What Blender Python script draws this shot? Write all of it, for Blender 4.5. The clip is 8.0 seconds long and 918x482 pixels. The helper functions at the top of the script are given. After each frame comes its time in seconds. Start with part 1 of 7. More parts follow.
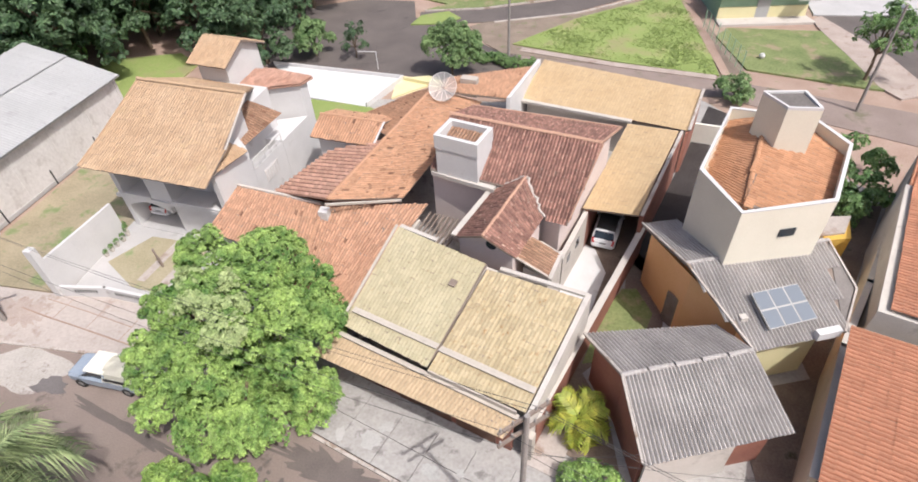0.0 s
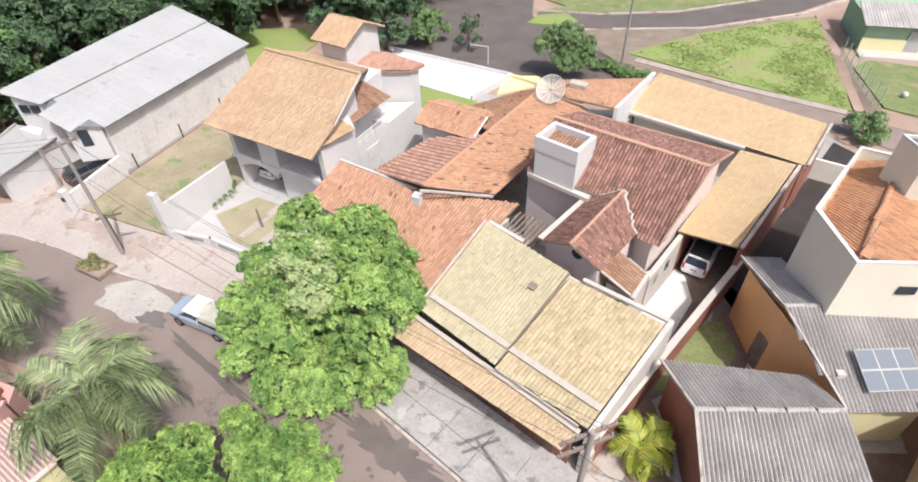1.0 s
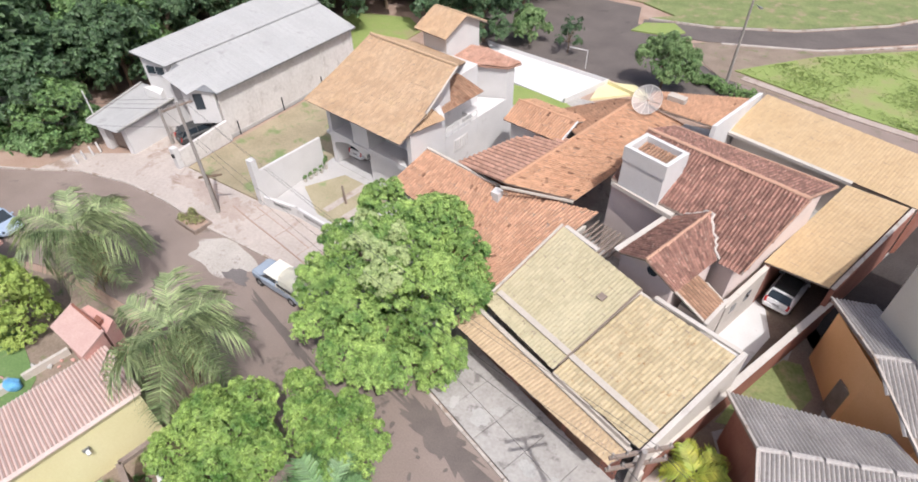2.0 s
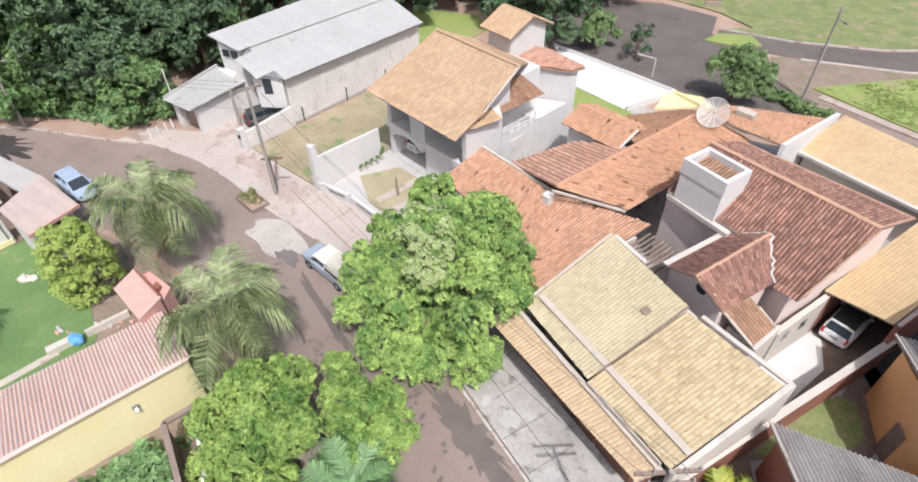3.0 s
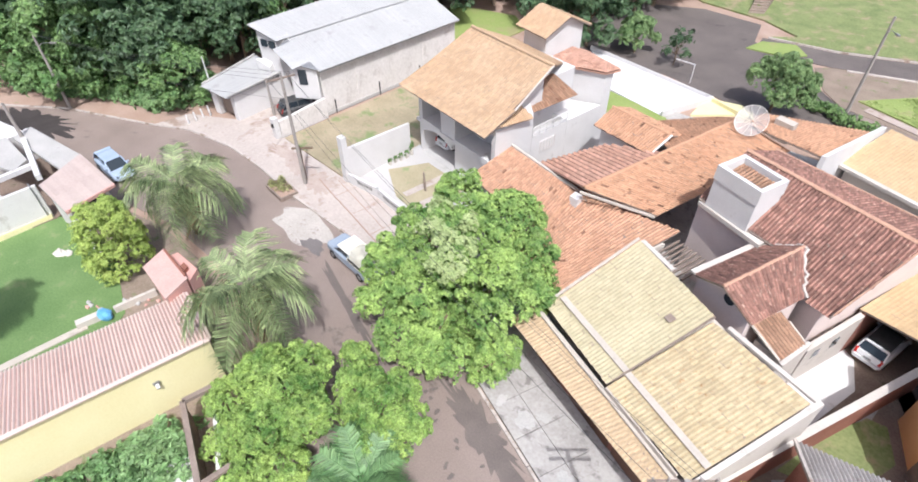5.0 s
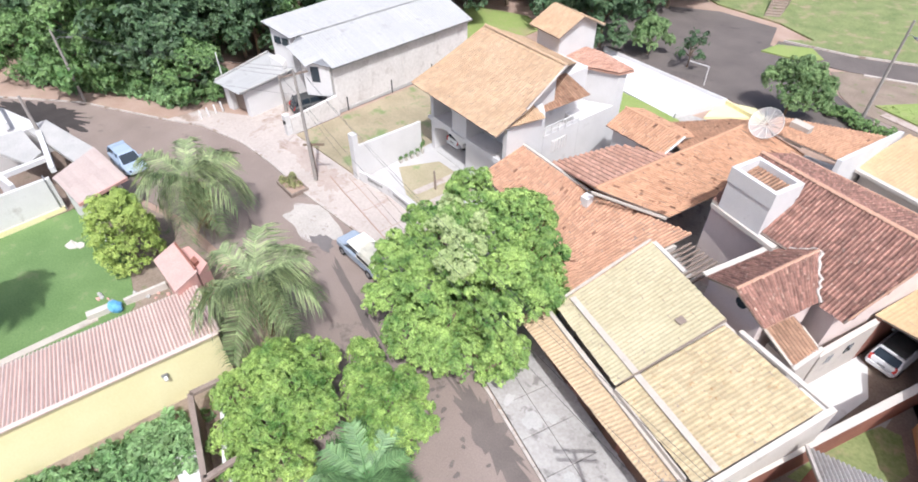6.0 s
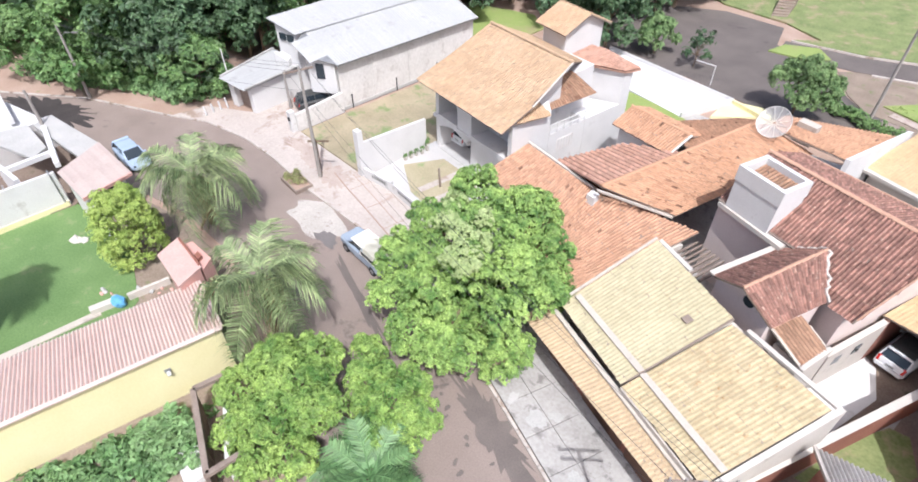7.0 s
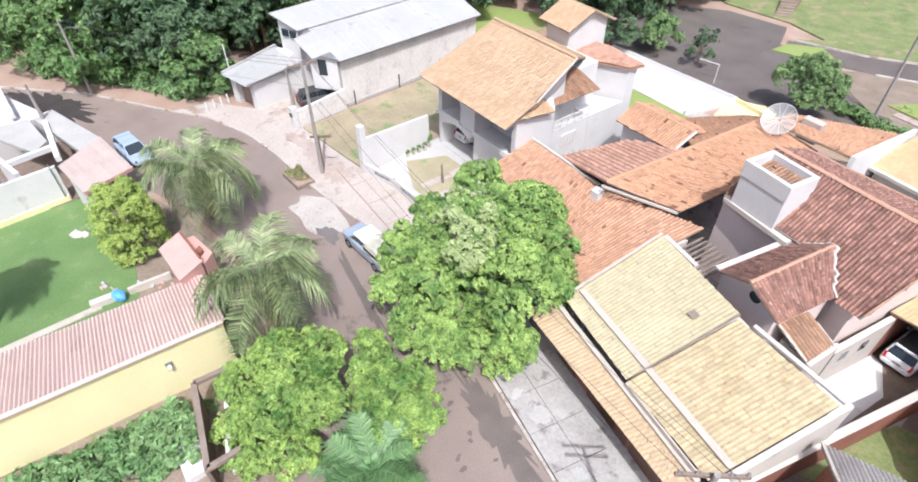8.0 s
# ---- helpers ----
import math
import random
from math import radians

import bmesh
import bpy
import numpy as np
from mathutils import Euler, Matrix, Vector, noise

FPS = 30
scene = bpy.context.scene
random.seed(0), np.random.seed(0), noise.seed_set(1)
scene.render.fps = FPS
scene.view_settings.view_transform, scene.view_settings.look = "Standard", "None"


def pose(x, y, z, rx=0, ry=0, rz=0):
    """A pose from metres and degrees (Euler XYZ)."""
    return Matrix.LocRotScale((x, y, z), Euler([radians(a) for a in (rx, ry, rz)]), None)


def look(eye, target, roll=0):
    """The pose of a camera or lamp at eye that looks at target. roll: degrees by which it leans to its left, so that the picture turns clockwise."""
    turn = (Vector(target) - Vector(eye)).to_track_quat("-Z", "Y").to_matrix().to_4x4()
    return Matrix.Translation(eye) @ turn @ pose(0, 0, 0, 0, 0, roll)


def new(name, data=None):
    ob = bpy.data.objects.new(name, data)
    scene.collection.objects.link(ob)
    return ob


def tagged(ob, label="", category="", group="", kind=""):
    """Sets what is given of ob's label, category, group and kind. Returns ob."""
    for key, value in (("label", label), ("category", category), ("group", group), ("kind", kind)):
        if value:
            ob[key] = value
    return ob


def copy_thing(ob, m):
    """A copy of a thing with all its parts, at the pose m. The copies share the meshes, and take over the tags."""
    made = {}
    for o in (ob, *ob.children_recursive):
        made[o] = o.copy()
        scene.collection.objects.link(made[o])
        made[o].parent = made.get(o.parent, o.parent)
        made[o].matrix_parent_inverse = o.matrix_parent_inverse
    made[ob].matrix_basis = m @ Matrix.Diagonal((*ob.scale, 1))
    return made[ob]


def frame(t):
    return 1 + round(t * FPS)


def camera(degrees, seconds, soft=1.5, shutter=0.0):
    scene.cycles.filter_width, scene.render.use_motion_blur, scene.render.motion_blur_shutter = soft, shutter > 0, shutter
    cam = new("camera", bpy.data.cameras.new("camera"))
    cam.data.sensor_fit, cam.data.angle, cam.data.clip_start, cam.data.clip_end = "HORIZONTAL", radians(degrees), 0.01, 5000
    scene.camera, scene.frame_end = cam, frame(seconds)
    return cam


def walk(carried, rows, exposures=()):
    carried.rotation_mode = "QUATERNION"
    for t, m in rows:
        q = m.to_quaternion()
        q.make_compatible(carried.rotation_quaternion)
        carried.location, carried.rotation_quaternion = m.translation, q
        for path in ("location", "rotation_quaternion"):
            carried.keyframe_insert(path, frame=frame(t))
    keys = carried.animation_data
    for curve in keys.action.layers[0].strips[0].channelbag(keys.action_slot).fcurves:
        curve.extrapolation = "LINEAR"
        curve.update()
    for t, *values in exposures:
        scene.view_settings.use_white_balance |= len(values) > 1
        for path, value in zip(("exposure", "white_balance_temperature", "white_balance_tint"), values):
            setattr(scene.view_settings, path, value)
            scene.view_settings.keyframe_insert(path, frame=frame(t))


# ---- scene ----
cam = camera(78.2, 8.0, soft=1.8)

# seconds, x, y, z, yaw, pitch, roll
PATH = [
    (0.0, 0.00, 0.00, 26.00, 2.79, -42.37, -3.39),
    (0.5, -0.18, -0.04, 26.10, 3.10, -42.49, -3.14),
    (0.6, -0.21, -0.06, 26.10, 4.90, -42.44, -2.91),
    (0.7, -0.25, -0.07, 26.11, 7.70, -42.40, -2.68),
    (0.8, -0.28, -0.09, 26.11, 9.60, -42.35, -2.46),
    (0.9, -0.32, -0.10, 26.12, 12.70, -42.31, -2.23),
    (1.0, -0.35, -0.12, 26.12, 13.65, -42.26, -2.00),
    (1.2, -0.37, -0.15, 26.14, 14.65, -42.30, -1.81),
    (1.5, -0.41, -0.19, 26.17, 17.04, -42.35, -1.53),
    (1.7, -0.40, -0.27, 26.20, 19.40, -42.35, -1.33),
    (2.0, -0.39, -0.40, 26.25, 23.47, -42.36, -1.03),
    (2.2, -0.31, -0.44, 26.33, 26.31, -42.44, -0.92),
    (3.5, -0.06, -0.31, 26.16, 31.19, -42.31, -0.78),
    (4.0, -0.05, -0.31, 26.12, 32.58, -42.31, -0.57),
    (4.5, 0.02, -0.31, 26.01, 33.29, -42.23, -0.42),
    (5.0, 0.09, -0.30, 25.90, 34.17, -42.16, -0.35),
    (6.5, 0.02, -0.39, 25.57, 35.62, -41.99, -0.08),
    (7.0, -0.03, -0.41, 25.42, 35.75, -41.97, -0.01),
    (7.5, -0.07, -0.47, 25.19, 35.78, -41.88, 0.07),
    (8.0, -0.14, -0.61, 24.97, 35.72, -41.76, 0.25),
]
walk(cam, [(t, pose(x, y, z, 90 + p, 0, a) @ pose(0, 0, 0, 0, 0, r)) for t, x, y, z, a, p, r in PATH],
     exposures=[(0.0, 0.05, 6080, 11), (0.5, 0.12, 6070, 10), (1.0, 0.18, 6030, 10), (1.5, 0.12, 6000, 11), (2.0, 0.05, 6000, 11), (3.5, 0.16, 5950, 10), (4.5, 0.26, 5830, 10), (5.0, 0.29, 5780, 10), (6.5, 0.35, 5730, 10), (8.0, 0.36, 5720, 10)])

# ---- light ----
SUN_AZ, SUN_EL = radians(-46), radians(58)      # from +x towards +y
world = bpy.data.worlds.new("sky")
scene.world = world
world.use_nodes = True
wn = world.node_tree.nodes
sky = wn.new("ShaderNodeTexSky")
sky.sky_type, sky.sun_disc = "NISHITA", False
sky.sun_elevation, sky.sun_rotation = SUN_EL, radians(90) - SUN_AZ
world.node_tree.links.new(sky.outputs[0], wn["Background"].inputs[0])
sky.air_density, sky.dust_density, sky.ozone_density = 0.8, 6.0, 0.6
wn["Background"].inputs[1].default_value = 0.14
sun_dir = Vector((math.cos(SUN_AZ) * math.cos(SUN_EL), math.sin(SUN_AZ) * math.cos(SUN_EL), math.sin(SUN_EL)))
sun = new("sun", bpy.data.lights.new("sun", "SUN"))
sun.data.energy, sun.data.angle, sun.data.color = 3.45, radians(0.6), (1.0, 0.95, 0.875)
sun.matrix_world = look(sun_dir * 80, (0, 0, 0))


# ---- materials ----
def mat(name, a, b, scale=1.5, fine=25.0, rough=0.8, bump=0.15, spread=0.0, stain=None, stain_at=0.62, metal=0.0, stain_scale=0.8,
        island=True, streak=None):
    """Two tones a and b mixed by coarse and fine noise, island-wise spread of brightness, an optional stain colour, relief."""
    m = bpy.data.materials.new(name)
    m.use_nodes = True
    t = m.node_tree
    n, l = t.nodes, t.links
    bsdf = n["Principled BSDF"]
    geo = n.new("ShaderNodeNewGeometry")
    tc = n.new("ShaderNodeTexCoord")
    vec = tc.outputs["Object"]
    if streak:
        mp = n.new("ShaderNodeMapping")
        mp.inputs["Scale"].default_value = streak
        l.new(vec, mp.inputs[0])
        vec = mp.outputs[0]

    def noise_node(sc, detail):
        t_ = n.new("ShaderNodeTexNoise")
        t_.inputs["Scale"].default_value, t_.inputs["Detail"].default_value = sc, detail
        l.new(vec, t_.inputs["Vector"])
        return t_
    big, small = noise_node(scale, 5), noise_node(fine, 4)
    add = n.new("ShaderNodeMath")
    add.operation = "MULTIPLY_ADD"
    add.inputs[1].default_value = 0.5
    l.new(big.outputs[0], add.inputs[0])
    half = n.new("ShaderNodeMath")
    half.operation = "MULTIPLY"
    half.inputs[1].default_value = 0.5
    l.new(small.outputs[0], half.inputs[0])
    l.new(half.outputs[0], add.inputs[2])
    ramp = n.new("ShaderNodeValToRGB")
    ramp.color_ramp.elements[0].position, ramp.color_ramp.elements[1].position = 0.36, 0.64
    ramp.color_ramp.elements[0].color, ramp.color_ramp.elements[1].color = (*a, 1), (*b, 1)
    l.new(add.outputs[0], ramp.inputs[0])
    col = ramp.outputs[0]
    if stain:
        sp = noise_node(stain_scale, 6)
        sp.inputs["Roughness"].default_value = 0.65
        sr = n.new("ShaderNodeValToRGB")
        sr.color_ramp.elements[0].position, sr.color_ramp.elements[1].position = stain_at, stain_at + 0.1
        l.new(sp.outputs[0], sr.inputs[0])
        mx = n.new("ShaderNodeMix")
        mx.data_type = "RGBA"
        l.new(sr.outputs[0], mx.inputs[0])
        l.new(col, mx.inputs[6])
        mx.inputs[7].default_value = (*stain, 1)
        col = mx.outputs[2]
    if spread:
        hsv = n.new("ShaderNodeHueSaturation")
        mr = n.new("ShaderNodeMapRange")
        mr.inputs[3].default_value, mr.inputs[4].default_value = 1 - spread, 1 + spread
        if island:
            l.new(geo.outputs["Random Per Island"], mr.inputs[0])
        else:
            oi = n.new("ShaderNodeObjectInfo")
            l.new(oi.outputs["Random"], mr.inputs[0])
        l.new(mr.outputs[0], hsv.inputs["Value"])
        l.new(col, hsv.inputs["Color"])
        col = hsv.outputs[0]
    l.new(col, bsdf.inputs["Base Color"])
    bsdf.inputs["Roughness"].default_value, bsdf.inputs["Metallic"].default_value = rough, metal
    if bump:
        bn = n.new("ShaderNodeBump")
        bn.inputs["Strength"].default_value, bn.inputs["Distance"].default_value = bump, 0.02
        l.new(add.outputs[0], bn.inputs["Height"])
        l.new(bn.outputs[0], bsdf.inputs["Normal"])
    return m


def leaf_mat(name, a, b, spread=0.3, through_light=0.26):
    m = mat(name, a, b, scale=0.42, fine=1.6, rough=0.55, bump=0, spread=spread)
    t = m.node_tree
    n, l = t.nodes, t.links
    bsdf = n["Principled BSDF"]
    tr = n.new("ShaderNodeBsdfTranslucent")
    mx = n.new("ShaderNodeMixShader")
    mx.inputs[0].default_value = through_light
    src = bsdf.inputs["Base Color"].links[0].from_socket
    l.new(src, tr.inputs[0])
    l.new(bsdf.outputs[0], mx.inputs[1])
    l.new(tr.outputs[0], mx.inputs[2])
    l.new(mx.outputs[0], n["Material Output"].inputs[0])
    return m


def glass_mat(name, tint, rough=0.05):
    m = bpy.data.materials.new(name)
    m.use_nodes = True
    b = m.node_tree.nodes["Principled BSDF"]
    b.inputs["Base Color"].default_value, b.inputs["Roughness"].default_value = (*tint, 1), rough
    b.inputs["IOR"].default_value = 1.5
    return m


def mesh_mat():
    """Fine wire mesh: metal that lets most light pass."""
    m = mat("wire_mesh", (0.78, 0.76, 0.74), (0.84, 0.82, 0.80), 3, 30, 0.5, 0, 0)
    n, l = m.node_tree.nodes, m.node_tree.links
    clear, mix_ = n.new("ShaderNodeBsdfTransparent"), n.new("ShaderNodeMixShader")
    mix_.inputs[0].default_value = 0.36
    l.new(clear.outputs[0], mix_.inputs[1])
    l.new(n["Principled BSDF"].outputs[0], mix_.inputs[2])
    l.new(mix_.outputs[0], n["Material Output"].inputs[0])
    return m


M = dict(
    tile_yellow=mat("tile_yellow", (0.435, 0.35, 0.205), (0.50, 0.415, 0.265), 0.45, 9, 0.85, 0.2, 0.14, (0.35, 0.215, 0.10), 0.565, stain_scale=4.5),
    tile_yellow_pale=mat("tile_yellow_pale", (0.43, 0.373, 0.232), (0.49, 0.433, 0.285), 0.45, 9, 0.85, 0.2, 0.08, (0.37, 0.28, 0.16), 0.61, stain_scale=3.0),
    tile_peach=mat("tile_peach", (0.455, 0.338, 0.205), (0.515, 0.395, 0.258), 0.45, 9, 0.85, 0.2, 0.12, (0.42, 0.27, 0.155), 0.57, stain_scale=1.6),
    tile_peach_piece=mat("tile_peach_piece", (0.455, 0.338, 0.205), (0.515, 0.395, 0.258), 0.45, 9, 0.85, 0.2, 0.12, (0.42, 0.27, 0.155), 0.57, stain_scale=1.6, island=False),
    tile_tower=mat("tile_tower", (0.44, 0.225, 0.12), (0.52, 0.29, 0.165), 0.6, 8, 0.85, 0.2, 0.12, (0.28, 0.12, 0.07), 0.63, stain_scale=2.2),
    tile_red_piece=mat("tile_red_piece", (0.43, 0.195, 0.11), (0.50, 0.255, 0.16), 0.7, 8, 0.8, 0.2, 0.12, island=False),
    tile_rust=mat("tile_rust", (0.27, 0.155, 0.10), (0.38, 0.235, 0.155), 0.9, 8, 0.9, 0.3, 0.2, (0.45, 0.30, 0.19), 0.6, stain_scale=1.6),
    tile_gold=mat("tile_gold", (0.475, 0.335, 0.185), (0.53, 0.39, 0.23), 0.5, 8, 0.85, 0.2, 0.05, (0.42, 0.285, 0.155), 0.63, stain_scale=1.2),
    tile_orange=mat("tile_orange", (0.415, 0.275, 0.165), (0.475, 0.34, 0.22), 0.5, 8, 0.85, 0.2, 0.10, (0.46, 0.325, 0.19), 0.58),
    tile_old=mat("tile_old", (0.43, 0.238, 0.143), (0.515, 0.31, 0.195), 0.5, 7, 0.9, 0.3, 0.15, (0.13, 0.065, 0.04), 0.60, stain_scale=2.4),
    tile_front=mat("tile_front", (0.43, 0.245, 0.155), (0.515, 0.315, 0.208), 0.8, 7, 0.9, 0.3, 0.18, (0.17, 0.08, 0.048), 0.60, stain_scale=2.8),
    tile_dark=mat("tile_dark", (0.185, 0.094, 0.071), (0.325, 0.176, 0.136), 2.2, 8, 0.85, 0.3, 0.38, (0.46, 0.32, 0.25), 0.575, stain_scale=4.5),
    tile_redbrown=mat("tile_redbrown", (0.44, 0.245, 0.175), (0.55, 0.345, 0.26), 0.9, 8, 0.9, 0.3, 0.2, (0.20, 0.10, 0.07), 0.62),
    tile_red=mat("tile_red", (0.43, 0.195, 0.11), (0.50, 0.255, 0.16), 0.7, 8, 0.8, 0.2, 0.12),
    tile_soot=mat("tile_soot", (0.15, 0.078, 0.05), (0.25, 0.135, 0.085), 2.0, 9, 0.95, 0.2, 0.2),
    ridge_pale=mat("ridge_pale", (0.40, 0.22, 0.15), (0.54, 0.35, 0.25), 2, 12, 0.9, 0.3, 0.3),
    # darker sheet tone for corrugation channels, a hip end and a tank lid
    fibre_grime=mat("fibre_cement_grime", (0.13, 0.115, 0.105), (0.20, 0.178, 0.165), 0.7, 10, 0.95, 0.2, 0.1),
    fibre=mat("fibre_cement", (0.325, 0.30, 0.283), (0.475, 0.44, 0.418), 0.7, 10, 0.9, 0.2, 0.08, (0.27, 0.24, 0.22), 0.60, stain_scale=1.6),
    sheet_pink=mat("sheet_pink", (0.60, 0.465, 0.415), (0.66, 0.53, 0.475), 0.6, 8, 0.8, 0.15, 0.06),
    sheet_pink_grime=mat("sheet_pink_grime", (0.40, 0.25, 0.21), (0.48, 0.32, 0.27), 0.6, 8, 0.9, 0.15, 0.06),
    sheet_beige=mat("sheet_beige", (0.415, 0.33, 0.297), (0.475, 0.39, 0.352), 0.6, 8, 0.8, 0.15, 0.05),
    sand=mat("sand", (0.36, 0.325, 0.29), (0.49, 0.45, 0.41), 0.6, 8, 0.95, 0.3, 0, (0.24, 0.20, 0.18), 0.56, stain_scale=1.2),
    sheet_white=mat("sheet_white", (0.365, 0.36, 0.353), (0.42, 0.415, 0.408), 0.4, 6, 0.8, 0.1, 0.03, (0.325, 0.317, 0.31), 0.58),
    pale_floor=mat("pale_concrete", (0.42, 0.405, 0.395), (0.50, 0.48, 0.47), 0.6, 12, 0.9, 0.2, 0, (0.40, 0.38, 0.365), 0.6),
    white_fresh=mat("fresh_whitewash", (0.62, 0.61, 0.60), (0.68, 0.67, 0.66), 0.8, 14, 0.85, 0.1, 0),
    white=mat("white_plaster", (0.575, 0.557, 0.545), (0.645, 0.627, 0.615), 0.8, 14, 0.85, 0.15, 0, (0.48, 0.45, 0.43), 0.62),
    plaster=mat("grey_pink_plaster", (0.62, 0.52, 0.485), (0.70, 0.60, 0.56), 0.8, 14, 0.9, 0.2, 0, (0.52, 0.43, 0.395), 0.64),
    beige=mat("beige_plaster", (0.69, 0.645, 0.53), (0.75, 0.705, 0.59), 0.6, 14, 0.85, 0.12, 0),
    cream=mat("cream_plaster", (0.49, 0.445, 0.40), (0.57, 0.525, 0.475), 0.7, 14, 0.85, 0.15, 0, (0.41, 0.37, 0.33), 0.60),
    sandy=mat("sandy_plaster", (0.56, 0.47, 0.36), (0.66, 0.57, 0.45), 0.7, 14, 0.88, 0.15, 0, (0.47, 0.38, 0.28), 0.60),
    ochre=mat("ochre_paint", (0.60, 0.36, 0.06), (0.68, 0.43, 0.09), 0.7, 14, 0.85, 0.12, 0),
    band=mat("cement_band", (0.44, 0.39, 0.335), (0.52, 0.465, 0.405), 1.2, 12, 0.9, 0.25, 0, (0.36, 0.31, 0.27), 0.58),
    # bare earth, and the shade painted on some yards and floors
    soil=mat("soil_and_shade", (0.155, 0.112, 0.088), (0.24, 0.182, 0.142), 0.8, 9, 0.95, 0.4, 0, (0.06, 0.07, 0.03), 0.6),
    leaf_dead=leaf_mat("leaf_dead", (0.24, 0.17, 0.09), (0.36, 0.27, 0.15), 0.3),
    yellow=mat("yellow_paint", (0.69, 0.62, 0.34), (0.74, 0.68, 0.41), 0.5, 12, 0.8, 0.12, 0, (0.62, 0.52, 0.25), 0.70),
    green_paint=mat("green_paint", (0.27, 0.40, 0.27), (0.35, 0.48, 0.34), 0.6, 12, 0.8, 0.1, 0),
    orange=mat("orange_paint", (0.84, 0.46, 0.19), (0.90, 0.52, 0.24), 0.6, 12, 0.8, 0.12, 0),
    maroon=mat("maroon_plaster", (0.22, 0.085, 0.06), (0.30, 0.13, 0.09), 0.8, 12, 0.9, 0.2, 0),
    salmon=mat("salmon_screed", (0.50, 0.33, 0.29), (0.57, 0.40, 0.355), 0.8, 12, 0.9, 0.2, 0, (0.42, 0.27, 0.23), 0.58),
    pink=mat("pink_plaster", (0.55, 0.30, 0.26), (0.62, 0.37, 0.32), 0.8, 12, 0.85, 0.15, 0),
    concrete=mat("concrete", (0.36, 0.35, 0.33), (0.47, 0.45, 0.43), 0.6, 12, 0.9, 0.25, 0, (0.26, 0.25, 0.24), 0.62),
    wall_grey=mat("rendered_wall", (0.55, 0.515, 0.49), (0.68, 0.645, 0.62), 0.45, 5, 0.9, 0.2, 0, (0.50, 0.46, 0.435), 0.56, stain_scale=1.0, streak=(1, 1, 0.75)),
    driveway=mat("driveway_concrete", (0.315, 0.295, 0.275), (0.435, 0.41, 0.385), 0.5, 6, 0.88, 0.2, 0.06, (0.22, 0.205, 0.19), 0.57, stain_scale=1.3),
    paving_pink=mat("pink_paving", (0.39, 0.335, 0.30), (0.49, 0.43, 0.39), 0.35, 6, 0.9, 0.2, 0, (0.29, 0.215, 0.17), 0.55, stain_scale=0.42),
    asphalt=mat("asphalt", (0.125, 0.11, 0.105), (0.175, 0.155, 0.15), 0.35, 14, 0.85, 0.25, 0, (0.085, 0.075, 0.07), 0.62, stain_scale=0.5),
    asphalt_back=mat("brown_asphalt", (0.10, 0.084, 0.077), (0.155, 0.13, 0.118), 0.3, 14, 0.9, 0.25, 0, (0.07, 0.06, 0.055), 0.6, stain_scale=0.4),
    asphalt_dark=mat("dark_asphalt", (0.115, 0.095, 0.085), (0.165, 0.135, 0.12), 0.8, 14, 0.75, 0.2, 0),
    # near-black tone of the lane, and of tree shade painted on the road
    lane_dark=mat("lane_and_tree_shade", (0.030, 0.024, 0.022), (0.055, 0.046, 0.043), 0.6, 12, 0.9, 0.25, 0),
    asphalt_red=mat("dusty_asphalt", (0.205, 0.160, 0.136), (0.285, 0.228, 0.197), 0.3, 14, 0.9, 0.25, 0, (0.11, 0.09, 0.08), 0.60, stain_scale=0.5),
    dirt=mat("red_dirt", (0.30, 0.20, 0.15), (0.42, 0.31, 0.25), 0.4, 9, 0.95, 0.3, 0, (0.15, 0.20, 0.06), 0.62),
    dust=mat("reddish_dust", (0.345, 0.275, 0.235), (0.45, 0.375, 0.33), 0.6, 9, 0.95, 0.3, 0, (0.29, 0.215, 0.175), 0.57, stain_scale=0.9),
    dirt_dark=mat("brown_dirt", (0.19, 0.145, 0.11), (0.29, 0.23, 0.18), 0.5, 9, 0.95, 0.4, 0, (0.13, 0.17, 0.06), 0.57),
    grass=mat("grass", (0.20, 0.265, 0.07), (0.285, 0.34, 0.11), 0.22, 7, 0.95, 0.35, 0, (0.285, 0.27, 0.125), 0.53, stain_scale=0.22),
    grass_dull=mat("dull_grass", (0.125, 0.165, 0.055), (0.24, 0.265, 0.11), 0.5, 6, 0.95, 0.4, 0, (0.29, 0.235, 0.145), 0.535, stain_scale=0.45),
    weeds=mat("weedy_grass", (0.25, 0.215, 0.135), (0.38, 0.315, 0.215), 0.4, 9, 0.95, 0.7, 0, (0.18, 0.23, 0.095), 0.525, stain_scale=0.45),
    asphalt_dusty=mat("pink_dust_asphalt", (0.215, 0.165, 0.142), (0.30, 0.235, 0.205), 0.3, 12, 0.9, 0.25, 0, (0.17, 0.15, 0.10), 0.56, stain_scale=0.45),
    lawn=mat("lawn", (0.10, 0.175, 0.055), (0.155, 0.24, 0.085), 0.4, 9, 0.95, 0.6, 0, (0.20, 0.24, 0.11), 0.60),
    drygrass=mat("dry_grass", (0.29, 0.26, 0.16), (0.42, 0.36, 0.25), 0.5, 9, 0.95, 0.5, 0, (0.23, 0.28, 0.13), 0.57),
    kerb=mat("kerb_concrete", (0.38, 0.335, 0.30), (0.53, 0.475, 0.43), 0.8, 12, 0.9, 0.2, 0, (0.26, 0.195, 0.15), 0.54, stain_scale=0.9),
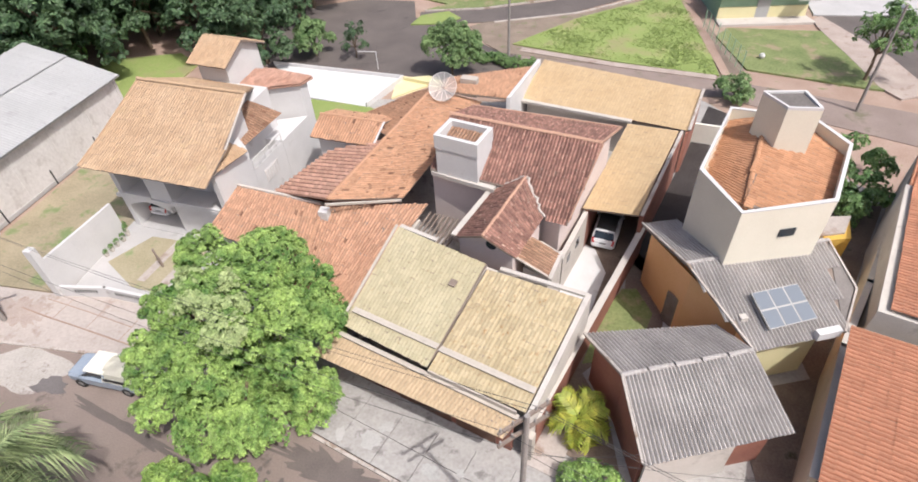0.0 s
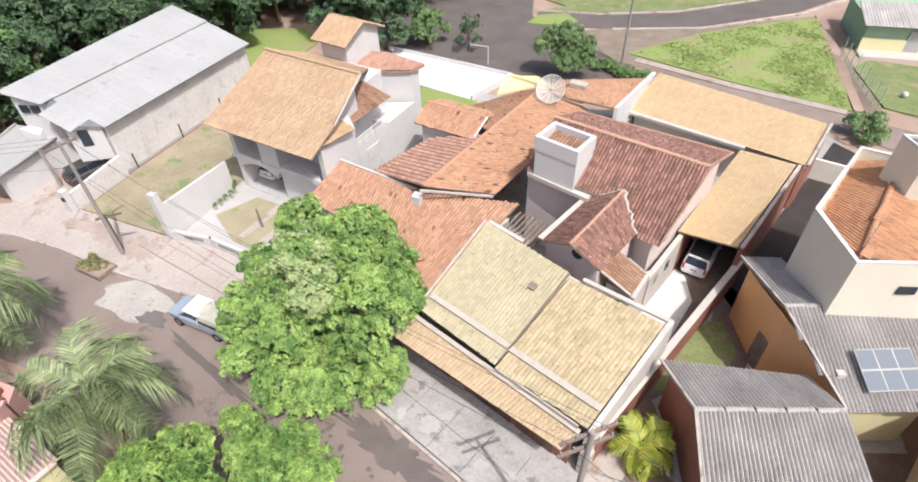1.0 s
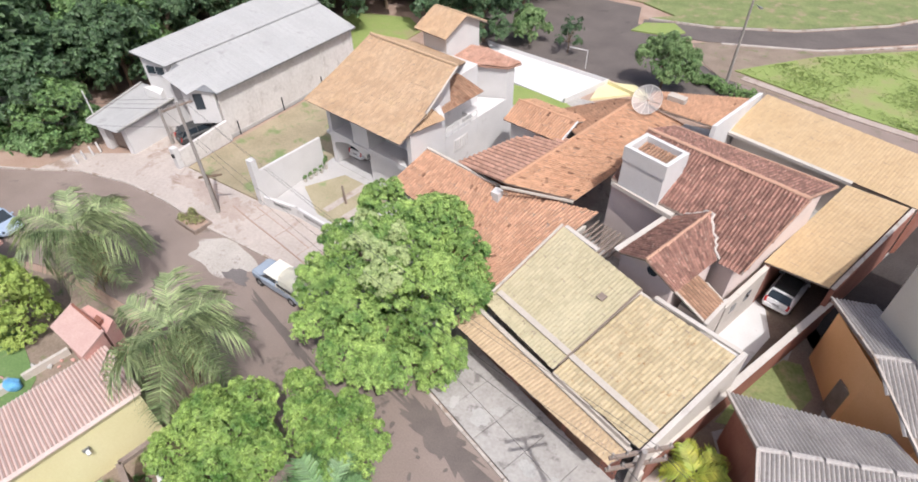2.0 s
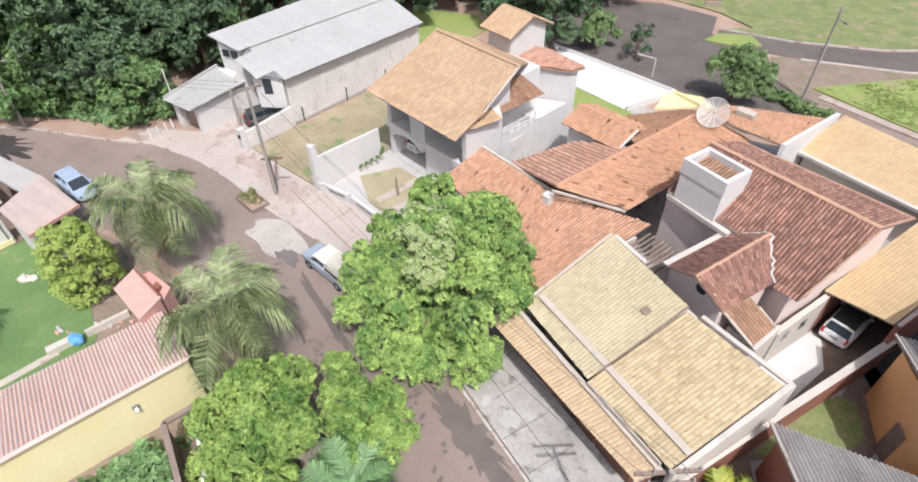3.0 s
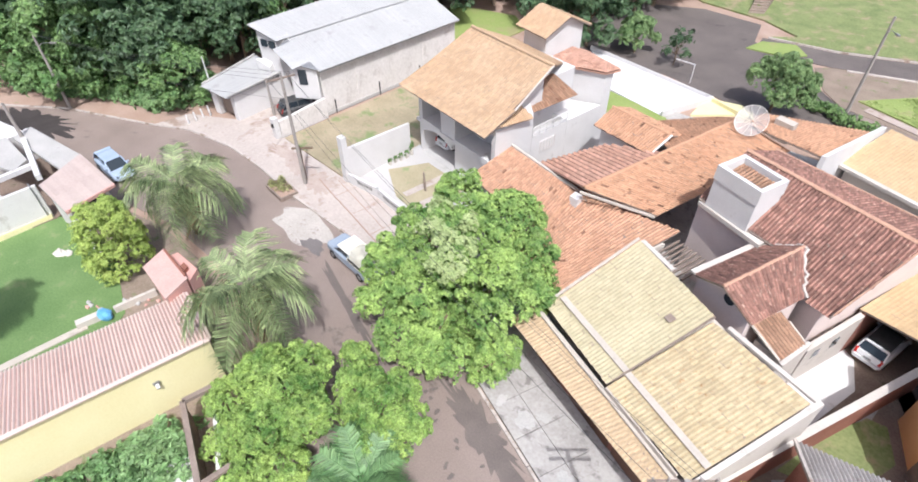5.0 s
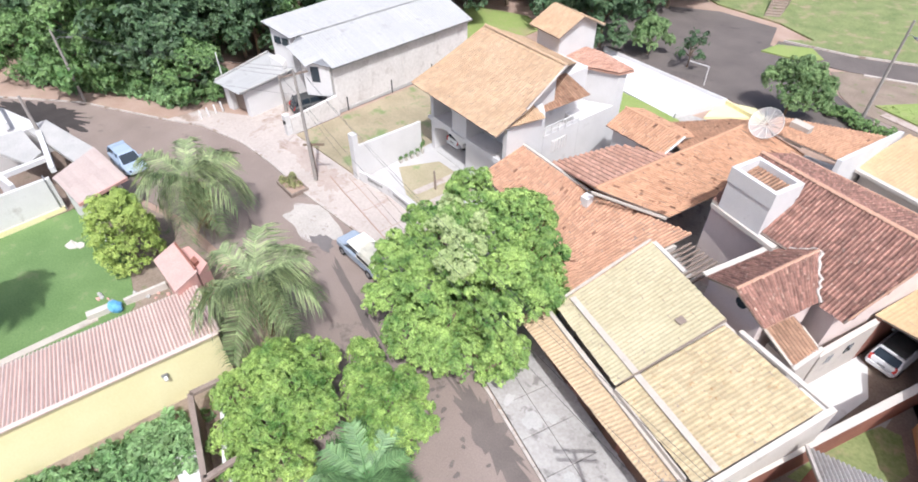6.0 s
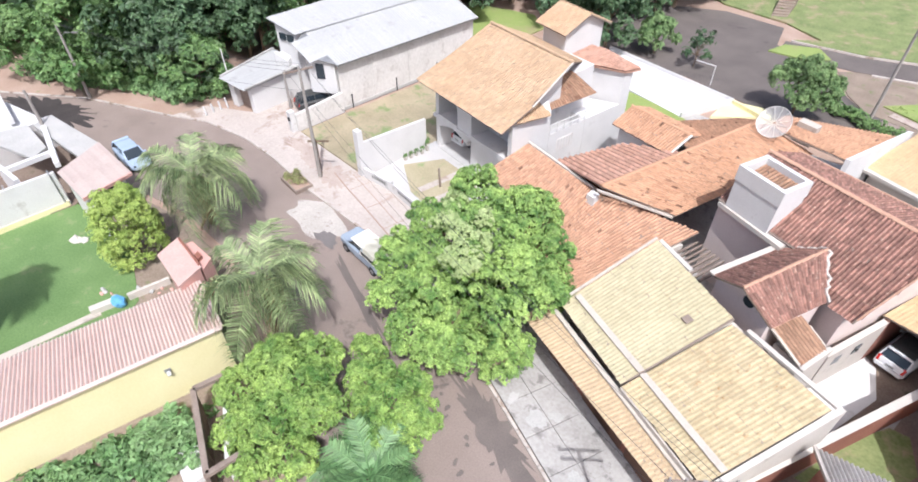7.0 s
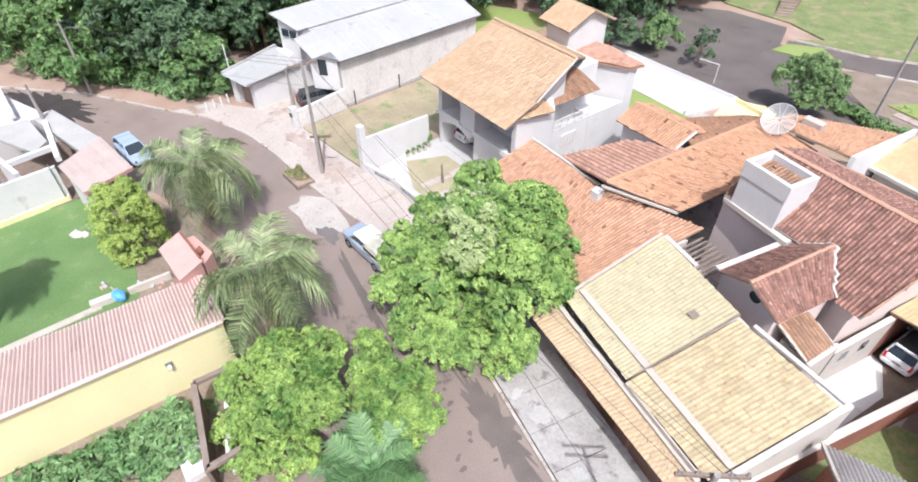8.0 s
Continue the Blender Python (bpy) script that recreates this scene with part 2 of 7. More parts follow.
    wood=mat("dark_wood", (0.09, 0.04, 0.025), (0.15, 0.07, 0.04), 3, 20, 0.6, 0.1, 0),
    wood_grey=mat("weathered_wood", (0.20, 0.15, 0.12), (0.30, 0.24, 0.20), 2, 20, 0.8, 0.2, 0.15),
    bark=mat("bark", (0.13, 0.09, 0.06), (0.22, 0.16, 0.11), 2, 15, 0.95, 0.5, 0),
    pole=mat("pole_concrete", (0.25, 0.225, 0.205), (0.34, 0.31, 0.285), 1, 15, 0.9, 0.2, 0),
    metal=mat("grey_metal", (0.30, 0.30, 0.30), (0.40, 0.40, 0.40), 2, 20, 0.45, 0.05, 0, metal=0.6),
    dark=mat("dark_void", (0.03, 0.028, 0.027), (0.05, 0.046, 0.044), 1, 10, 0.9, 0.1, 0),
    rubber=mat("rubber", (0.02, 0.02, 0.02), (0.035, 0.035, 0.035), 3, 20, 0.8, 0.1, 0),
    wire=mat("wire", (0.04, 0.04, 0.04), (0.07, 0.07, 0.07), 3, 20, 0.6, 0, 0),
    car_white=mat("car_paint_white", (0.70, 0.70, 0.71), (0.76, 0.76, 0.77), 1, 10, 0.25, 0, 0),
    car_blue=mat("car_paint_blue", (0.29, 0.34, 0.41), (0.34, 0.39, 0.46), 1, 10, 0.25, 0, 0),
    car_silver=mat("car_paint_pale_blue", (0.46, 0.56, 0.70), (0.52, 0.61, 0.74), 1, 10, 0.25, 0, 0, metal=0.3),
    canvas=mat("canvas_tarp", (0.72, 0.69, 0.60), (0.80, 0.77, 0.68), 1.2, 12, 0.8, 0.3, 0),
    red_light=mat("tail_lamp", (0.45, 0.02, 0.02), (0.5, 0.03, 0.02), 3, 20, 0.25, 0, 0),
    glass=glass_mat("window_glass", (0.03, 0.04, 0.05)),
    solar=glass_mat("collector_glass", (0.15, 0.172, 0.205), 0.45),
    dish=mat("dish_mesh", (0.55, 0.53, 0.50), (0.63, 0.61, 0.58), 3, 30, 0.5, 0.1, 0, metal=0.2),
    dish_mesh=mesh_mat(),
    plastic_blue=mat("blue_plastic", (0.10, 0.32, 0.60), (0.18, 0.45, 0.75), 3, 12, 0.4, 0.2, 0),
    leaf_main=leaf_mat("leaf_bright", (0.07, 0.165, 0.034), (0.385, 0.525, 0.145), 0.34, 0.12),
    leaf_pale=leaf_mat("leaf_pale_growth", (0.30, 0.39, 0.15), (0.47, 0.53, 0.26), 0.2, 0.15),
    leaf_near=leaf_mat("leaf_lime", (0.085, 0.18, 0.034), (0.375, 0.505, 0.13), 0.34, 0.12),
    leaf_dark=leaf_mat("leaf_dark", (0.04, 0.085, 0.038), (0.115, 0.185, 0.08), 0.4, 0.2),
    leaf_far=leaf_mat("leaf_mid", (0.085, 0.175, 0.05), (0.215, 0.325, 0.115), 0.4, 0.22),
    leaf_back=leaf_mat("leaf_fresh", (0.10, 0.18, 0.06), (0.28, 0.39, 0.16), 0.4, 0.22),
    leaf_cypress=leaf_mat("leaf_cypress", (0.24, 0.345, 0.07), (0.43, 0.52, 0.135), 0.25, 0.12),
    leaf_palm=leaf_mat("leaf_palm", (0.085, 0.135, 0.05), (0.34, 0.40, 0.19), 0.5, 0.08),
    leaf_palm_young=leaf_mat("leaf_palm_young", (0.08, 0.175, 0.065), (0.19, 0.31, 0.12), 0.35, 0.15),
    leaf_yellow=leaf_mat("leaf_yellow_palm", (0.25, 0.33, 0.05), (0.50, 0.48, 0.08), 0.3),
    leaf_grass=leaf_mat("grass_blades", (0.24, 0.32, 0.085), (0.36, 0.43, 0.15), 0.25, 0.4),
    leaf_weed=leaf_mat("weed_blades", (0.30, 0.33, 0.13), (0.44, 0.42, 0.22), 0.3, 0.45),
    leaf_hedge=leaf_mat("leaf_hedge", (0.12, 0.235, 0.08), (0.255, 0.385, 0.165), 0.35),
)


# darker tones for the channel face of each barrel tile
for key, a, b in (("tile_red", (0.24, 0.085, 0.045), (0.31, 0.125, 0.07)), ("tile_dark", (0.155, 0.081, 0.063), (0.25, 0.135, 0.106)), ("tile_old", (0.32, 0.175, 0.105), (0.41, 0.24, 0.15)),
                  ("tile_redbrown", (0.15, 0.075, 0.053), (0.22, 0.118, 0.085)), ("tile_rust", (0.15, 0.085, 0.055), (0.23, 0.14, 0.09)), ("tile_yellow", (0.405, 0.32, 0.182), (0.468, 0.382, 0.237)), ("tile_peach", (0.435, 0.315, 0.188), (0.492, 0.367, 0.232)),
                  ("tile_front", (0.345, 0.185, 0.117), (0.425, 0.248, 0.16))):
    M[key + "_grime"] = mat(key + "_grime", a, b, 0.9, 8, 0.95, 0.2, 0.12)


# ---- building blocks ----
def thing(name, at, label, category, group="", kind=""):
    ob = new(name)
    ob.location = at
    ob.empty_display_size = 0.2
    return tagged(ob, label, category, group, kind)


def mesh_ob(name, verts, faces, material, parent=None, label="", smooth=False):
    me = bpy.data.meshes.new(name)
    me.from_pydata([tuple(v) for v in verts], [], faces)
    me.materials.append(M[material] if isinstance(material, str) else material)
    if smooth:
        me.shade_smooth()
    ob = new(name, me)
    if parent is not None:
        ob.parent = parent
        if parent.data is None:
            ob.matrix_parent_inverse = Matrix.Translation(parent.location).inverted()
    if label:
        ob["label"] = label
    return ob


def part(name, bm, material, parent, label="", smooth=False):
    bmesh.ops.recalc_face_normals(bm, faces=bm.faces)
    me = bpy.data.meshes.new(name)
    bm.to_mesh(me)
    bm.free()
    me.materials.append(M[material] if isinstance(material, str) else material)
    if smooth:
        me.shade_smooth()
    ob = new(name, me)
    if parent is not None:
        ob.parent = parent
        if parent.data is None:
            ob.matrix_parent_inverse = Matrix.Translation(parent.location).inverted()
    if label:
        ob["label"] = label
    return ob


def bm_prism(poly, z0, z1, bm=None):
    """Upright solid over a plan polygon; z0, z1 single heights or one for each corner."""
    bm = bm or bmesh.new()
    n = len(poly)
    lo = z0 if hasattr(z0, "__len__") else [z0] * n
    hi = z1 if hasattr(z1, "__len__") else [z1] * n
    a = [bm.verts.new((p[0], p[1], z)) for p, z in zip(poly, lo)]
    b = [bm.verts.new((p[0], p[1], z)) for p, z in zip(poly, hi)]
    bm.faces.new(a[::-1])
    bm.faces.new(b)
    for i in range(n):
        j = (i + 1) % n
        bm.faces.new((a[i], a[j], b[j], b[i]))
    return bm


def bm_beam(p, q, w, h, bm=None, up=(0, 0, 1), lift=0.0):
    """A bar from p to q, w wide across and h high, its underside on the line plus lift."""
    bm = bm or bmesh.new()
    p, q, up = Vector(p), Vector(q), Vector(up)
    d = (q - p).normalized()
    s = d.cross(up)
    s = s.normalized() if s.length > 1e-6 else Vector((1, 0, 0))
    u = s.cross(d).normalized()
    vs = []
    for base in (p, q):
        for a, b in ((-1, 0), (1, 0), (1, 1), (-1, 1)):
            vs.append(bm.verts.new(base + s * (a * w / 2) + u * (lift + b * h)))
    for f in ((0, 1, 2, 3), (7, 6, 5, 4), (0, 4, 5, 1), (1, 5, 6, 2), (2, 6, 7, 3), (3, 7, 4, 0)):
        bm.faces.new([vs[i] for i in f])
    return bm


def bm_tube(pts, r0, r1, seg=8, bm=None):
    """A tapering tube along points."""
    bm = bm or bmesh.new()
    pts = [Vector(p) for p in pts]
    rings = []
    for i, p in enumerate(pts):
        d = (pts[min(i + 1, len(pts) - 1)] - pts[max(i - 1, 0)]).normalized()
        s = d.cross(Vector((0.31, 0.95, 0.05))).normalized()
        u = s.cross(d)
        r = r0 + (r1 - r0) * i / max(1, len(pts) - 1)
        rings.append([bm.verts.new(p + (s * math.cos(k * 2 * math.pi / seg) + u * math.sin(k * 2 * math.pi / seg)) * r) for k in range(seg)])
    for a, b in zip(rings, rings[1:]):
        for k in range(seg):
            bm.faces.new((a[k], a[(k + 1) % seg], b[(k + 1) % seg], b[k]))
    bm.faces.new(rings[0][::-1])
    bm.faces.new(rings[-1])
    return bm


def slab(poly3, thick, offset=0.0):
    """A plate under the plane polygon."""
    ps = [Vector(p) for p in poly3]
    n = normal_of(ps)
    bm = bmesh.new()
    a = [bm.verts.new(p + n * offset) for p in ps]
    b = [bm.verts.new(p + n * (offset - thick)) for p in ps]
    bm.faces.new(a)
    bm.faces.new(b[::-1])
    for i in range(len(ps)):
        j = (i + 1) % len(ps)
        bm.faces.new((a[i], b[i], b[j], a[j]))
    return bm


def normal_of(ps):
    n = Vector((0, 0, 0))
    for i, p in enumerate(ps):
        q = ps[(i + 1) % len(ps)]
        n += Vector(((p.y - q.y) * (p.z + q.z), (p.z - q.z) * (p.x + q.x), (p.x - q.x) * (p.y + q.y)))
    n.normalize()
    return n if n.z > 0 else -n


def inside(px, py, poly):
    """Which of the points lie in the polygon."""
    r = np.zeros(len(px), bool)
    n = len(poly)
    for i in range(n):
        (x0, y0), (x1, y1) = poly[i], poly[(i + 1) % n]
        if y0 == y1:
            continue
        c = (y0 > py) != (y1 > py)
        r ^= c & (px < (x1 - x0) * (py - y0) / (y1 - y0) + x0)
    return r


def bilerp(q, u, v):
    """Points of the four-cornered patch q (eave left, eave right, top right, top left)."""
    p0, p1, p2, p3 = (np.array(p, float) for p in q)
    u, v = np.asarray(u)[..., None], np.asarray(v)[..., None]
    return (p0 * (1 - u) + p1 * u) * (1 - v) + (p3 * (1 - u) + p2 * u) * v


def planar(poly3):
    """The polygon with all corners brought into the plane of its eave and its highest corner."""
    ps = [Vector(p) for p in poly3]
    top = max(ps[2:], key=lambda p: p.z)
    n = (ps[1] - ps[0]).cross(top - ps[0]).normalized()
    return [Vector((p.x, p.y, ps[0].z - ((p.x - ps[0].x) * n.x + (p.y - ps[0].y) * n.y) / n.z)) for p in ps]


def is_patch(poly3):
    if len(poly3) != 4:
        return False
    p = [Vector(q) for q in poly3]
    r = (p[2] - p[3]).length / max(0.01, (p[1] - p[0]).length)
    return 0.62 < r < 1.6


WAVE = (np.array([0, 0.16, 0.34, 0.5, 0.66, 0.84, 1.0]), np.array([0, 0.12, 0.75, 1, 0.75, 0.12, 0]))
BARREL = (np.array([0, 0.18, 0.42, 0.66, 1.0]), np.array([0, 0.8, 1, 0.12, 0]))


def tiles(name, poly3, material, parent, tw=0.21, tl=0.38, amp=0.075, step=0.022, seed=1, label="", wave=False, mess=1.0, pieces=0, channel_tone="", broken=0.0):
    """Rows of barrel tiles over a roof plane whose first side is the eave; wave: long corrugated sheets;
    pieces: how many of them, from the eave upwards, are objects of their own."""
    rng = np.random.default_rng(seed)
    au, ah = WAVE if wave else BARREL
    m = len(au)
    patch = is_patch(poly3)
    ps = [Vector(p) for p in (poly3 if patch else planar(poly3))]
    n = normal_of(ps)
    if patch:
        width = ((ps[1] - ps[0]).length + (ps[2] - ps[3]).length) / 2
        height = ((ps[3] - ps[0]).length + (ps[2] - ps[1]).length) / 2
        nc, nr = max(1, round(width / tw)), max(1, round(height / tl))
        ci, ri = (x.ravel() for x in np.meshgrid(np.arange(nc), np.arange(nr)))
        point = lambda U, V: bilerp(ps, U / nc, V / nr)
        yaw_s, v_s = 1 / tw, 1 / tl
        cu, cv = ci.astype(float), ri.astype(float)
    else:
        e = (ps[1] - ps[0]).normalized()
        up = n.cross(e)
        flat = [((p - ps[0]).dot(e), (p - ps[0]).dot(up)) for p in ps]
        if sum(f[1] for f in flat) < 0:
            e, up = -e, -up
            flat = [((p - ps[0]).dot(e), (p - ps[0]).dot(up)) for p in ps]
        u0, u1 = min(f[0] for f in flat), max(f[0] for f in flat)
        v0, v1 = min(f[1] for f in flat), max(f[1] for f in flat)
        nc, nr = max(1, round((u1 - u0) / tw)), max(1, round((v1 - v0) / tl))
        du, dv = (u1 - u0) / nc, (v1 - v0) / nr
        ci, ri = (x.ravel() for x in np.meshgrid(np.arange(nc), np.arange(nr)))
        ok = inside(u0 + (ci + 0.5) * du, v0 + (ri + 0.5) * dv, flat)
        cu, cv = ci[ok].astype(float), ri[ok].astype(float)
        o, ea, sa = np.array(ps[0]), np.array(e), np.array(up)
        point = lambda U, V: o + (u0 + U * du)[..., None] * ea + (v0 + V * dv)[..., None] * sa
    if pieces:
        tile_pieces(ps, n, point, cu[:pieces], cv[:pieces], (au, ah), amp, step, material + "_piece", parent, rng)
        cu, cv = cu[pieces:], cv[pieces:]
    k = len(cu)
    jit = rng.normal(0, 0.007 * mess if not wave else 0.001, (k, 1))
    yaw = rng.normal(0, 0.05 * mess if not wave else 0.0, (k, 1))
    na = np.array(n)
    P = []
    for end, lift in ((-0.06, step), (1.0, 0.0)):
        U = cu[:, None] + au[None, :] + yaw * (end - 0.5)
        V = np.repeat(cv[:, None] + end, m, 1) + jit * 4
        P.append(point(U, V) + (np.repeat(ah[None, :] * amp, k, 0) + lift + jit)[..., None] * na)
    P = np.concatenate(P, 1)
    base = np.arange(k)[:, None] * (2 * m)
    F = np.concatenate([base + np.array([i, i + 1, m + i + 1, m + i]) for i in range(m - 1)], 0)
    ob = mesh_ob(name, P.reshape(-1, 3).tolist(), F.tolist(), material, parent, label)
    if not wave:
        channel_tone = material + "_grime"
    # the low faces between the rolls take a darker material
    if channel_tone in M:
        ob.data.materials.append(M[channel_tone])
        low_faces = (0, m - 2) if wave else (m - 2,)
        ob.data.polygons.foreach_set("material_index", [1 if i in low_faces else 0 for i in range(m - 1) for _ in range(k)])
    if broken:
        ob.data.materials.append(M["tile_soot"])
        odd = len(ob.data.materials) - 1
        for c in np.flatnonzero(rng.random(k) < broken):
            for i in range(m - 1):
                ob.data.polygons[i * k + int(c)].material_index = odd
    ob["kind"] = "stuff"
    return ob


def tile_pieces(ps, n, point, cu, cv, profile, amp, step, material, parent, rng):
    """Single barrel tiles, one object each on a shared mesh."""
    au, ah = profile
    p, ex, ey = (Vector(point(np.array([a]), np.array([b]))[0]) for a, b in ((cu[0], cv[0]), (cu[0] + 1, cv[0]), (cu[0], cv[0] + 1)))
    w, l = (ex - p).length, (ey - p).length
    e, up = (ex - p).normalized(), (ey - p).normalized()
    vs = [(a * w, -0.06 * l, h * amp + step) for a, h in zip(au, ah)] + [(a * w, l, h * amp) for a, h in zip(au, ah)]
    m = len(au)
    me = bpy.data.meshes.new("tile")
    me.from_pydata(vs, [], [(i, i + 1, m + i + 1, m + i) for i in range(m - 1)])
    me.materials.append(M[material])
    # channel face in its darker tone
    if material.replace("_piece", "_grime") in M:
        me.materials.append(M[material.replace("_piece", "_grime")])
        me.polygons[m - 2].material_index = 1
    for a, b in zip(cu, cv):
        q = Vector(point(np.array([a]), np.array([b]))[0])
        t = Matrix(((e.x, up.x, n.x, q.x), (e.y, up.y, n.y, q.y), (e.z, up.z, n.z, q.z), (0, 0, 0, 1)))
        ob = new("tile", me)
        ob.parent = parent
        ob.matrix_basis = t @ pose(0, 0, rng.normal(0, 0.006), 0, 0, rng.normal(0, 0.8))


def roof(parent, poly3, material, seed=1, label="", deck="wood_grey", thick=0.10, name="roof", **kw):
    """One roof plane: a deck with a layer of tiles on it."""
    if is_patch(poly3):
        n = np.array(normal_of([Vector(p) for p in poly3]))
        gu, gv = np.meshgrid(np.linspace(0, 1, 7), np.linspace(0, 1, 7))
        top = bilerp(poly3, gu, gv).reshape(-1, 3) - n * 0.012
        vs = np.concatenate([top, top - n * thick]).tolist()
        fs = []
        for i in range(6):
            for j in range(6):
                a = i * 7 + j
                fs += [(a, a + 1, a + 8, a + 7), (a + 49, a + 56, a + 57, a + 50)]
        rim = [i for i in range(7)] + [7 * i + 6 for i in range(1, 7)] + [48 - i for i in range(1, 7)] + [42 - 7 * i for i in range(1, 6)]
        fs += [(rim[i], rim[i] + 49, rim[(i + 1) % len(rim)] + 49, rim[(i + 1) % len(rim)]) for i in range(len(rim))]
        d = mesh_ob(name, vs, fs, deck, parent, label)
    else:
        d = part(name, slab(planar(poly3), thick, -0.012), deck, parent, label)
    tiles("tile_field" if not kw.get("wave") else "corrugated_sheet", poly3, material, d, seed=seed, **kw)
    return d


CAPS = {}


def cap_mesh(r, length, material):
    """One half-round capping tile along +x."""
    key = (r, round(length, 2), material)
    if key not in CAPS:
        vs, fs = [], []
        for x, rr in ((0, r * 1.1), (length * 1.06, r * 0.9)):
            for j in range(6):
                w = math.pi * j / 5
                vs.append((x, math.cos(w) * rr, math.sin(w) * rr * 0.9 + 0.02))
        for j in range(5):
            fs.append((j, j + 1, 7 + j, 6 + j))
        fs.append((5, 4, 3, 2, 1, 0))
        me = bpy.data.meshes.new("ridge_tile")
        me.from_pydata(vs, [], fs)
        me.materials.append(M[material])
        CAPS[key] = me
    return CAPS[key]


def ridge(parent, p, q, material="ridge_pale", r=0.13, step=0.38):
    """Half-round capping tiles from p to q, one object each."""
    p, q = Vector(p), Vector(q)
    d = q - p
    n = max(1, int(d.length / step))
    turn = d.to_track_quat("X", "Z").to_matrix().to_4x4()
    me = cap_mesh(r, step, material)
    for i in range(n):
        ob = new("ridge_tile", me)
        ob.parent = parent
        if parent.data is None:
            ob.matrix_parent_inverse = Matrix.Translation(parent.location).inverted()
        ob.matrix_basis = Matrix.Translation(p + d * (i / n)) @ turn @ pose(0, random.uniform(-0.012, 0.012), random.uniform(-0.008, 0.008), 0, 0, random.uniform(-2, 2))


def mortar(parent, p, q, n, seed, r=0.09):
    """An uneven bead of mortar pressed along a seam between tiles."""
    rng = random.Random(seed)
    p, q = Vector(p), Vector(q)
    pts = []
    for i in range(n):
        c = p.lerp(q, i / (n - 1))
        pts.append((c.x + rng.uniform(-0.09, 0.09), c.y + rng.uniform(-0.05, 0.05), c.z + rng.uniform(-0.05, 0.04)))
    return part("mortar", bm_tube(pts, r, r * 0.8, 6), "cream", parent, "uneven pale mortar seam")



def strip(parent, p, q, w, h, material, name="flashing", lift=0.0, label=""):
    return part(name, bm_beam(p, q, w, h, lift=lift), material, parent, label)


def wall_line(name, pts, height, thick, material, label, category="wall", coping=None):
    """A free-standing garden wall along plan points, one object with a part for each stretch."""
    ob = thing(name, (pts[0][0], pts[0][1], 0), label, category)
    hs = height if hasattr(height, "__len__") else [height] * len(pts)
    for (x0, y0), (x1, y1), h0, h1 in zip(pts, pts[1:], hs, hs[1:]):
        d = Vector((x1 - x0, y1 - y0, 0)).normalized()
        s = Vector((-d.y, d.x, 0)) * thick / 2
        a, b = Vector((x0, y0, 0)) - d * thick / 2 * 0.98, Vector((x1, y1, 0)) + d * thick / 2 * 0.98
        w = part("wall_panel", bm_prism([a - s, b - s, b + s, a + s], -0.1, [h0, h1, h1, h0]), material, ob)
        if coping:
            part("coping", bm_beam((a.x, a.y, h0), (b.x, b.y, h1), thick + 0.08, 0.05), coping, w)
    return ob


def ground_patch(name, poly, z, material, label, category="ground"):
    return tagged(part(name, bm_prism(poly, -0.12, z), material, None), label, category, kind="structure")


def local(x, y, ang):
    """From (along, away, up) of a plot turned by ang degrees to the world."""
    c, s = math.cos(radians(ang)), math.sin(radians(ang))
    return lambda u, v, z=0.0: (x + c * u - s * v, y + s * u + c * v, z)


def flat2(f, pts):
    return [f(u, v)[:2] for u, v in pts]


# ---- ground ----
g = bmesh.new()
bmesh.ops.create_grid(g, x_segments=60, y_segments=60, size=900)
ground = tagged(part("ground", g, "dirt", None), "bare reddish dirt with sparse weeds", "ground", kind="structure")
ground.location.z = -0.06
KERB = [(-64.4, 14.1), (-56.4, 18.3), (-47.0, 21.0), (-43.6, 22.2), (-38.5, 22.4), (-34.4, 21.8), (-28.9, 20.5), (-24.5, 19.8), (-20.8, 19.2), (-14.0, 16.7),
        (-8.8, 14.25), (-3.5, 11.35), (6.0, 6.1), (16.0, 0.6), (30.0, -7.0)]
INNER = [(-62.0, 5.0), (-50.0, 12.6), (-41.0, 13.0), (-34.0, 13.6), (-27.0, 12.6), (-21.0, 10.2), (-17.0, 7.6), (-12.5, 4.0), (-4.0, -1.5), (6.0, -7.5), (24.0, -18.0)]
ground_patch("road", KERB + INNER[::-1], 0.0, "asphalt_red", "worn dusty asphalt street with dark patches", "road")
pave = []
for i, (x, y) in enumerate(KERB):
    a, b = KERB[max(i - 1, 0)], KERB[min(i + 1, len(KERB) - 1)]
    d = Vector((b[0] - a[0], b[1] - a[1])).normalized()
    pave.append((x - d.y * 0.16, y + d.x * 0.16))
kerb = tagged(new("kerb"), "pale concrete kerb stones along the street", "kerb", kind="structure")
for i in range(len(KERB) - 1):
    (x0, y0), (x1, y1) = KERB[i], KERB[i + 1]
    (p0, q0), (p1, q1) = pave[i], pave[i + 1]
    n = max(1, round(math.hypot(x1 - x0, y1 - y0) / 1.0))
    for k in range(n):
        a, b = k / n + 0.004, (k + 1) / n - 0.004
        mix = lambda s, t_, w: (s[0] + (t_[0] - s[0]) * w, s[1] + (t_[1] - s[1]) * w)
        part("kerb_stone", bm_prism([mix((x0, y0), (x1, y1), a), mix((x0, y0), (x1, y1), b), mix((p0, q0), (p1, q1), b), mix((p0, q0), (p1, q1), a)], -0.1, 0.13), "kerb", kerb)

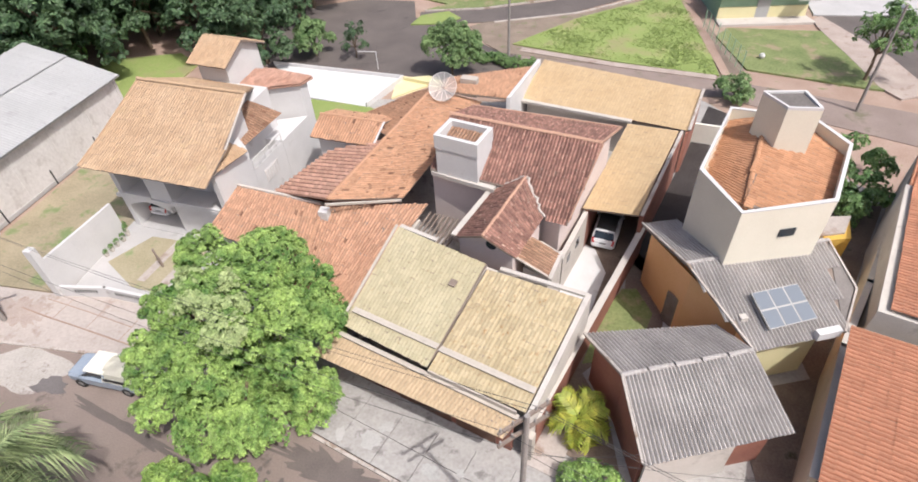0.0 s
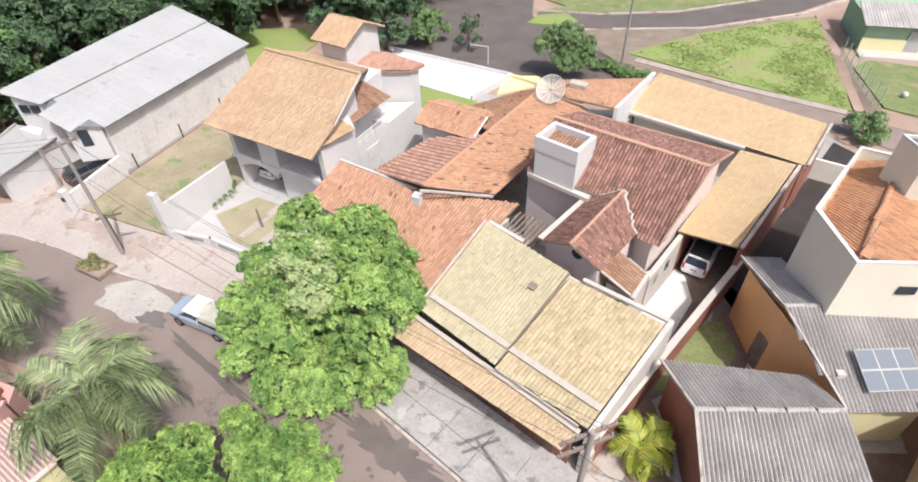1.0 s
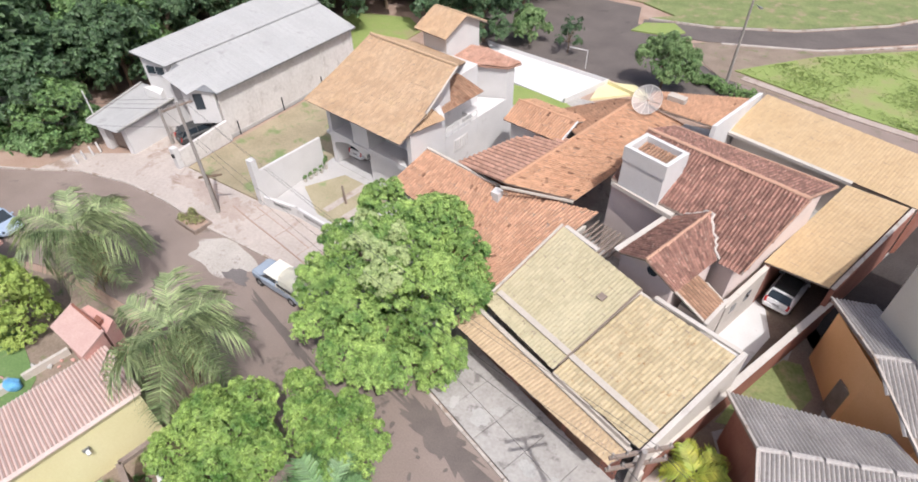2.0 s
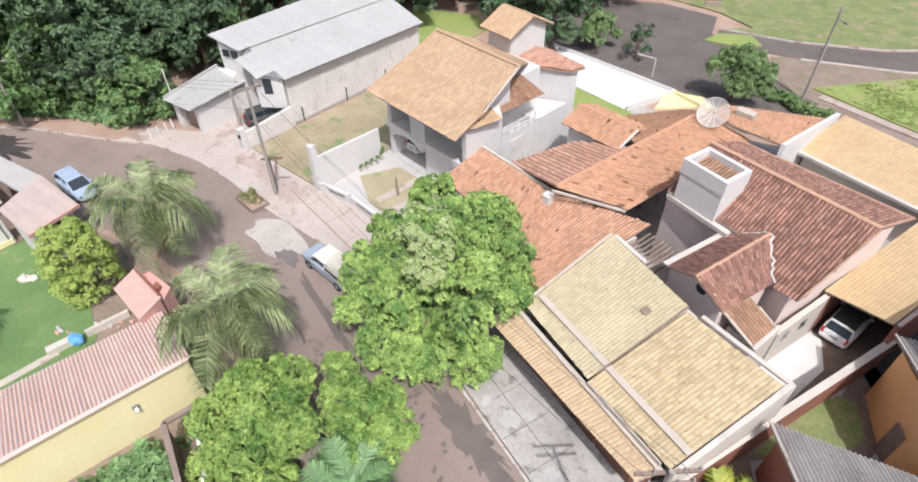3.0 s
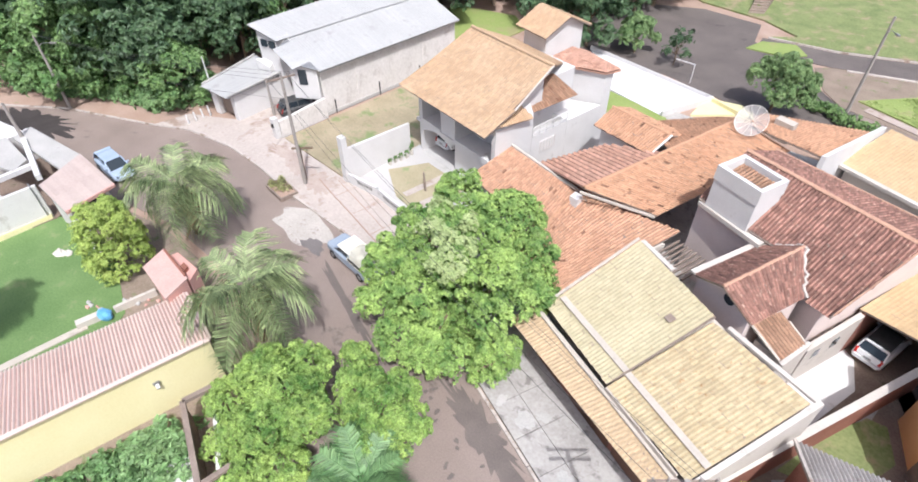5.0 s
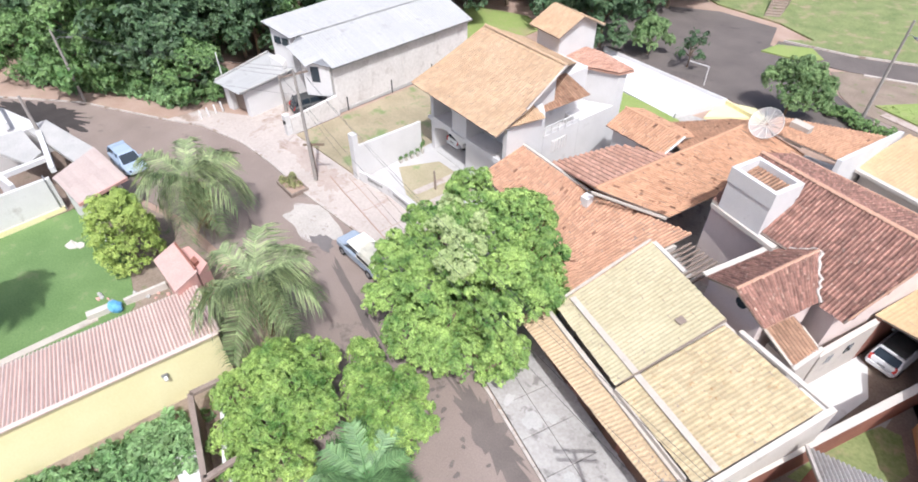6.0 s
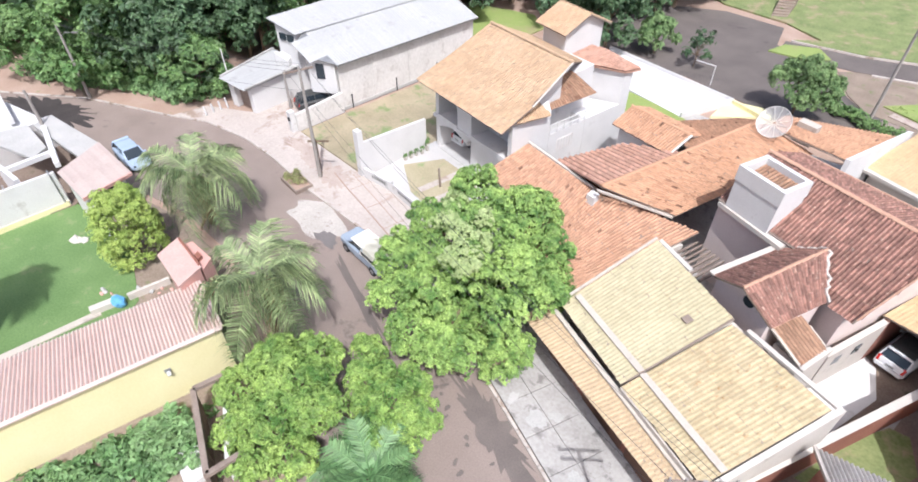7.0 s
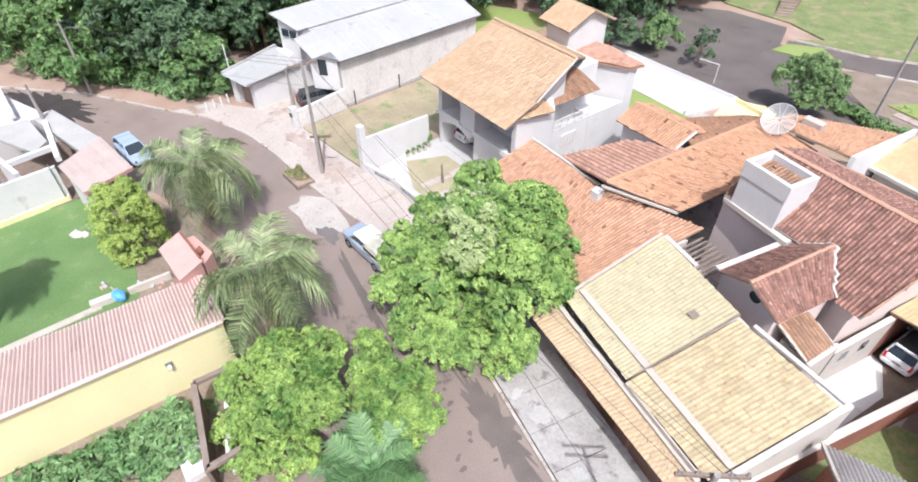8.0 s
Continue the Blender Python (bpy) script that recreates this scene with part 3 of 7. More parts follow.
# plots along the street
ground_patch("pavement_1", pave[5:10] + [(-16.0, 21.6), (-19.6, 22.85), (-23.6, 23.95), (-26.7, 24.2), (-35.8, 25.9)], 0.12, "paving_pink", "pale pinkish worn concrete pavement", "pavement")
ground_patch("pavement_2", [pave[2], pave[3], pave[4], pave[5], (-35.9, 25.9), (-37.5, 30.5), (-41.0, 29.5), (-41.3, 25.8), (-46.0, 24.0)], 0.10, "paving_pink", "sunlit worn concrete forecourt of a warehouse", "pavement")
ground_patch("vacant_lot", [(-35.7, 26.0), (-26.9, 24.4), (-25.3, 30.4), (-24.0, 44.0), (-32.0, 44.0)], 0.06, "weeds", "vacant plot of dry yellowish grass", "lawn")
ground_patch("yard_white_house", [(-26.6, 24.3), (-23.6, 24.0), (-19.6, 22.9), (-17.4, 23.2), (-15.5, 26.5), (-17.5, 29.5), (-25.4, 31.5)], 0.08, "pale_floor", "white paved front yard in full sun", "yard")
ground_patch("yard_lawn", [(-22.6, 24.8), (-20.6, 24.2), (-18.4, 27.8), (-21.2, 29.2), (-23.2, 29.7), (-25.3, 27.2)], 0.10, "drygrass", "pale dry lawn in a front yard", "lawn")
for k in range(2):
    f = local(-22.2 + k * 1.7, 25.3 - k * 0.3, 72)
    ground_patch("drive_strip", flat2(f, [(0, -0.3), (4.0, -0.3), (4.0, 0.3), (0, 0.3)]), 0.11, "paving_pink", "pale wheel strip across a front lawn", "driveway")
# the concrete pavement in front of the yellow roofs, in cast bays
bay = local(-9.2, 14.75, -29)
front_pave = tagged(new("pavement_3"), "grey cast concrete pavement with joints and pale stains", "pavement", kind="structure")
for i in range(7):
    for j in range(2):
        u0, v0 = i * 2.1, 0.0 + j * 1.55
        b = bm_prism(flat2(bay, [(u0 + 0.015, v0 + 0.015), (u0 + 2.085, v0 + 0.015), (u0 + 2.085, v0 + 1.535), (u0 + 0.015, v0 + 1.535)]), -0.1, 0.12 + 0.006 * ((i + j) % 2))
        part("slab", b, "driveway", front_pave)
ground_patch("lot_middle", [(-16.0, 20.5), (-9.5, 17.9), (5.5, 10.2), (15.0, 10.0), (30.0, 29.0), (20.0, 47.0), (5.0, 47.0), (-12.0, 49.0), (-20.0, 46.0), (-17.0, 29.0)], 0.09, "driveway", "grey screed yards between the houses", "yard")
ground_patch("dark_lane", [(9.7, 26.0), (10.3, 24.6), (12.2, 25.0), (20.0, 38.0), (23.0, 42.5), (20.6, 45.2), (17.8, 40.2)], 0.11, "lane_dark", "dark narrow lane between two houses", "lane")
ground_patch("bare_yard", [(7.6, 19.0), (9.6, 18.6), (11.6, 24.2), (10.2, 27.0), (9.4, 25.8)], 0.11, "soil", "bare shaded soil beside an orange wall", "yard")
ground_patch("grass_yard", [(5.4, 18.2), (8.4, 18.6), (10.0, 21.6), (9.5, 23.6), (8.6, 23.6), (7.0, 21.4)], 0.125, "grass_dull", "small sunny grass yard beside a wall", "lawn")
ground_patch("drive_car", [(4.6, 23.6), (6.0, 20.9), (7.9, 25.0), (7.6, 27.2), (6.5, 28.2)], 0.13, "white", "pale tiled driveway in front of a carport", "driveway")
# shade over the carport floor and drive edge, put into the colour
ground_patch("carport_floor", [(6.0, 20.9), (6.5, 20.7), (9.6, 26.2), (14.0, 34.4), (10.8, 35.4), (6.5, 28.2), (7.6, 27.2), (7.9, 25.0)], 0.13, "soil", "carport floor and drive edge, darkened for their shade", "driveway")
# earth by the palm, with the yard's shade mixed into its tone
ground_patch("palm_yard", [(2.7, 13.9), (6.2, 11.4), (6.2, 15.0), (5.3, 17.6), (6.4, 18.4), (6.0, 20.0)], 0.115, "soil", "brown soil round a small palm, darkened for shade", "yard")
# deep shade between house and wall, painted as dark ground
ground_patch("side_yard", [(12.2, 11.2), (13.2, 10.6), (17.7, 17.3), (20.9, 21.4), (28.0, 30.8), (24.0, 34.0), (17.2, 22.0), (17.0, 17.0), (12.7, 16.2)], 0.11, "soil", "yard along a boundary wall, its shade painted dark", "yard")
# the pergola's shade is put into this dark ground
ground_patch("shade_yard", [(-6.0, 24.2), (-1.4, 22.6), (0.2, 26.4), (-4.2, 29.0)], 0.11, "soil", "ground under a slatted pergola, darkened for its shade", "yard")
# far side
ground_patch("back_street", [(-30.0, 58.0), (-12.5, 55.6), (-3.0, 52.2), (4.0, 48.8), (4.5, 57.4), (3.0, 58.0), (1.0, 60.5), (-0.6, 65.6), (-7.0, 69.0), (-7.5, 74.5), (-14.5, 76.0), (-24.0, 73.0), (-30.0, 66.0)], 0.0, "asphalt_back", "reddish asphalt turning place at the end of a back street", "road")
ground_patch("back_lane", [(4.0, 48.8), (22.0, 47.0), (60.0, 20.0), (60.0, 29.0), (36.0, 43.8), (23.6, 50.2), (4.5, 57.4)], 0.003, "asphalt_dusty", "dusty pinkish back street beside grass plots", "road")
ground_patch("worn_verge", [(1.2, 60.6), (3.0, 58.05), (4.5, 57.45), (23.6, 50.25), (26.2, 52.0), (26.3, 74.0), (12.0, 68.4), (1.2, 66.5), (-0.4, 65.6)], 0.008, "dirt_dark", "bare brown earth worn between road and grass", "ground")
ground_patch("side_road", [(-6.5, 66.6), (1.2, 66.6), (12.0, 68.6), (24.0, 75.0), (40.0, 90.0), (37.0, 93.0), (20.0, 78.0), (10.0, 72.6), (1.0, 70.6), (-6.5, 70.6)], 0.02, "asphalt_back", "dark asphalt side road with a pale kerb", "road")
ground_patch("verge_far", [(-6.0, 71.0), (1.0, 71.2), (10.0, 73.3), (20.0, 79.0), (40.0, 97.0), (40.0, 160.0), (-40.0, 160.0), (-30.0, 92.0), (-15.5, 78.2), (-7.6, 76.0), (-3.2, 72.8)], 0.12, "grass_dull", "bright green rough grass slope", "lawn")
ground_patch("grass_triangle", [(4.2, 60.0), (14.0, 54.9), (23.4, 50.9), (25.0, 62.0), (26.2, 73.0), (22.0, 71.8), (12.0, 66.4)], 0.12, "grass", "sunny overgrown grass plot", "lawn")
ground_patch("grass_island", [(-7.4, 66.6), (-6.3, 69.3), (-3.0, 70.3), (-1.5, 68.0), (-3.0, 66.4)], 0.13, "grass", "rounded grass island with a pale kerb", "lawn")
ground_patch("grass_field", [(26.4, 52.0), (36.0, 47.2), (39.0, 46.2), (38.0, 60.0), (28.0, 62.0), (26.0, 60.0)], 0.12, "grass_dull", "mown grass field beside a green fence", "lawn")
ground_patch("right_road", [(40.5, 46.0), (52.0, 38.0), (52.0, 95.0), (40.0, 95.0), (38.8, 63.0)], 0.01, "asphalt_back", "dark asphalt road beyond a grass field", "road")
ground_patch("lawn_left", [(-43.0, 4.6), (-41.6, 9.6), (-34.5, 9.6), (-29.0, 6.9), (-28.0, 5.0), (-31.0, -1.0), (-36.0, -10.0), (-48.0, -8.0)], 0.10, "lawn", "deep green watered garden lawn", "lawn")
ground_patch("lot_left", [(-41.8, 12.4), (-34.0, 13.0), (-27.0, 12.0), (-21.2, 9.7), (-16.6, 7.0), (-12.5, 3.4), (-14.0, -6.0), (-31.0, -1.0), (-29.5, 6.0), (-34.5, 9.4), (-41.6, 9.8)], 0.07, "dirt_dark", "bare dirt strip under the palms", "yard")


# ---- white two-storey house ----
def house_white():
    h = thing("house", (-21, 31, 0), "white two-storey house with a steep orange tiled roof and a porch", "house")
    f = local(-25.8, 30.0, -17)
    W = 9.75
    # ground floor with an open garage, upper floor with a recessed balcony
    part("wall", bm_prism(flat2(f, [(0.5, 1.3), (0.9, 1.3), (0.9, 10.5), (0.5, 10.5)]), 0, [5.9, 5.9, 6.2, 6.2]), "white", h)
    part("wall", bm_prism(flat2(f, [(W - 0.7, 1.3), (W - 0.3, 1.3), (W - 0.3, 4.85), (W - 0.7, 4.85)]), 0, [6.2, 5.8, 5.8, 6.6]), "white", h)
    part("wall", bm_prism(flat2(f, [(W - 0.7, 4.87), (W - 0.3, 4.87), (W - 0.3, 8.58), (W - 0.7, 8.58)]), 0, 4.0), "white", h)
    part("wall", bm_prism(flat2(f, [(4.7, 1.5), (W - 0.7, 1.5), (W - 0.7, 10.5), (4.7, 10.5)]), 0, 2.75), "white", h)
    part("wall", bm_prism(flat2(f, [(0.9, 6.5), (4.7, 6.5), (4.7, 10.5), (0.9, 10.5)]), 0, 2.75), "white", h)
    part("floor_slab", bm_prism(flat2(f, [(0.3, 1.15), (W - 0.33, 1.15), (W - 0.33, 10.5), (0.3, 10.5)]), 2.75, 3.0), "white", h)
    part("wall", bm_prism(flat2(f, [(0.9, 3.0), (W - 1.8, 3.0), (W - 1.8, 10.5), (0.9, 10.5)]), 3.0, [6.8, 6.8, 7.2, 7.2]), "white", h)
    part("wall", bm_prism(flat2(f, [(W - 1.8, 3.0), (W - 0.72, 3.0), (W - 0.72, 4.8), (W - 1.8, 4.8)]), 3.0, 6.4), "white", h)
    part("balcony_wall", bm_prism(flat2(f, [(3.3, 1.3), (5.0, 1.3), (5.0, 2.98), (3.3, 2.98)]), 3.0, [6.4, 6.4, 6.9, 6.9]), "white", h)
    for u in (2.6, 7.6):
        d = part("balcony_door", bm_prism(flat2(f, [(u, 2.94), (u + 0.95, 2.94), (u + 0.95, 3.02), (u, 3.02)]), 3.02, 5.2), "wood", h, "dark brown wooden door")
        for w in (0.08, 0.52):
            part("panel", bm_prism(flat2(f, [(u + w, 2.90), (u + w + 0.36, 2.90), (u + w + 0.36, 2.94), (u + w, 2.94)]), 3.2, 5.05), "wood", d)
    for u0, u1 in ((0.9, 3.3), (5.0, W - 0.7)):
        part("parapet", bm_prism(flat2(f, [(u0, 1.16), (u1, 1.16), (u1, 1.32), (u0, 1.32)]), 3.0, 3.2), "white", h)
    part("garage_floor", bm_prism(flat2(f, [(0.92, 1.2), (4.68, 1.2), (4.68, 6.48), (0.92, 6.48)]), 0.0, 0.13), "pale_floor", h, "grey cement garage floor")
    # arch over the garage opening
    b = bmesh.new()
    n = 10
    lo = []
    for i in range(n + 1):
        u = 0.9 + 3.8 * i / n
        lo.append((u, 2.05 + 0.6 * math.sin(math.pi * i / n)))
    va = [[b.verts.new(f(u, v, z)) for u, z in lo] for v in (1.2, 1.45)]
    vb = [[b.verts.new(f(u, v, 2.76)) for u, z in lo] for v in (1.2, 1.45)]
    for i in range(n):
        b.faces.new((va[0][i], va[0][i + 1], vb[0][i + 1], vb[0][i]))
        b.faces.new((va[1][i + 1], va[1][i], vb[1][i], vb[1][i + 1]))
        b.faces.new((va[0][i + 1], va[0][i], va[1][i], va[1][i + 1]))
    part("arch", b, "white", h)
    # main roof, its lower third flaring out
    front = [f(0.0, 0.0, 6.0), f(W, 0.0, 6.0), f(W + 0.1, 2.6, 7.15), f(0.35, 2.6, 7.15)]
    r1 = roof(h, front, "tile_orange", 3, name="roof", tl=0.36, step=0.032, amp=0.03)
    roof(h, [f(0.35, 2.6, 7.15), f(W - 0.1, 2.6, 7.15), f(W - 0.15, 6.2, 9.1), f(0.95, 6.4, 9.1)], "tile_orange", 4, tl=0.36, step=0.032, amp=0.03)
    roof(h, [f(W - 3.0, 10.6, 7.0), f(0.9, 10.8, 7.0), f(0.95, 6.4, 9.1), f(W - 0.15, 6.2, 9.1)], "tile_orange", 5)
    roof(h, [f(9.72, 1.0, 6.28), f(9.95, 4.3, 6.0), f(8.9, 4.0, 6.75), f(9.3, 2.0, 6.75)], "tile_orange", 6)
    ridge(h, f(0.9, 6.35, 9.12), f(W - 0.1, 6.2, 9.12), "tile_orange")
    strip(h, f(-0.02, 0.0, 6.0), f(0.35, 2.6, 7.15), 0.12, 0.08, "tile_orange", "barge_board")
    strip(h, f(0.35, 2.6, 7.15), f(0.95, 6.4, 9.1), 0.12, 0.08, "tile_orange", "barge_board")
    strip(h, f(W + 0.1, 2.6, 7.1), f(W - 0.1, 6.2, 9.1), 0.10, 0.10, "cream", "barge_board")
    part("gable_wall", bm_prism(flat2(f, [(W - 1.5, 2.8), (W - 0.9, 2.8), (W - 0.9, 6.2), (W - 1.5, 6.2)]), 6.0, [7.0, 7.0, 8.9, 8.9]), "white", h)
    # stair tower with its lantern
    part("stair_tower", bm_prism(flat2(f, [(4.2, 10.85), (6.1, 11.05), (9.3, 12.6), (9.4, 13.4), (4.2, 13.4)]), 0, 6.6), "white", h)
    part("wall", bm_prism(flat2(f, [(W - 2.4, 8.6), (W - 0.3, 8.6), (W - 0.3, 12.4), (W - 2.4, 11.2)]), 0, 4.0), "white", h)
    tr = [f(3.6, 10.5, 6.62), f(6.1, 10.75, 6.62), f(9.45, 12.4, 6.62), f(9.85, 13.65, 6.66), f(6.4, 13.65, 6.95), f(3.6, 13.0, 6.95)]
    part("tower_roof", slab(tr, 0.14), "tile_redbrown", h)
    tiles("tile_field", [f(6.1, 10.72, 6.68), f(9.5, 12.38, 6.68), f(9.85, 13.65, 6.74), f(6.4, 13.65, 7.02)], "tile_redbrown", h, seed=8)
    tiles("tile_field", [f(3.6, 10.5, 6.68), f(6.1, 10.74, 6.68), f(6.4, 13.6, 7.02), f(3.6, 13.0, 7.02)], "tile_redbrown", h, seed=18)
    k = local(-20.5, 39.5, -21)
    part("lantern", bm_prism(flat2(k, [(0, 0), (2.6, 0), (2.6, 3.8), (0, 3.8)]), 5.5, 8.8), "white", h)
    part("lantern_gable", bm_prism(flat2(k, [(0, 1.9), (0, 0.02), (2.6, 0.02), (2.6, 1.9)]), 8.78, [9.6, 8.8, 8.8, 9.6]), "white", h)
    part("lantern_gable", bm_prism(flat2(k, [(0, 3.78), (0, 1.9), (2.6, 1.9), (2.6, 3.78)]), 8.78, [8.8, 9.6, 9.6, 8.8]), "white", h)
    roof(h, [k(-0.5, -0.5, 8.6), k(3.0, -0.5, 8.6), k(3.0, 1.9, 9.75), k(-0.5, 1.9, 9.75)], "tile_orange", 9)
    roof(h, [k(3.0, 4.3, 8.6), k(-0.5, 4.3, 8.6), k(-0.5, 1.9, 9.75), k(3.0, 1.9, 9.75)], "tile_orange", 10)
    # balcony in the flank: small roof, railing, window below
    roof(h, [f(9.15, 4.9, 5.8), f(9.45, 9.4, 5.9), f(7.7, 8.4, 7.25), f(7.9, 4.9, 7.1)], "tile_rust", 11, broken=0.06)
    rail = part("railing", bm_beam(f(W - 0.25, 4.9, 4.75), f(W - 0.25, 8.5, 4.75), 0.06, 0.06), "white", h, "white metal balcony railing")
    part("lower_rail", bm_beam(f(W - 0.25, 4.9, 4.35), f(W - 0.25, 8.5, 4.35), 0.05, 0.05), "white", rail)
    for i in range(6):
        part("baluster", bm_beam(f(W - 0.25, 4.9 + 0.72 * i, 4.0), f(W - 0.25, 4.9 + 0.72 * i, 4.75), 0.05, 0.05), "white", rail)
    gr = part("window", bm_prism(flat2(f, [(W - 0.32, 5.8), (W - 0.26, 5.8), (W - 0.26, 7.4), (W - 0.32, 7.4)]), 2.3, 3.3), "wall_grey", h, "white grille window")
    for i in range(5):
        part("grille_bar", bm_prism(flat2(f, [(W - 0.27, 5.9 + 0.3 * i), (W - 0.22, 5.9 + 0.3 * i), (W - 0.22, 6.0 + 0.3 * i), (W - 0.27, 6.0 + 0.3 * i)]), 2.35, 3.25), "white", gr)
    return h


house_white()


# ---- warehouse ----
def warehouse():
    h = thing("warehouse", (-36, 32, 0), "long pale rendered warehouse with a white sheet metal roof", "warehouse")
    f = local(-35.0, 30.5, 77.7)
    part("wall", bm_prism(flat2(f, [(0.2, 0.4), (16, 0.4), (16, 8.0), (0.2, 8.0)]), 0, [4.5, 4.5, 6.7, 6.7]), "wall_grey", h)
    kw = dict(deck="metal", wave=True, tw=0.25, tl=3.0, amp=0.014, step=0.005)
    roof(h, [f(-0.1, 0.0, 4.6), f(16.3, 0.0, 4.6), f(16.3, 4.9, 6.1), f(-0.1, 4.9, 6.1)], "sheet_white", 12, "white corrugated sheet metal roof", **kw)
    roof(h, [f(-1.2, 4.6, 6.13), f(16.3, 4.6, 6.10), f(16.3, 8.4, 7.05), f(-2.1, 7.4, 7.0)], "sheet_white", 16, "white corrugated sheet metal roof", **kw)
    gutter = part("gutter", bm_beam(f(-0.1, -0.06, 4.42), f(16.3, -0.06, 4.42), 0.16, 0.14), "metal", h)
    for i in range(3):
        part("bracket", bm_beam(f(2.0 + i * 5.5, -0.02, 4.3), f(2.0 + i * 5.5, 0.4, 4.3), 0.05, 0.1), "metal", gutter)
        part("pipe", bm_tube([f(1.2 + i * 5.0, 0.28, 0), f(1.2 + i * 5.0, 0.28, 1.3)], 0.06, 0.06, 8), "dark", h, "short dark drain pipe")
    part("plinth", bm_prism(flat2(f, [(0.18, 0.32), (16, 0.32), (16, 0.4), (0.18, 0.4)]), 0, 0.3), "concrete", h)
    for i in range(4):
        part("pilaster", bm_prism(flat2(f, [(3.8 + i * 4.0, 0.36), (4.1 + i * 4.0, 0.36), (4.1 + i * 4.0, 0.4), (3.8 + i * 4.0, 0.4)]), 0.3, 4.4), "wall_grey", h)
    # taller office end and porch roof
    office = part("office", bm_prism(flat2(f, [(-1.0, 4.8), (0.2, 4.8), (0.2, 7.4), (-1.6, 7.0)]), 0, [6.2, 6.2, 6.8, 6.8]), "white", h)
    for v in (5.0, 5.9):
        w = part("window", bm_prism(flat2(f, [(-1.12 - (v - 4.8) * 0.27, v), (-0.98 - (v - 4.8) * 0.27, v), (-1.2 - (v - 4.8) * 0.27, v + 0.75), (-1.34 - (v - 4.8) * 0.27, v + 0.6)]), 5.2, 5.8), "glass", office)
    roof(h, [f(-0.12, 0.05, 4.6), f(-0.12, 4.8, 6.06), f(-1.0, 4.2, 5.78), f(-1.8, 2.3, 5.18)], "sheet_white", 14, deck="metal", wave=True, tw=0.25, tl=3.0, amp=0.014, step=0.004)
    end_wall = part("end_wall", bm_prism(flat2(f, [(-0.05, 0.42), (-1.5, 2.35), (-1.36, 2.45), (0.1, 0.52)]), 1.7, [4.5, 5.02, 5.02, 4.5]), "white", h)
    part("opening", bm_prism(flat2(f, [(-0.66, 1.18), (-1.12, 1.79), (-1.08, 1.83), (-0.62, 1.22)]), 3.0, 4.4), "glass", end_wall, "grey window opening")
    part("inner_wall", bm_prism(flat2(f, [(-0.4, 2.6), (-0.2, 2.6), (-0.2, 4.8), (-0.4, 4.8)]), 0, 4.9), "white", h)
    part("forecourt_wall", bm_prism([(-36.1, 25.9), (-35.85, 25.9), (-35.0, 30.6), (-35.3, 30.7)], 0, [1.6, 1.6, 1.9, 1.9]), "wall_grey", h)
    # low garage block
    part("wall", bm_prism([(-44.3, 25.7), (-43.6, 25.7), (-43.6, 31.2), (-44.7, 31.2)], 0, 2.6), "white", h)
    part("wall", bm_prism([(-41.6, 25.7), (-41.1, 25.7), (-40.7, 29.1), (-40.4, 31.2), (-41.4, 31.2)], 0, 2.6), "white", h)
    part("wall", bm_prism([(-43.58, 27.2), (-41.5, 27.2), (-41.42, 31.2), (-43.58, 31.2)], 0, 2.6), "dark", h)
    part("garage_door", bm_prism([(-43.58, 26.2), (-41.6, 26.2), (-41.6, 26.28), (-43.58, 26.28)], 0.1, 2.3), "wood_grey", h, "dark slatted garage door")
    roof(h, [(-44.6, 25.3, 2.75), (-40.8, 25.0, 2.75), (-40.1, 31.4, 3.0), (-45.0, 31.7, 3.0)], "sheet_white", 15, deck="metal", wave=True, tw=0.3, tl=2.6, amp=0.014, step=0.004)
    strip(h, (-40.82, 25.0, 2.78), (-40.1, 31.4, 3.05), 0.18, 0.12, "concrete", "verge")
    strip(h, (-44.6, 25.3, 2.78), (-45.0, 31.7, 3.05), 0.18, 0.12, "concrete", "verge")
    part("bundle", bm_prism([(-42.6, 30.0), (-40.9, 30.0), (-41.0, 30.9), (-42.4, 31.0)], 3.0, [3.9, 3.5, 4.0, 3.7]), "white", h, "white tarpaulin bundle on the low roof")
    return h


warehouse()


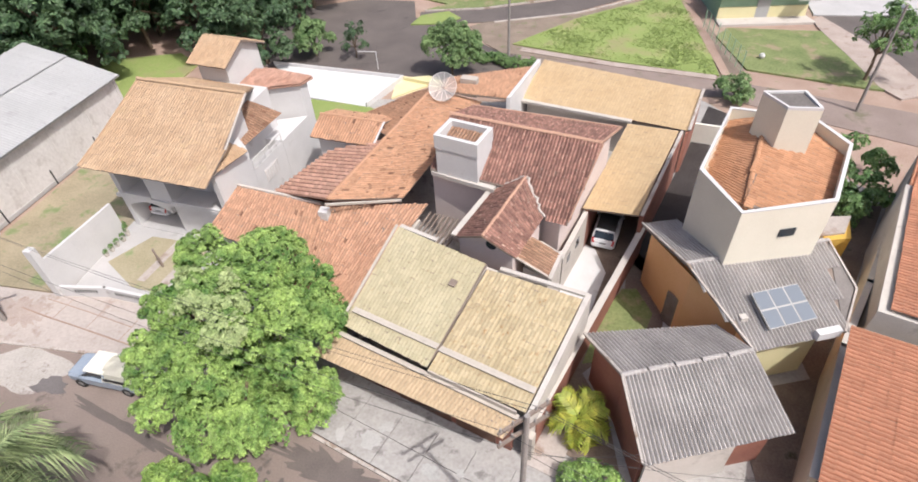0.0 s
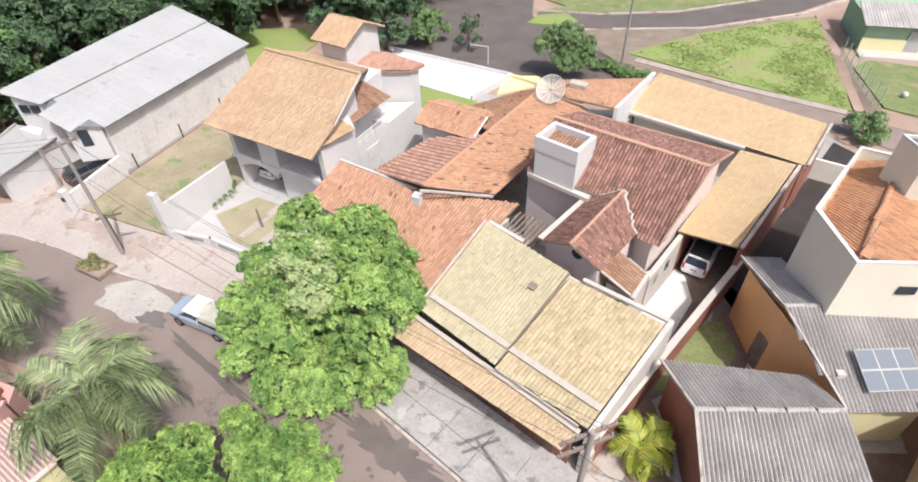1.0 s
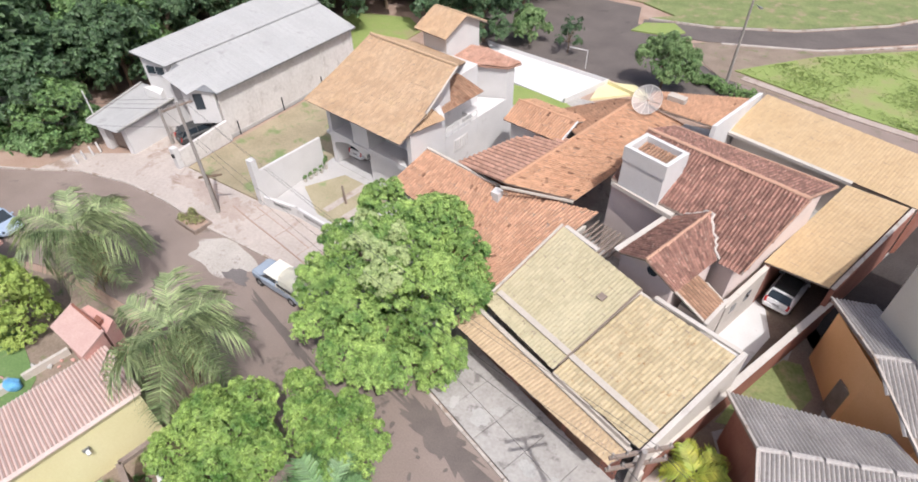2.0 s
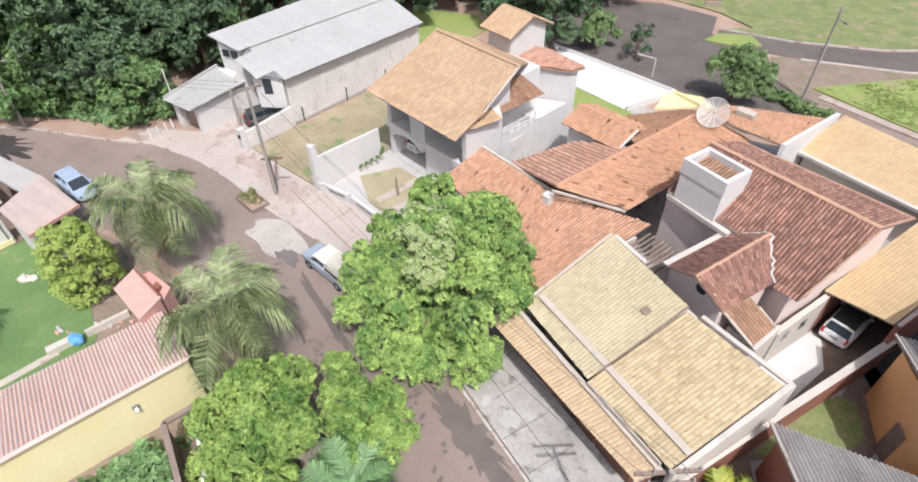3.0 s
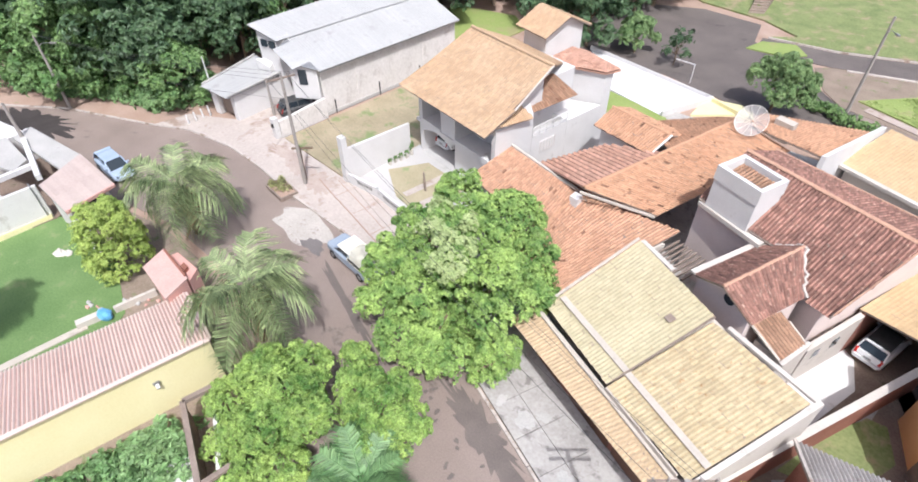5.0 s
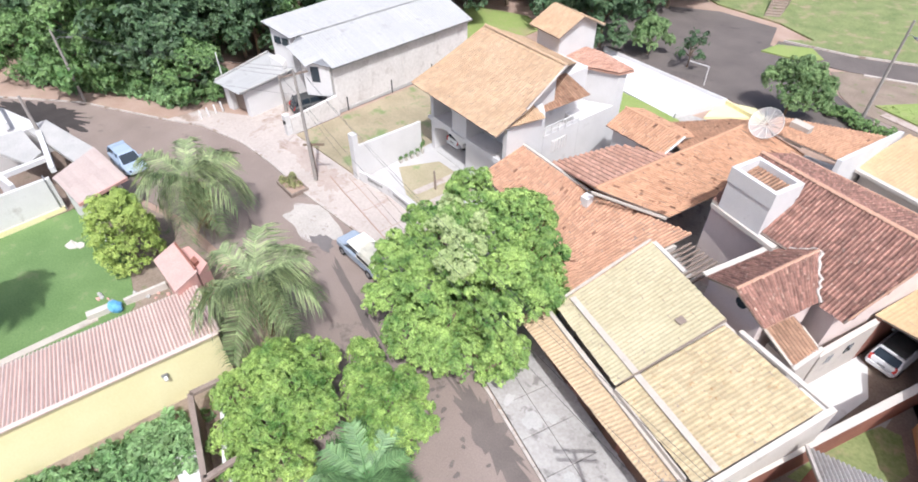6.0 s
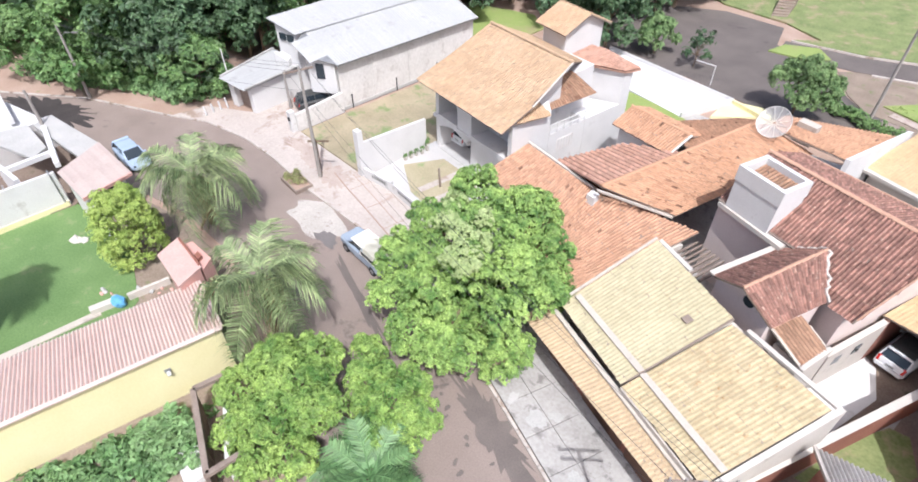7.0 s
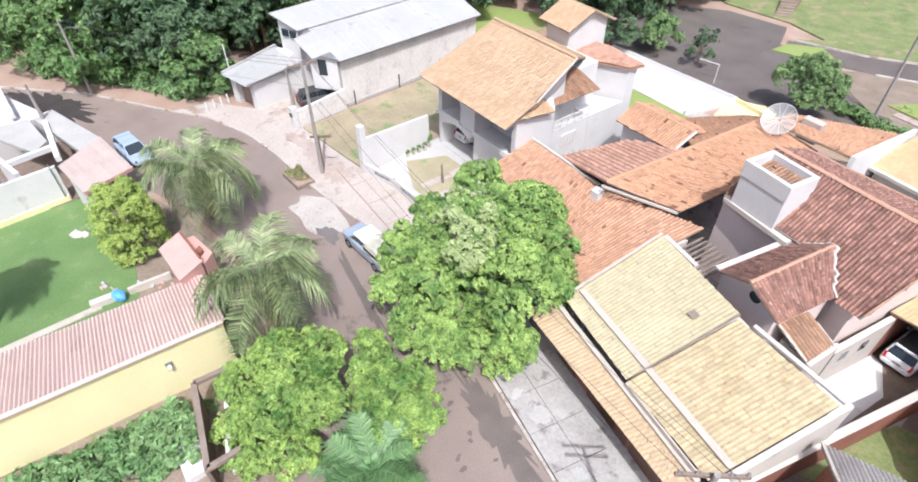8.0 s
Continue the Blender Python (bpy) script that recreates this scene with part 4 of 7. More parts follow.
# ---- house with the yellow tiled front ----
def house_yellow():
    h = thing("house", (-1, 18, 0), "low house with pale yellow barrel tile roofs and a street canopy", "house")
    f = local(-7.0, 18.6, -29.3)
    # left plane, right plane a step lower at the back; a pale band runs across both near the eave
    D = 6.1
    part("wall", bm_prism(flat2(f, [(0.2, 1.2), (10.2, 1.2), (10.3, D - 0.1), (-0.5, D - 0.1)]), 0, [3.4, 3.4, 4.6, 4.6]), "cream", h)
    roof(h, [f(-0.12, -0.15, 3.48), f(5.15, -0.3, 3.48), f(5.1, D - 0.25, 4.95), f(-0.75, D + 0.15, 4.95)], "tile_yellow_pale", 20, step=0.028, amp=0.014, tw=0.21, tl=0.36, mess=1.0)
    roof(h, [f(5.25, -0.36, 3.42), f(10.28, -0.25, 3.42), f(10.4, D, 4.68), f(5.25, D - 0.4, 4.75)], "tile_yellow", 21, step=0.028, amp=0.015, tw=0.21, tl=0.36, mess=1.0)
    strip(h, f(5.2, 0, 3.55), f(5.2, D - 0.3, 4.95), 0.06, 0.08, "wood_grey", "joint_strip")
    strip(h, f(0.0, 0.75, 3.74), f(5.15, 0.75, 3.74), 0.34, 0.05, "band", "flashing", 0.06, "pale cement flashing band")
    strip(h, f(5.25, 0.75, 3.68), f(10.3, 0.75, 3.68), 0.34, 0.05, "band", "flashing", 0.06, "pale cement flashing band")
    # right parapet wall and the cream coping at the back
    part("side_wall", bm_prism(flat2(f, [(10.36, -0.6), (10.6, -0.6), (10.72, D + 0.4), (10.46, D + 0.4)]), 0, [3.4, 3.4, 4.78, 4.78]), "cream", h)
    strip(h, f(5.9, D - 0.1, 4.74), f(10.46, D + 0.26, 4.68), 0.24, 0.14, "cream", "coping")
    strip(h, f(-0.2, -0.1, 3.55), f(-0.84, D + 0.15, 5.0), 0.14, 0.10, "band", "coping")
    strip(h, f(-0.7, D + 0.28, 4.86), f(1.8, D + 0.18, 4.86), 0.26, 0.12, "cream", "coping")
    # street canopy
    roof(h, [f(-0.9, -1.85, 2.55), f(9.75, -1.4, 2.55), f(10.1, -0.42, 3.0), f(-0.8, -0.40, 3.0)], "tile_peach", 22, step=0.028, amp=0.015, tw=0.21, tl=0.36, mess=1.0, pieces=300)
    strip(h, f(-0.8, -0.45, 3.0), f(10.05, -0.47, 3.0), 0.24, 0.10, "band", "flashing", 0.05, "pale grey cement flashing band")
    strip(h, f(5.25, -0.40, 3.02), f(9.9, -0.40, 3.02), 0.08, 0.40, "band", "mortar_fillet", 0.0, "cement fillet closing a roof step")
    part("front_wall", bm_prism(flat2(f, [(-0.6, -0.6), (9.8, -0.6), (9.8, -0.4), (-0.6, -0.4)]), 0, 2.9), "maroon", h)
    for u in (0.2, 3.4, 4.3, 6.8):
        d = part("gate_panel", bm_prism(flat2(f, [(u, -0.66), (u + 2.2, -0.66), (u + 2.2, -0.61), (u, -0.61)]), 0.1, 2.3), "wood", h)
    part("skylight", slab([f(3.9, 3.9, 4.52), f(4.3, 3.9, 4.52), f(4.3, 4.3, 4.61), f(3.9, 4.3, 4.61)], 0.06, 0.14), "wood_grey", h, "small square roof vent")
    return h


house_yellow()


# ---- house with the old orange roofs ----
def house_orange():
    h = thing("house", (-10, 28, 0), "rambling low house with weathered orange tile roofs", "house")
    # front pair of planes towards the street
    roof(h, [(-17.2, 26.6, 3.1), (-10.1, 23.3, 3.2), (-9.75, 27.6, 4.1), (-15.9, 29.9, 4.1)], "tile_front", 30, mess=1.5, broken=0.012)
    roof(h, [(-10.2, 23.6, 3.2), (-7.0, 19.9, 3.0), (-3.15, 27.7, 3.95), (-9.8, 27.5, 4.1)], "tile_front", 31, mess=1.5, broken=0.012)
    roof(h, [(-12.5, 23.3, 2.9), (-7.3, 19.7, 2.9), (-6.6, 21.6, 3.25), (-10.1, 23.6, 3.3)], "tile_front", 32, mess=1.5, broken=0.012)
    strip(h, (-15.9, 30.0, 4.1), (-9.7, 27.7, 4.1), 0.18, 0.14, "cream", "parapet")
    ridge(h, (-10.3, 24.2, 3.45), (-9.75, 26.6, 4.08), "tile_old", 0.10)
    part("pillar", bm_prism([(-9.8, 26.5), (-9.25, 26.35), (-9.15, 26.95), (-9.7, 27.1)], 3.4, 4.5), "white", h)
    part("wall", bm_prism([(-16.5, 27.2), (-7.2, 20.4), (-3.6, 26.6), (-9.8, 27.3), (-15.6, 29.7)], 0, [2.9, 2.8, 3.55, 3.8, 3.8]), "cream", h)
    # long ridge running back
    RA, RB = (-9.1, 26.8, 5.2), (-3.4, 40.4, 5.2)
    roof(h, [(-4.75, 28.15, 4.1), (0.5, 40.0, 4.15), RB, RA], "tile_old", 33, mess=1.6, broken=0.018)
    roof(h, [(-10.6, 34.0, 3.9), (-13.4, 29.4, 3.9), (-9.9, 27.4, 4.75), RA, (-6.4, 33.4, 5.2), (-7.4, 34.2, 4.8)], "tile_redbrown", 34, mess=0.7, tw=0.42, amp=0.12)
    roof(h, [(-4.9, 42.0, 4.1), (-9.4, 38.2, 4.1), (-6.2, 33.8, 5.2), RB], "tile_old", 35, mess=1.6, broken=0.018)
    roof(h, [(-2.3, 44.6, 4.0), (5.4, 46.2, 4.0), (2.3, 39.0, 4.9), (-2.8, 40.2, 5.1)], "tile_old", 36, mess=1.6, broken=0.018)
    strip(h, (-9.2, 26.4, 5.05), (-4.85, 27.95, 4.0), 0.12, 0.14, "band", "barge_board")
    strip(h, (-9.8, 27.5, 4.3), (-13.6, 29.3, 3.9), 0.16, 0.12, "cream", "parapet")
    ridge(h, RA, RB, "tile_old")
    part("wall", bm_prism([(-9.4, 28.4), (-7.8, 29.6), (-2.6, 40.6), (-3.8, 41.6), (-8.8, 38.0), (-7.8, 34.0), (-10.4, 33.6), (-13.0, 29.6)], 0, 3.75), "maroon", h)
    part("white_gable", bm_prism([(2.3, 38.4), (2.6, 38.4), (5.6, 45.6), (5.3, 45.6)], 0, [5.3, 5.3, 4.9, 4.9]), "white", h)
    # small gable roof on a white block
    k = local(-12.0, 35.0, -18)
    part("wall", bm_prism(flat2(k, [(0.5, 0.3), (4.6, 0.3), (4.6, 3.6), (0.5, 3.6)]), 0, 4.55), "white", h)
    part("gable_wall", bm_prism(flat2(k, [(4.4, 0.3), (4.62, 0.3), (4.62, 1.9), (4.4, 1.9)]), 4.5, [4.55, 4.55, 5.3, 5.3]), "white", h)
    roof(h, [k(0.0, 0.0, 4.6), k(4.9, 0.0, 4.6), k(5.1, 1.9, 5.4), k(0.0, 1.9, 5.4)], "tile_old", 37, mess=1.6, broken=0.018)
    roof(h, [k(5.1, 4.0, 4.6), k(0.0, 4.0, 4.6), k(0.0, 1.9, 5.4), k(5.1, 1.9, 5.4)], "tile_old", 38, mess=1.6, broken=0.018)
    ridge(h, k(0, 1.9, 5.42), k(5.1, 1.9, 5.42), "tile_old", 0.1)
    strip(h, k(5.05, 0.0, 4.62), k(5.15, 1.9, 5.42), 0.12, 0.10, "white", "barge_board")
    return h


house_orange()


# ---- dark-tiled house ----
def house_dark():
    h = thing("house", (2, 27, 0), "two-storey plastered house with dark brown tiled roofs and a boxed chimney", "house")
    ef, eb = 5.4, 6.4
    # main ridge
    A, B = (-1.6, 31.6, 8.0), (7.2, 27.7, 8.0)
    roof(h, [(-2.9, 28.6, 5.9), (1.6, 26.6, 5.9), (3.8, 24.5, 5.55), (4.9, 23.85, 5.5), B, A], "tile_dark", 40, amp=0.062, tw=0.205)
    roof(h, [(9.2, 31.8, 6.4), (-0.2, 35.4, 6.4), A, B], "tile_dark", 41, amp=0.062, tw=0.205)
    ridge(h, A, B)
    part("wall", bm_prism([(-2.8, 28.9), (1.4, 27.0), (2.6, 26.2), (4.6, 24.4), (8.6, 31.3), (-0.2, 34.6)], 0, [5.5, 5.5, 5.5, 5.3, 6.2, 6.2]), "plaster", h)
    part("ledge", bm_prism([(-2.85, 28.5), (0.9, 26.5), (1.1, 27.0), (-2.65, 29.0)], 5.55, 5.8), "cream", h)
    # cross gable towards the street
    P0, P1 = (0.14, 21.39, 6.75), (2.74, 26.37, 6.75)
    roof(h, [(0.95, 27.0, 5.4), (-1.25, 22.95, 5.4), P0, P1], "tile_dark", 42, amp=0.062, tw=0.205)
    roof(h, [(1.86, 21.12, 5.4), (3.6, 24.33, 5.4), P1, P0], "tile_dark", 43, amp=0.062, tw=0.205)
    ridge(h, P0, P1, "ridge_pale", 0.085, 0.3)
    part("gable_wall", bm_prism([(-1.1, 23.3), (0.6, 22.3), (1.75, 21.75), (3.5, 24.7), (1.4, 26.2)], 0, [5.1, 6.3, 5.1, 5.1, 5.1]), "plaster", h)
    b = bmesh.new()
    g_ = local(0.62, 22.24, -29)
    ring = [b.verts.new(g_(0.32 * math.cos(a), -0.02, 5.35 + 0.32 * math.sin(a))) for a in np.linspace(0, 2 * math.pi, 16, endpoint=False)]
    ring2 = [b.verts.new(g_(0.32 * math.cos(a), 0.15, 5.35 + 0.32 * math.sin(a))) for a in np.linspace(0, 2 * math.pi, 16, endpoint=False)]
    b.faces.new(ring)
    for i in range(16):
        b.faces.new((ring[i], ring[(i + 1) % 16], ring2[(i + 1) % 16], ring2[i]))
    part("round_window", b, "glass", h, "round dark gable window")
    # boxed water tank chimney
    k = local(-2.45, 28.4, -27)
    X, Y = 2.75, 2.0
    body = part("tank_box", bm_prism(flat2(k, [(0, 0), (X, 0), (X, Y), (0, Y)]), 5.6, 7.6), "white", h)
    for q in ([(-.05, -.05), (X + .05, -.05), (X + .05, .2), (-.05, .2)], [(-.05, Y - .2), (X + .05, Y - .2), (X + .05, Y + .05), (-.05, Y + .05)],
              [(-.05, .2), (.2, .2), (.2, Y - .2), (-.05, Y - .2)], [(X - .2, .2), (X + .05, .2), (X + .05, Y - .2), (X - .2, Y - .2)]):
        part("rim", bm_prism(flat2(k, q), 7.6, 8.5), "white", body)
    tiles("tile_field", [k(.2, .2, 7.75), k(X - .2, .2, 7.75), k(X - .2, Y - .2, 8.1), k(.2, Y - .2, 8.1)], "tile_rust", body, seed=44)
    # porch roof by the drive
    roof(h, [(3.64, 21.38, 3.7), (4.5, 23.15, 3.7), (2.9, 23.85, 4.5), (2.0, 22.06, 4.5)], "tile_rust", 45, broken=0.03)
    strip(h, (1.98, 22.0, 4.52), (3.62, 21.3, 3.74), 0.14, 0.08, "band", "verge")
    strip(h, (2.0, 22.06, 4.54), (2.9, 23.85, 4.54), 0.12, 0.08, "ridge_pale", "verge")
    side = part("wall", bm_prism([(4.8, 23.4), (6.8, 27.15), (6.55, 27.28), (4.55, 23.6)], 0, [3.0, 3.35, 3.35, 3.0]), "cream", h)
    for w in (0.25, 0.7):
        x, y = 4.8 + 1.6 * w, 23.4 + 2.9 * w
        part("window", bm_prism([(x, y), (x + 0.24, y + 0.44), (x + 0.19, y + 0.47), (x - 0.05, y + 0.03)], 1.9, 2.5), "glass", side)
    strip(h, (3.75, 21.15, 3.62), (4.65, 23.3, 3.62), 0.22, 0.14, "cream", "gutter")
    part("wall", bm_prism([(2.4, 22.2), (3.7, 21.4), (4.7, 23.2), (3.6, 24.4)], 0, 3.6), "cream", h)
    strip(h, (0.75, 26.95, 5.36), (-1.42, 23.0, 5.36), 0.30, 0.10, "cream", "gutter", 0.04)
    mortar(h, (2.8, 26.4, 6.77), (3.64, 24.3, 5.52), 15, 71)
    mortar(h, (1.0, 26.95, 5.55), (2.7, 26.45, 6.74), 12, 72, 0.06)
    strip(h, (9.3, 31.8, 6.42), (7.2, 27.7, 8.0), 0.14, 0.08, "ridge_pale", "verge", 0.03)
    strip(h, (-0.3, 35.5, 6.36), (9.3, 31.9, 6.36), 0.16, 0.10, "ridge_pale", "fascia")
    strip(h, (4.95, 23.8, 5.45), (7.25, 27.65, 7.95), 0.07, 0.08, "ridge_pale", "verge", -0.01)
    # slatted pergola
    for i in range(8):
        w = i / 7
        part("slat", bm_beam((-3.9 + 2.0 * w, 25.2 - 0.9 * w, 3.4), (-3.0 + 2.0 * w, 27.4 - 0.9 * w, 3.4), 0.10, 0.14), "wood_grey", h)
    return h


house_dark()


# ---- carport and rear range with yellow tiles ----
def carport():
    h = thing("carport", (9, 30, 0), "long carport and rear range with smooth yellow tile roofs", "carport")
    roof(h, [(6.45, 27.3, 3.55), (9.7, 26.45, 3.55), (14.2, 34.6, 4.3), (10.9, 35.8, 4.3)], "tile_gold", 50, step=0.018, amp=0.012, tw=0.22, mess=0.6)
    roof(h, [(3.6, 41.4, 3.6), (15.3, 35.7, 3.6), (17.2, 39.4, 4.8), (5.9, 45.7, 4.8)], "tile_gold", 51, step=0.018, amp=0.012, tw=0.22, mess=0.6)
    strip(h, (3.5, 41.2, 3.45), (11.6, 37.3, 3.45), 0.35, 0.2, "cream", "gutter")
    part("wall", bm_prism([(9.75, 26.4), (9.98, 26.3), (14.5, 34.4), (14.2, 34.5)], 0, [3.5, 3.5, 4.2, 4.2]), "maroon", h, "maroon side wall")
    part("gable_wall", bm_prism([(15.0, 35.4), (15.35, 35.6), (17.3, 39.4), (17.0, 39.4)], 0, [3.5, 3.5, 4.7, 4.7]), "maroon", h)
    strip(h, (9.85, 26.3, 3.62), (14.4, 34.5, 4.3), 0.2, 0.10, "kerb", "coping")
    strip(h, (15.35, 35.6, 3.66), (17.25, 39.4, 4.86), 0.2, 0.1, "kerb", "coping")
    part("wall", bm_prism([(6.6, 27.3), (6.8, 27.2), (11.0, 35.6), (10.8, 35.7)], 0, [3.4, 3.4, 4.1, 4.1]), "maroon", h)
    part("wall", bm_prism([(10.4, 34.8), (14.0, 33.6), (14.1, 33.9), (10.6, 35.1)], 0, 4.0), "maroon", h)
    part("wall", bm_prism([(4.2, 41.8), (14.6, 36.8), (16.6, 39.4), (6.1, 45.0)], 0, [3.4, 3.4, 4.6, 4.6]), "cream", h)
    return h


carport()


# ---- beige tower house ----
def house_beige():
    h = thing("house", (15, 25, 0), "tall beige plastered house with a parapet and a tiled roof well", "house")
    top = [(11.35, 23.9), (12.2, 20.3), (16.9, 21.0), (19.9, 25.7), (19.2, 28.5), (15.0, 30.0)]
    Z = 8.7
    part("wall", bm_prism(top, 0, Z - 0.75), "beige", h)
    c = Vector((15.6, 25.0))
    for i in range(6):
        a, b = Vector(top[i]), Vector(top[(i + 1) % 6])
        a2, b2 = a + (c - a).normalized() * 0.2, b + (c - b).normalized() * 0.2
        part("parapet", bm_prism([a, b, b2, a2], Z - 0.75, Z), "beige", h)
        part("coping", bm_prism([a + (a - c).normalized() * 0.02, b + (b - c).normalized() * 0.02, b2 + (c - b).normalized() * 0.015, a2 + (c - a).normalized() * 0.015], Z, Z + 0.05), "white", h)
    i2 = [Vector(p) + (c - Vector(p)).normalized() * 0.22 for p in top]
    R0, R1 = (12.6, 20.9, 8.3), (16.6, 28.8, 8.75)
    roof(h, [(*i2[5], 7.9), (*i2[0], 7.9), R0, R1], "tile_tower", 60)
    roof(h, [(*i2[0], 7.9), (*i2[1], 8.1), R0], "tile_tower", 62)
    roof(h, [(*i2[2], 8.0), (*i2[3], 7.98), R1, R0], "tile_tower", 61)
    roof(h, [(*i2[3], 7.98), (*i2[4], 8.05), R1], "tile_tower", 63)
    ridge(h, (R0[0], R0[1], R0[2] + 0.10), (R1[0], R1[1], R1[2] + 0.10), "tile_tower", 0.14)
    k = local(15.75, 25.7, -7)
    body = part("tank_tower", bm_prism(flat2(k, [(0, 0), (1.7, 0), (1.45, 1.9), (-0.75, 1.75)]), 7.9, 10.9), "beige", h)
    for q in ([(0, 0), (1.7, 0), (1.62, .12), (0, .12)], [(1.55, 0.13), (1.7, 0.13), (1.45, 1.9), (1.3, 1.9)], [(-.75, 1.75), (1.3, 1.9), (1.3, 1.77), (-.75, 1.62)], [(-.02, .13), (-.75, 1.62), (-.62, 1.62), (.12, .13)]):
        part("rim", bm_prism(flat2(k, q), 10.9, 11.05), "white", body)
    part("lid", bm_prism(flat2(k, [(.1, .12), (1.55, .12), (1.3, 1.75), (-.6, 1.62)]), 10.9, 10.94), "fibre_grime", body, "grey sheet lid")
    w = part("window", bm_prism([(14.55, 20.58), (15.35, 20.70), (15.34, 20.78), (14.54, 20.66)], 6.9, 7.35), "glass", h)
    return h


house_beige()


# ---- houses with grey corrugated roofs ----
def house_grey():
    h = thing("house", (10, 16, 0), "low orange and maroon house with grey corrugated fibre-cement roofs", "house")
    kw = dict(wave=True, tw=0.188, tl=1.5, amp=0.085, step=0.015, deck="wood_grey", channel_tone="fibre_grime")
    R0, R1 = (6.2, 14.7, 4.2), (12.5, 15.9, 4.2)
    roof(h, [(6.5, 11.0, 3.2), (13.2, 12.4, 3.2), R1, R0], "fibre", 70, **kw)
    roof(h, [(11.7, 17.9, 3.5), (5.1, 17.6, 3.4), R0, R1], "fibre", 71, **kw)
    ridge(h, R0, R1, "fibre", 0.12, 1.1)
    part("wall", bm_prism([(6.7, 11.6), (12.6, 12.7), (12.0, 17.2), (5.6, 17.2), (6.4, 14.7)], 0, [3.1, 3.1, 3.3, 3.2, 3.9]), "maroon", h)
    part("front_wall", bm_prism([(6.8, 11.3), (10.8, 12.1), (10.8, 12.25), (6.8, 11.45)], 0, 2.6), "cream", h)
    S0, S1 = (10.4, 20.4, 5.4), (18.1, 21.9, 5.4)
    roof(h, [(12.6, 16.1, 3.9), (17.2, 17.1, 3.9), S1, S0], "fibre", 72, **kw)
    part("hip_sheet", slab([(17.2, 17.0, 3.88), (18.84, 19.46, 4.15), S1], 0.05, 0.03), "fibre_grime", h, "dark sheet closing the hip end")
    strip(h, (17.2, 17.0, 3.95), (18.84, 19.46, 4.22), 0.10, 0.08, "kerb", "verge", 0.02)
    strip(h, (18.84, 19.46, 4.22), S1, 0.10, 0.08, "kerb", "verge", 0.02)
    part("roof_block", bm_prism([(15.7, 16.55), (16.9, 16.8), (16.85, 17.15), (15.65, 16.9)], 3.9, 4.35), "white", h, "white painted water tank block")
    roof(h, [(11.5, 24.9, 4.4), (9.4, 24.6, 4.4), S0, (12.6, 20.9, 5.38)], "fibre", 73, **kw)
    ridge(h, S0, S1, "fibre", 0.12, 1.1)
    for p, q in (((12.55, 16.1, 3.95), S0), (S0, (9.35, 24.6, 4.45)), ((6.45, 11.0, 3.25), R0), (R0, (5.05, 17.6, 3.45))):
        strip(h, p, q, 0.10, 0.08, "kerb", "verge", 0.06)
    part("orange_wall", bm_prism([(10.8, 20.2), (12.6, 17.7), (17.0, 18.2), (18.2, 19.6), (17.4, 21.5), (12.5, 21.6), (9.9, 24.3)], 0, [4.7, 3.75, 3.75, 4.1, 4.6, 4.2, 3.9]), "orange", h)
    d = part("garage_door", bm_prism([(10.35, 21.3), (11.0, 20.0), (11.05, 20.05), (10.42, 21.35)], 0.1, 2.4), "wood_grey", h, "grey sliding door")
    part("yellow_wall", bm_prism([(13.2, 16.9), (16.6, 17.6), (16.6, 17.9), (13.2, 17.2)], 0, [2.5, 3.0, 3.0, 2.5]), "yellow", h)
    return h


house_grey()


def solar():
    s = thing("solar_collector", (14.3, 18.0, 4.6), "six blue-grey solar water panels in pale frames on a roof", "solar panel")
    a, b, c_, d = (Vector(p) for p in ((13.47, 16.85, 4.35), (15.95, 17.48, 4.35), (15.47, 19.16, 5.0), (13.04, 18.59, 5.0)))
    up = Vector((0.02, -0.25, 1)).normalized() * 0.16
    for i in range(3):
        for j in range(2):
            q = []
            for u, v in ((i, j), (i + 1, j), (i + 1, j + 1), (i, j + 1)):
                uu, vv = (u / 3), (v / 2)
                q.append(a.lerp(b, uu).lerp(d.lerp(c_, uu), vv) + up)
            fr = part("panel_frame", slab(q, 0.08), "concrete", s)
            cen = sum(q, Vector()) / 4
            part("pane", slab([cen + (p - cen) * 0.9 for p in q], 0.02, 0.012), "solar", fr)
    return s


solar()


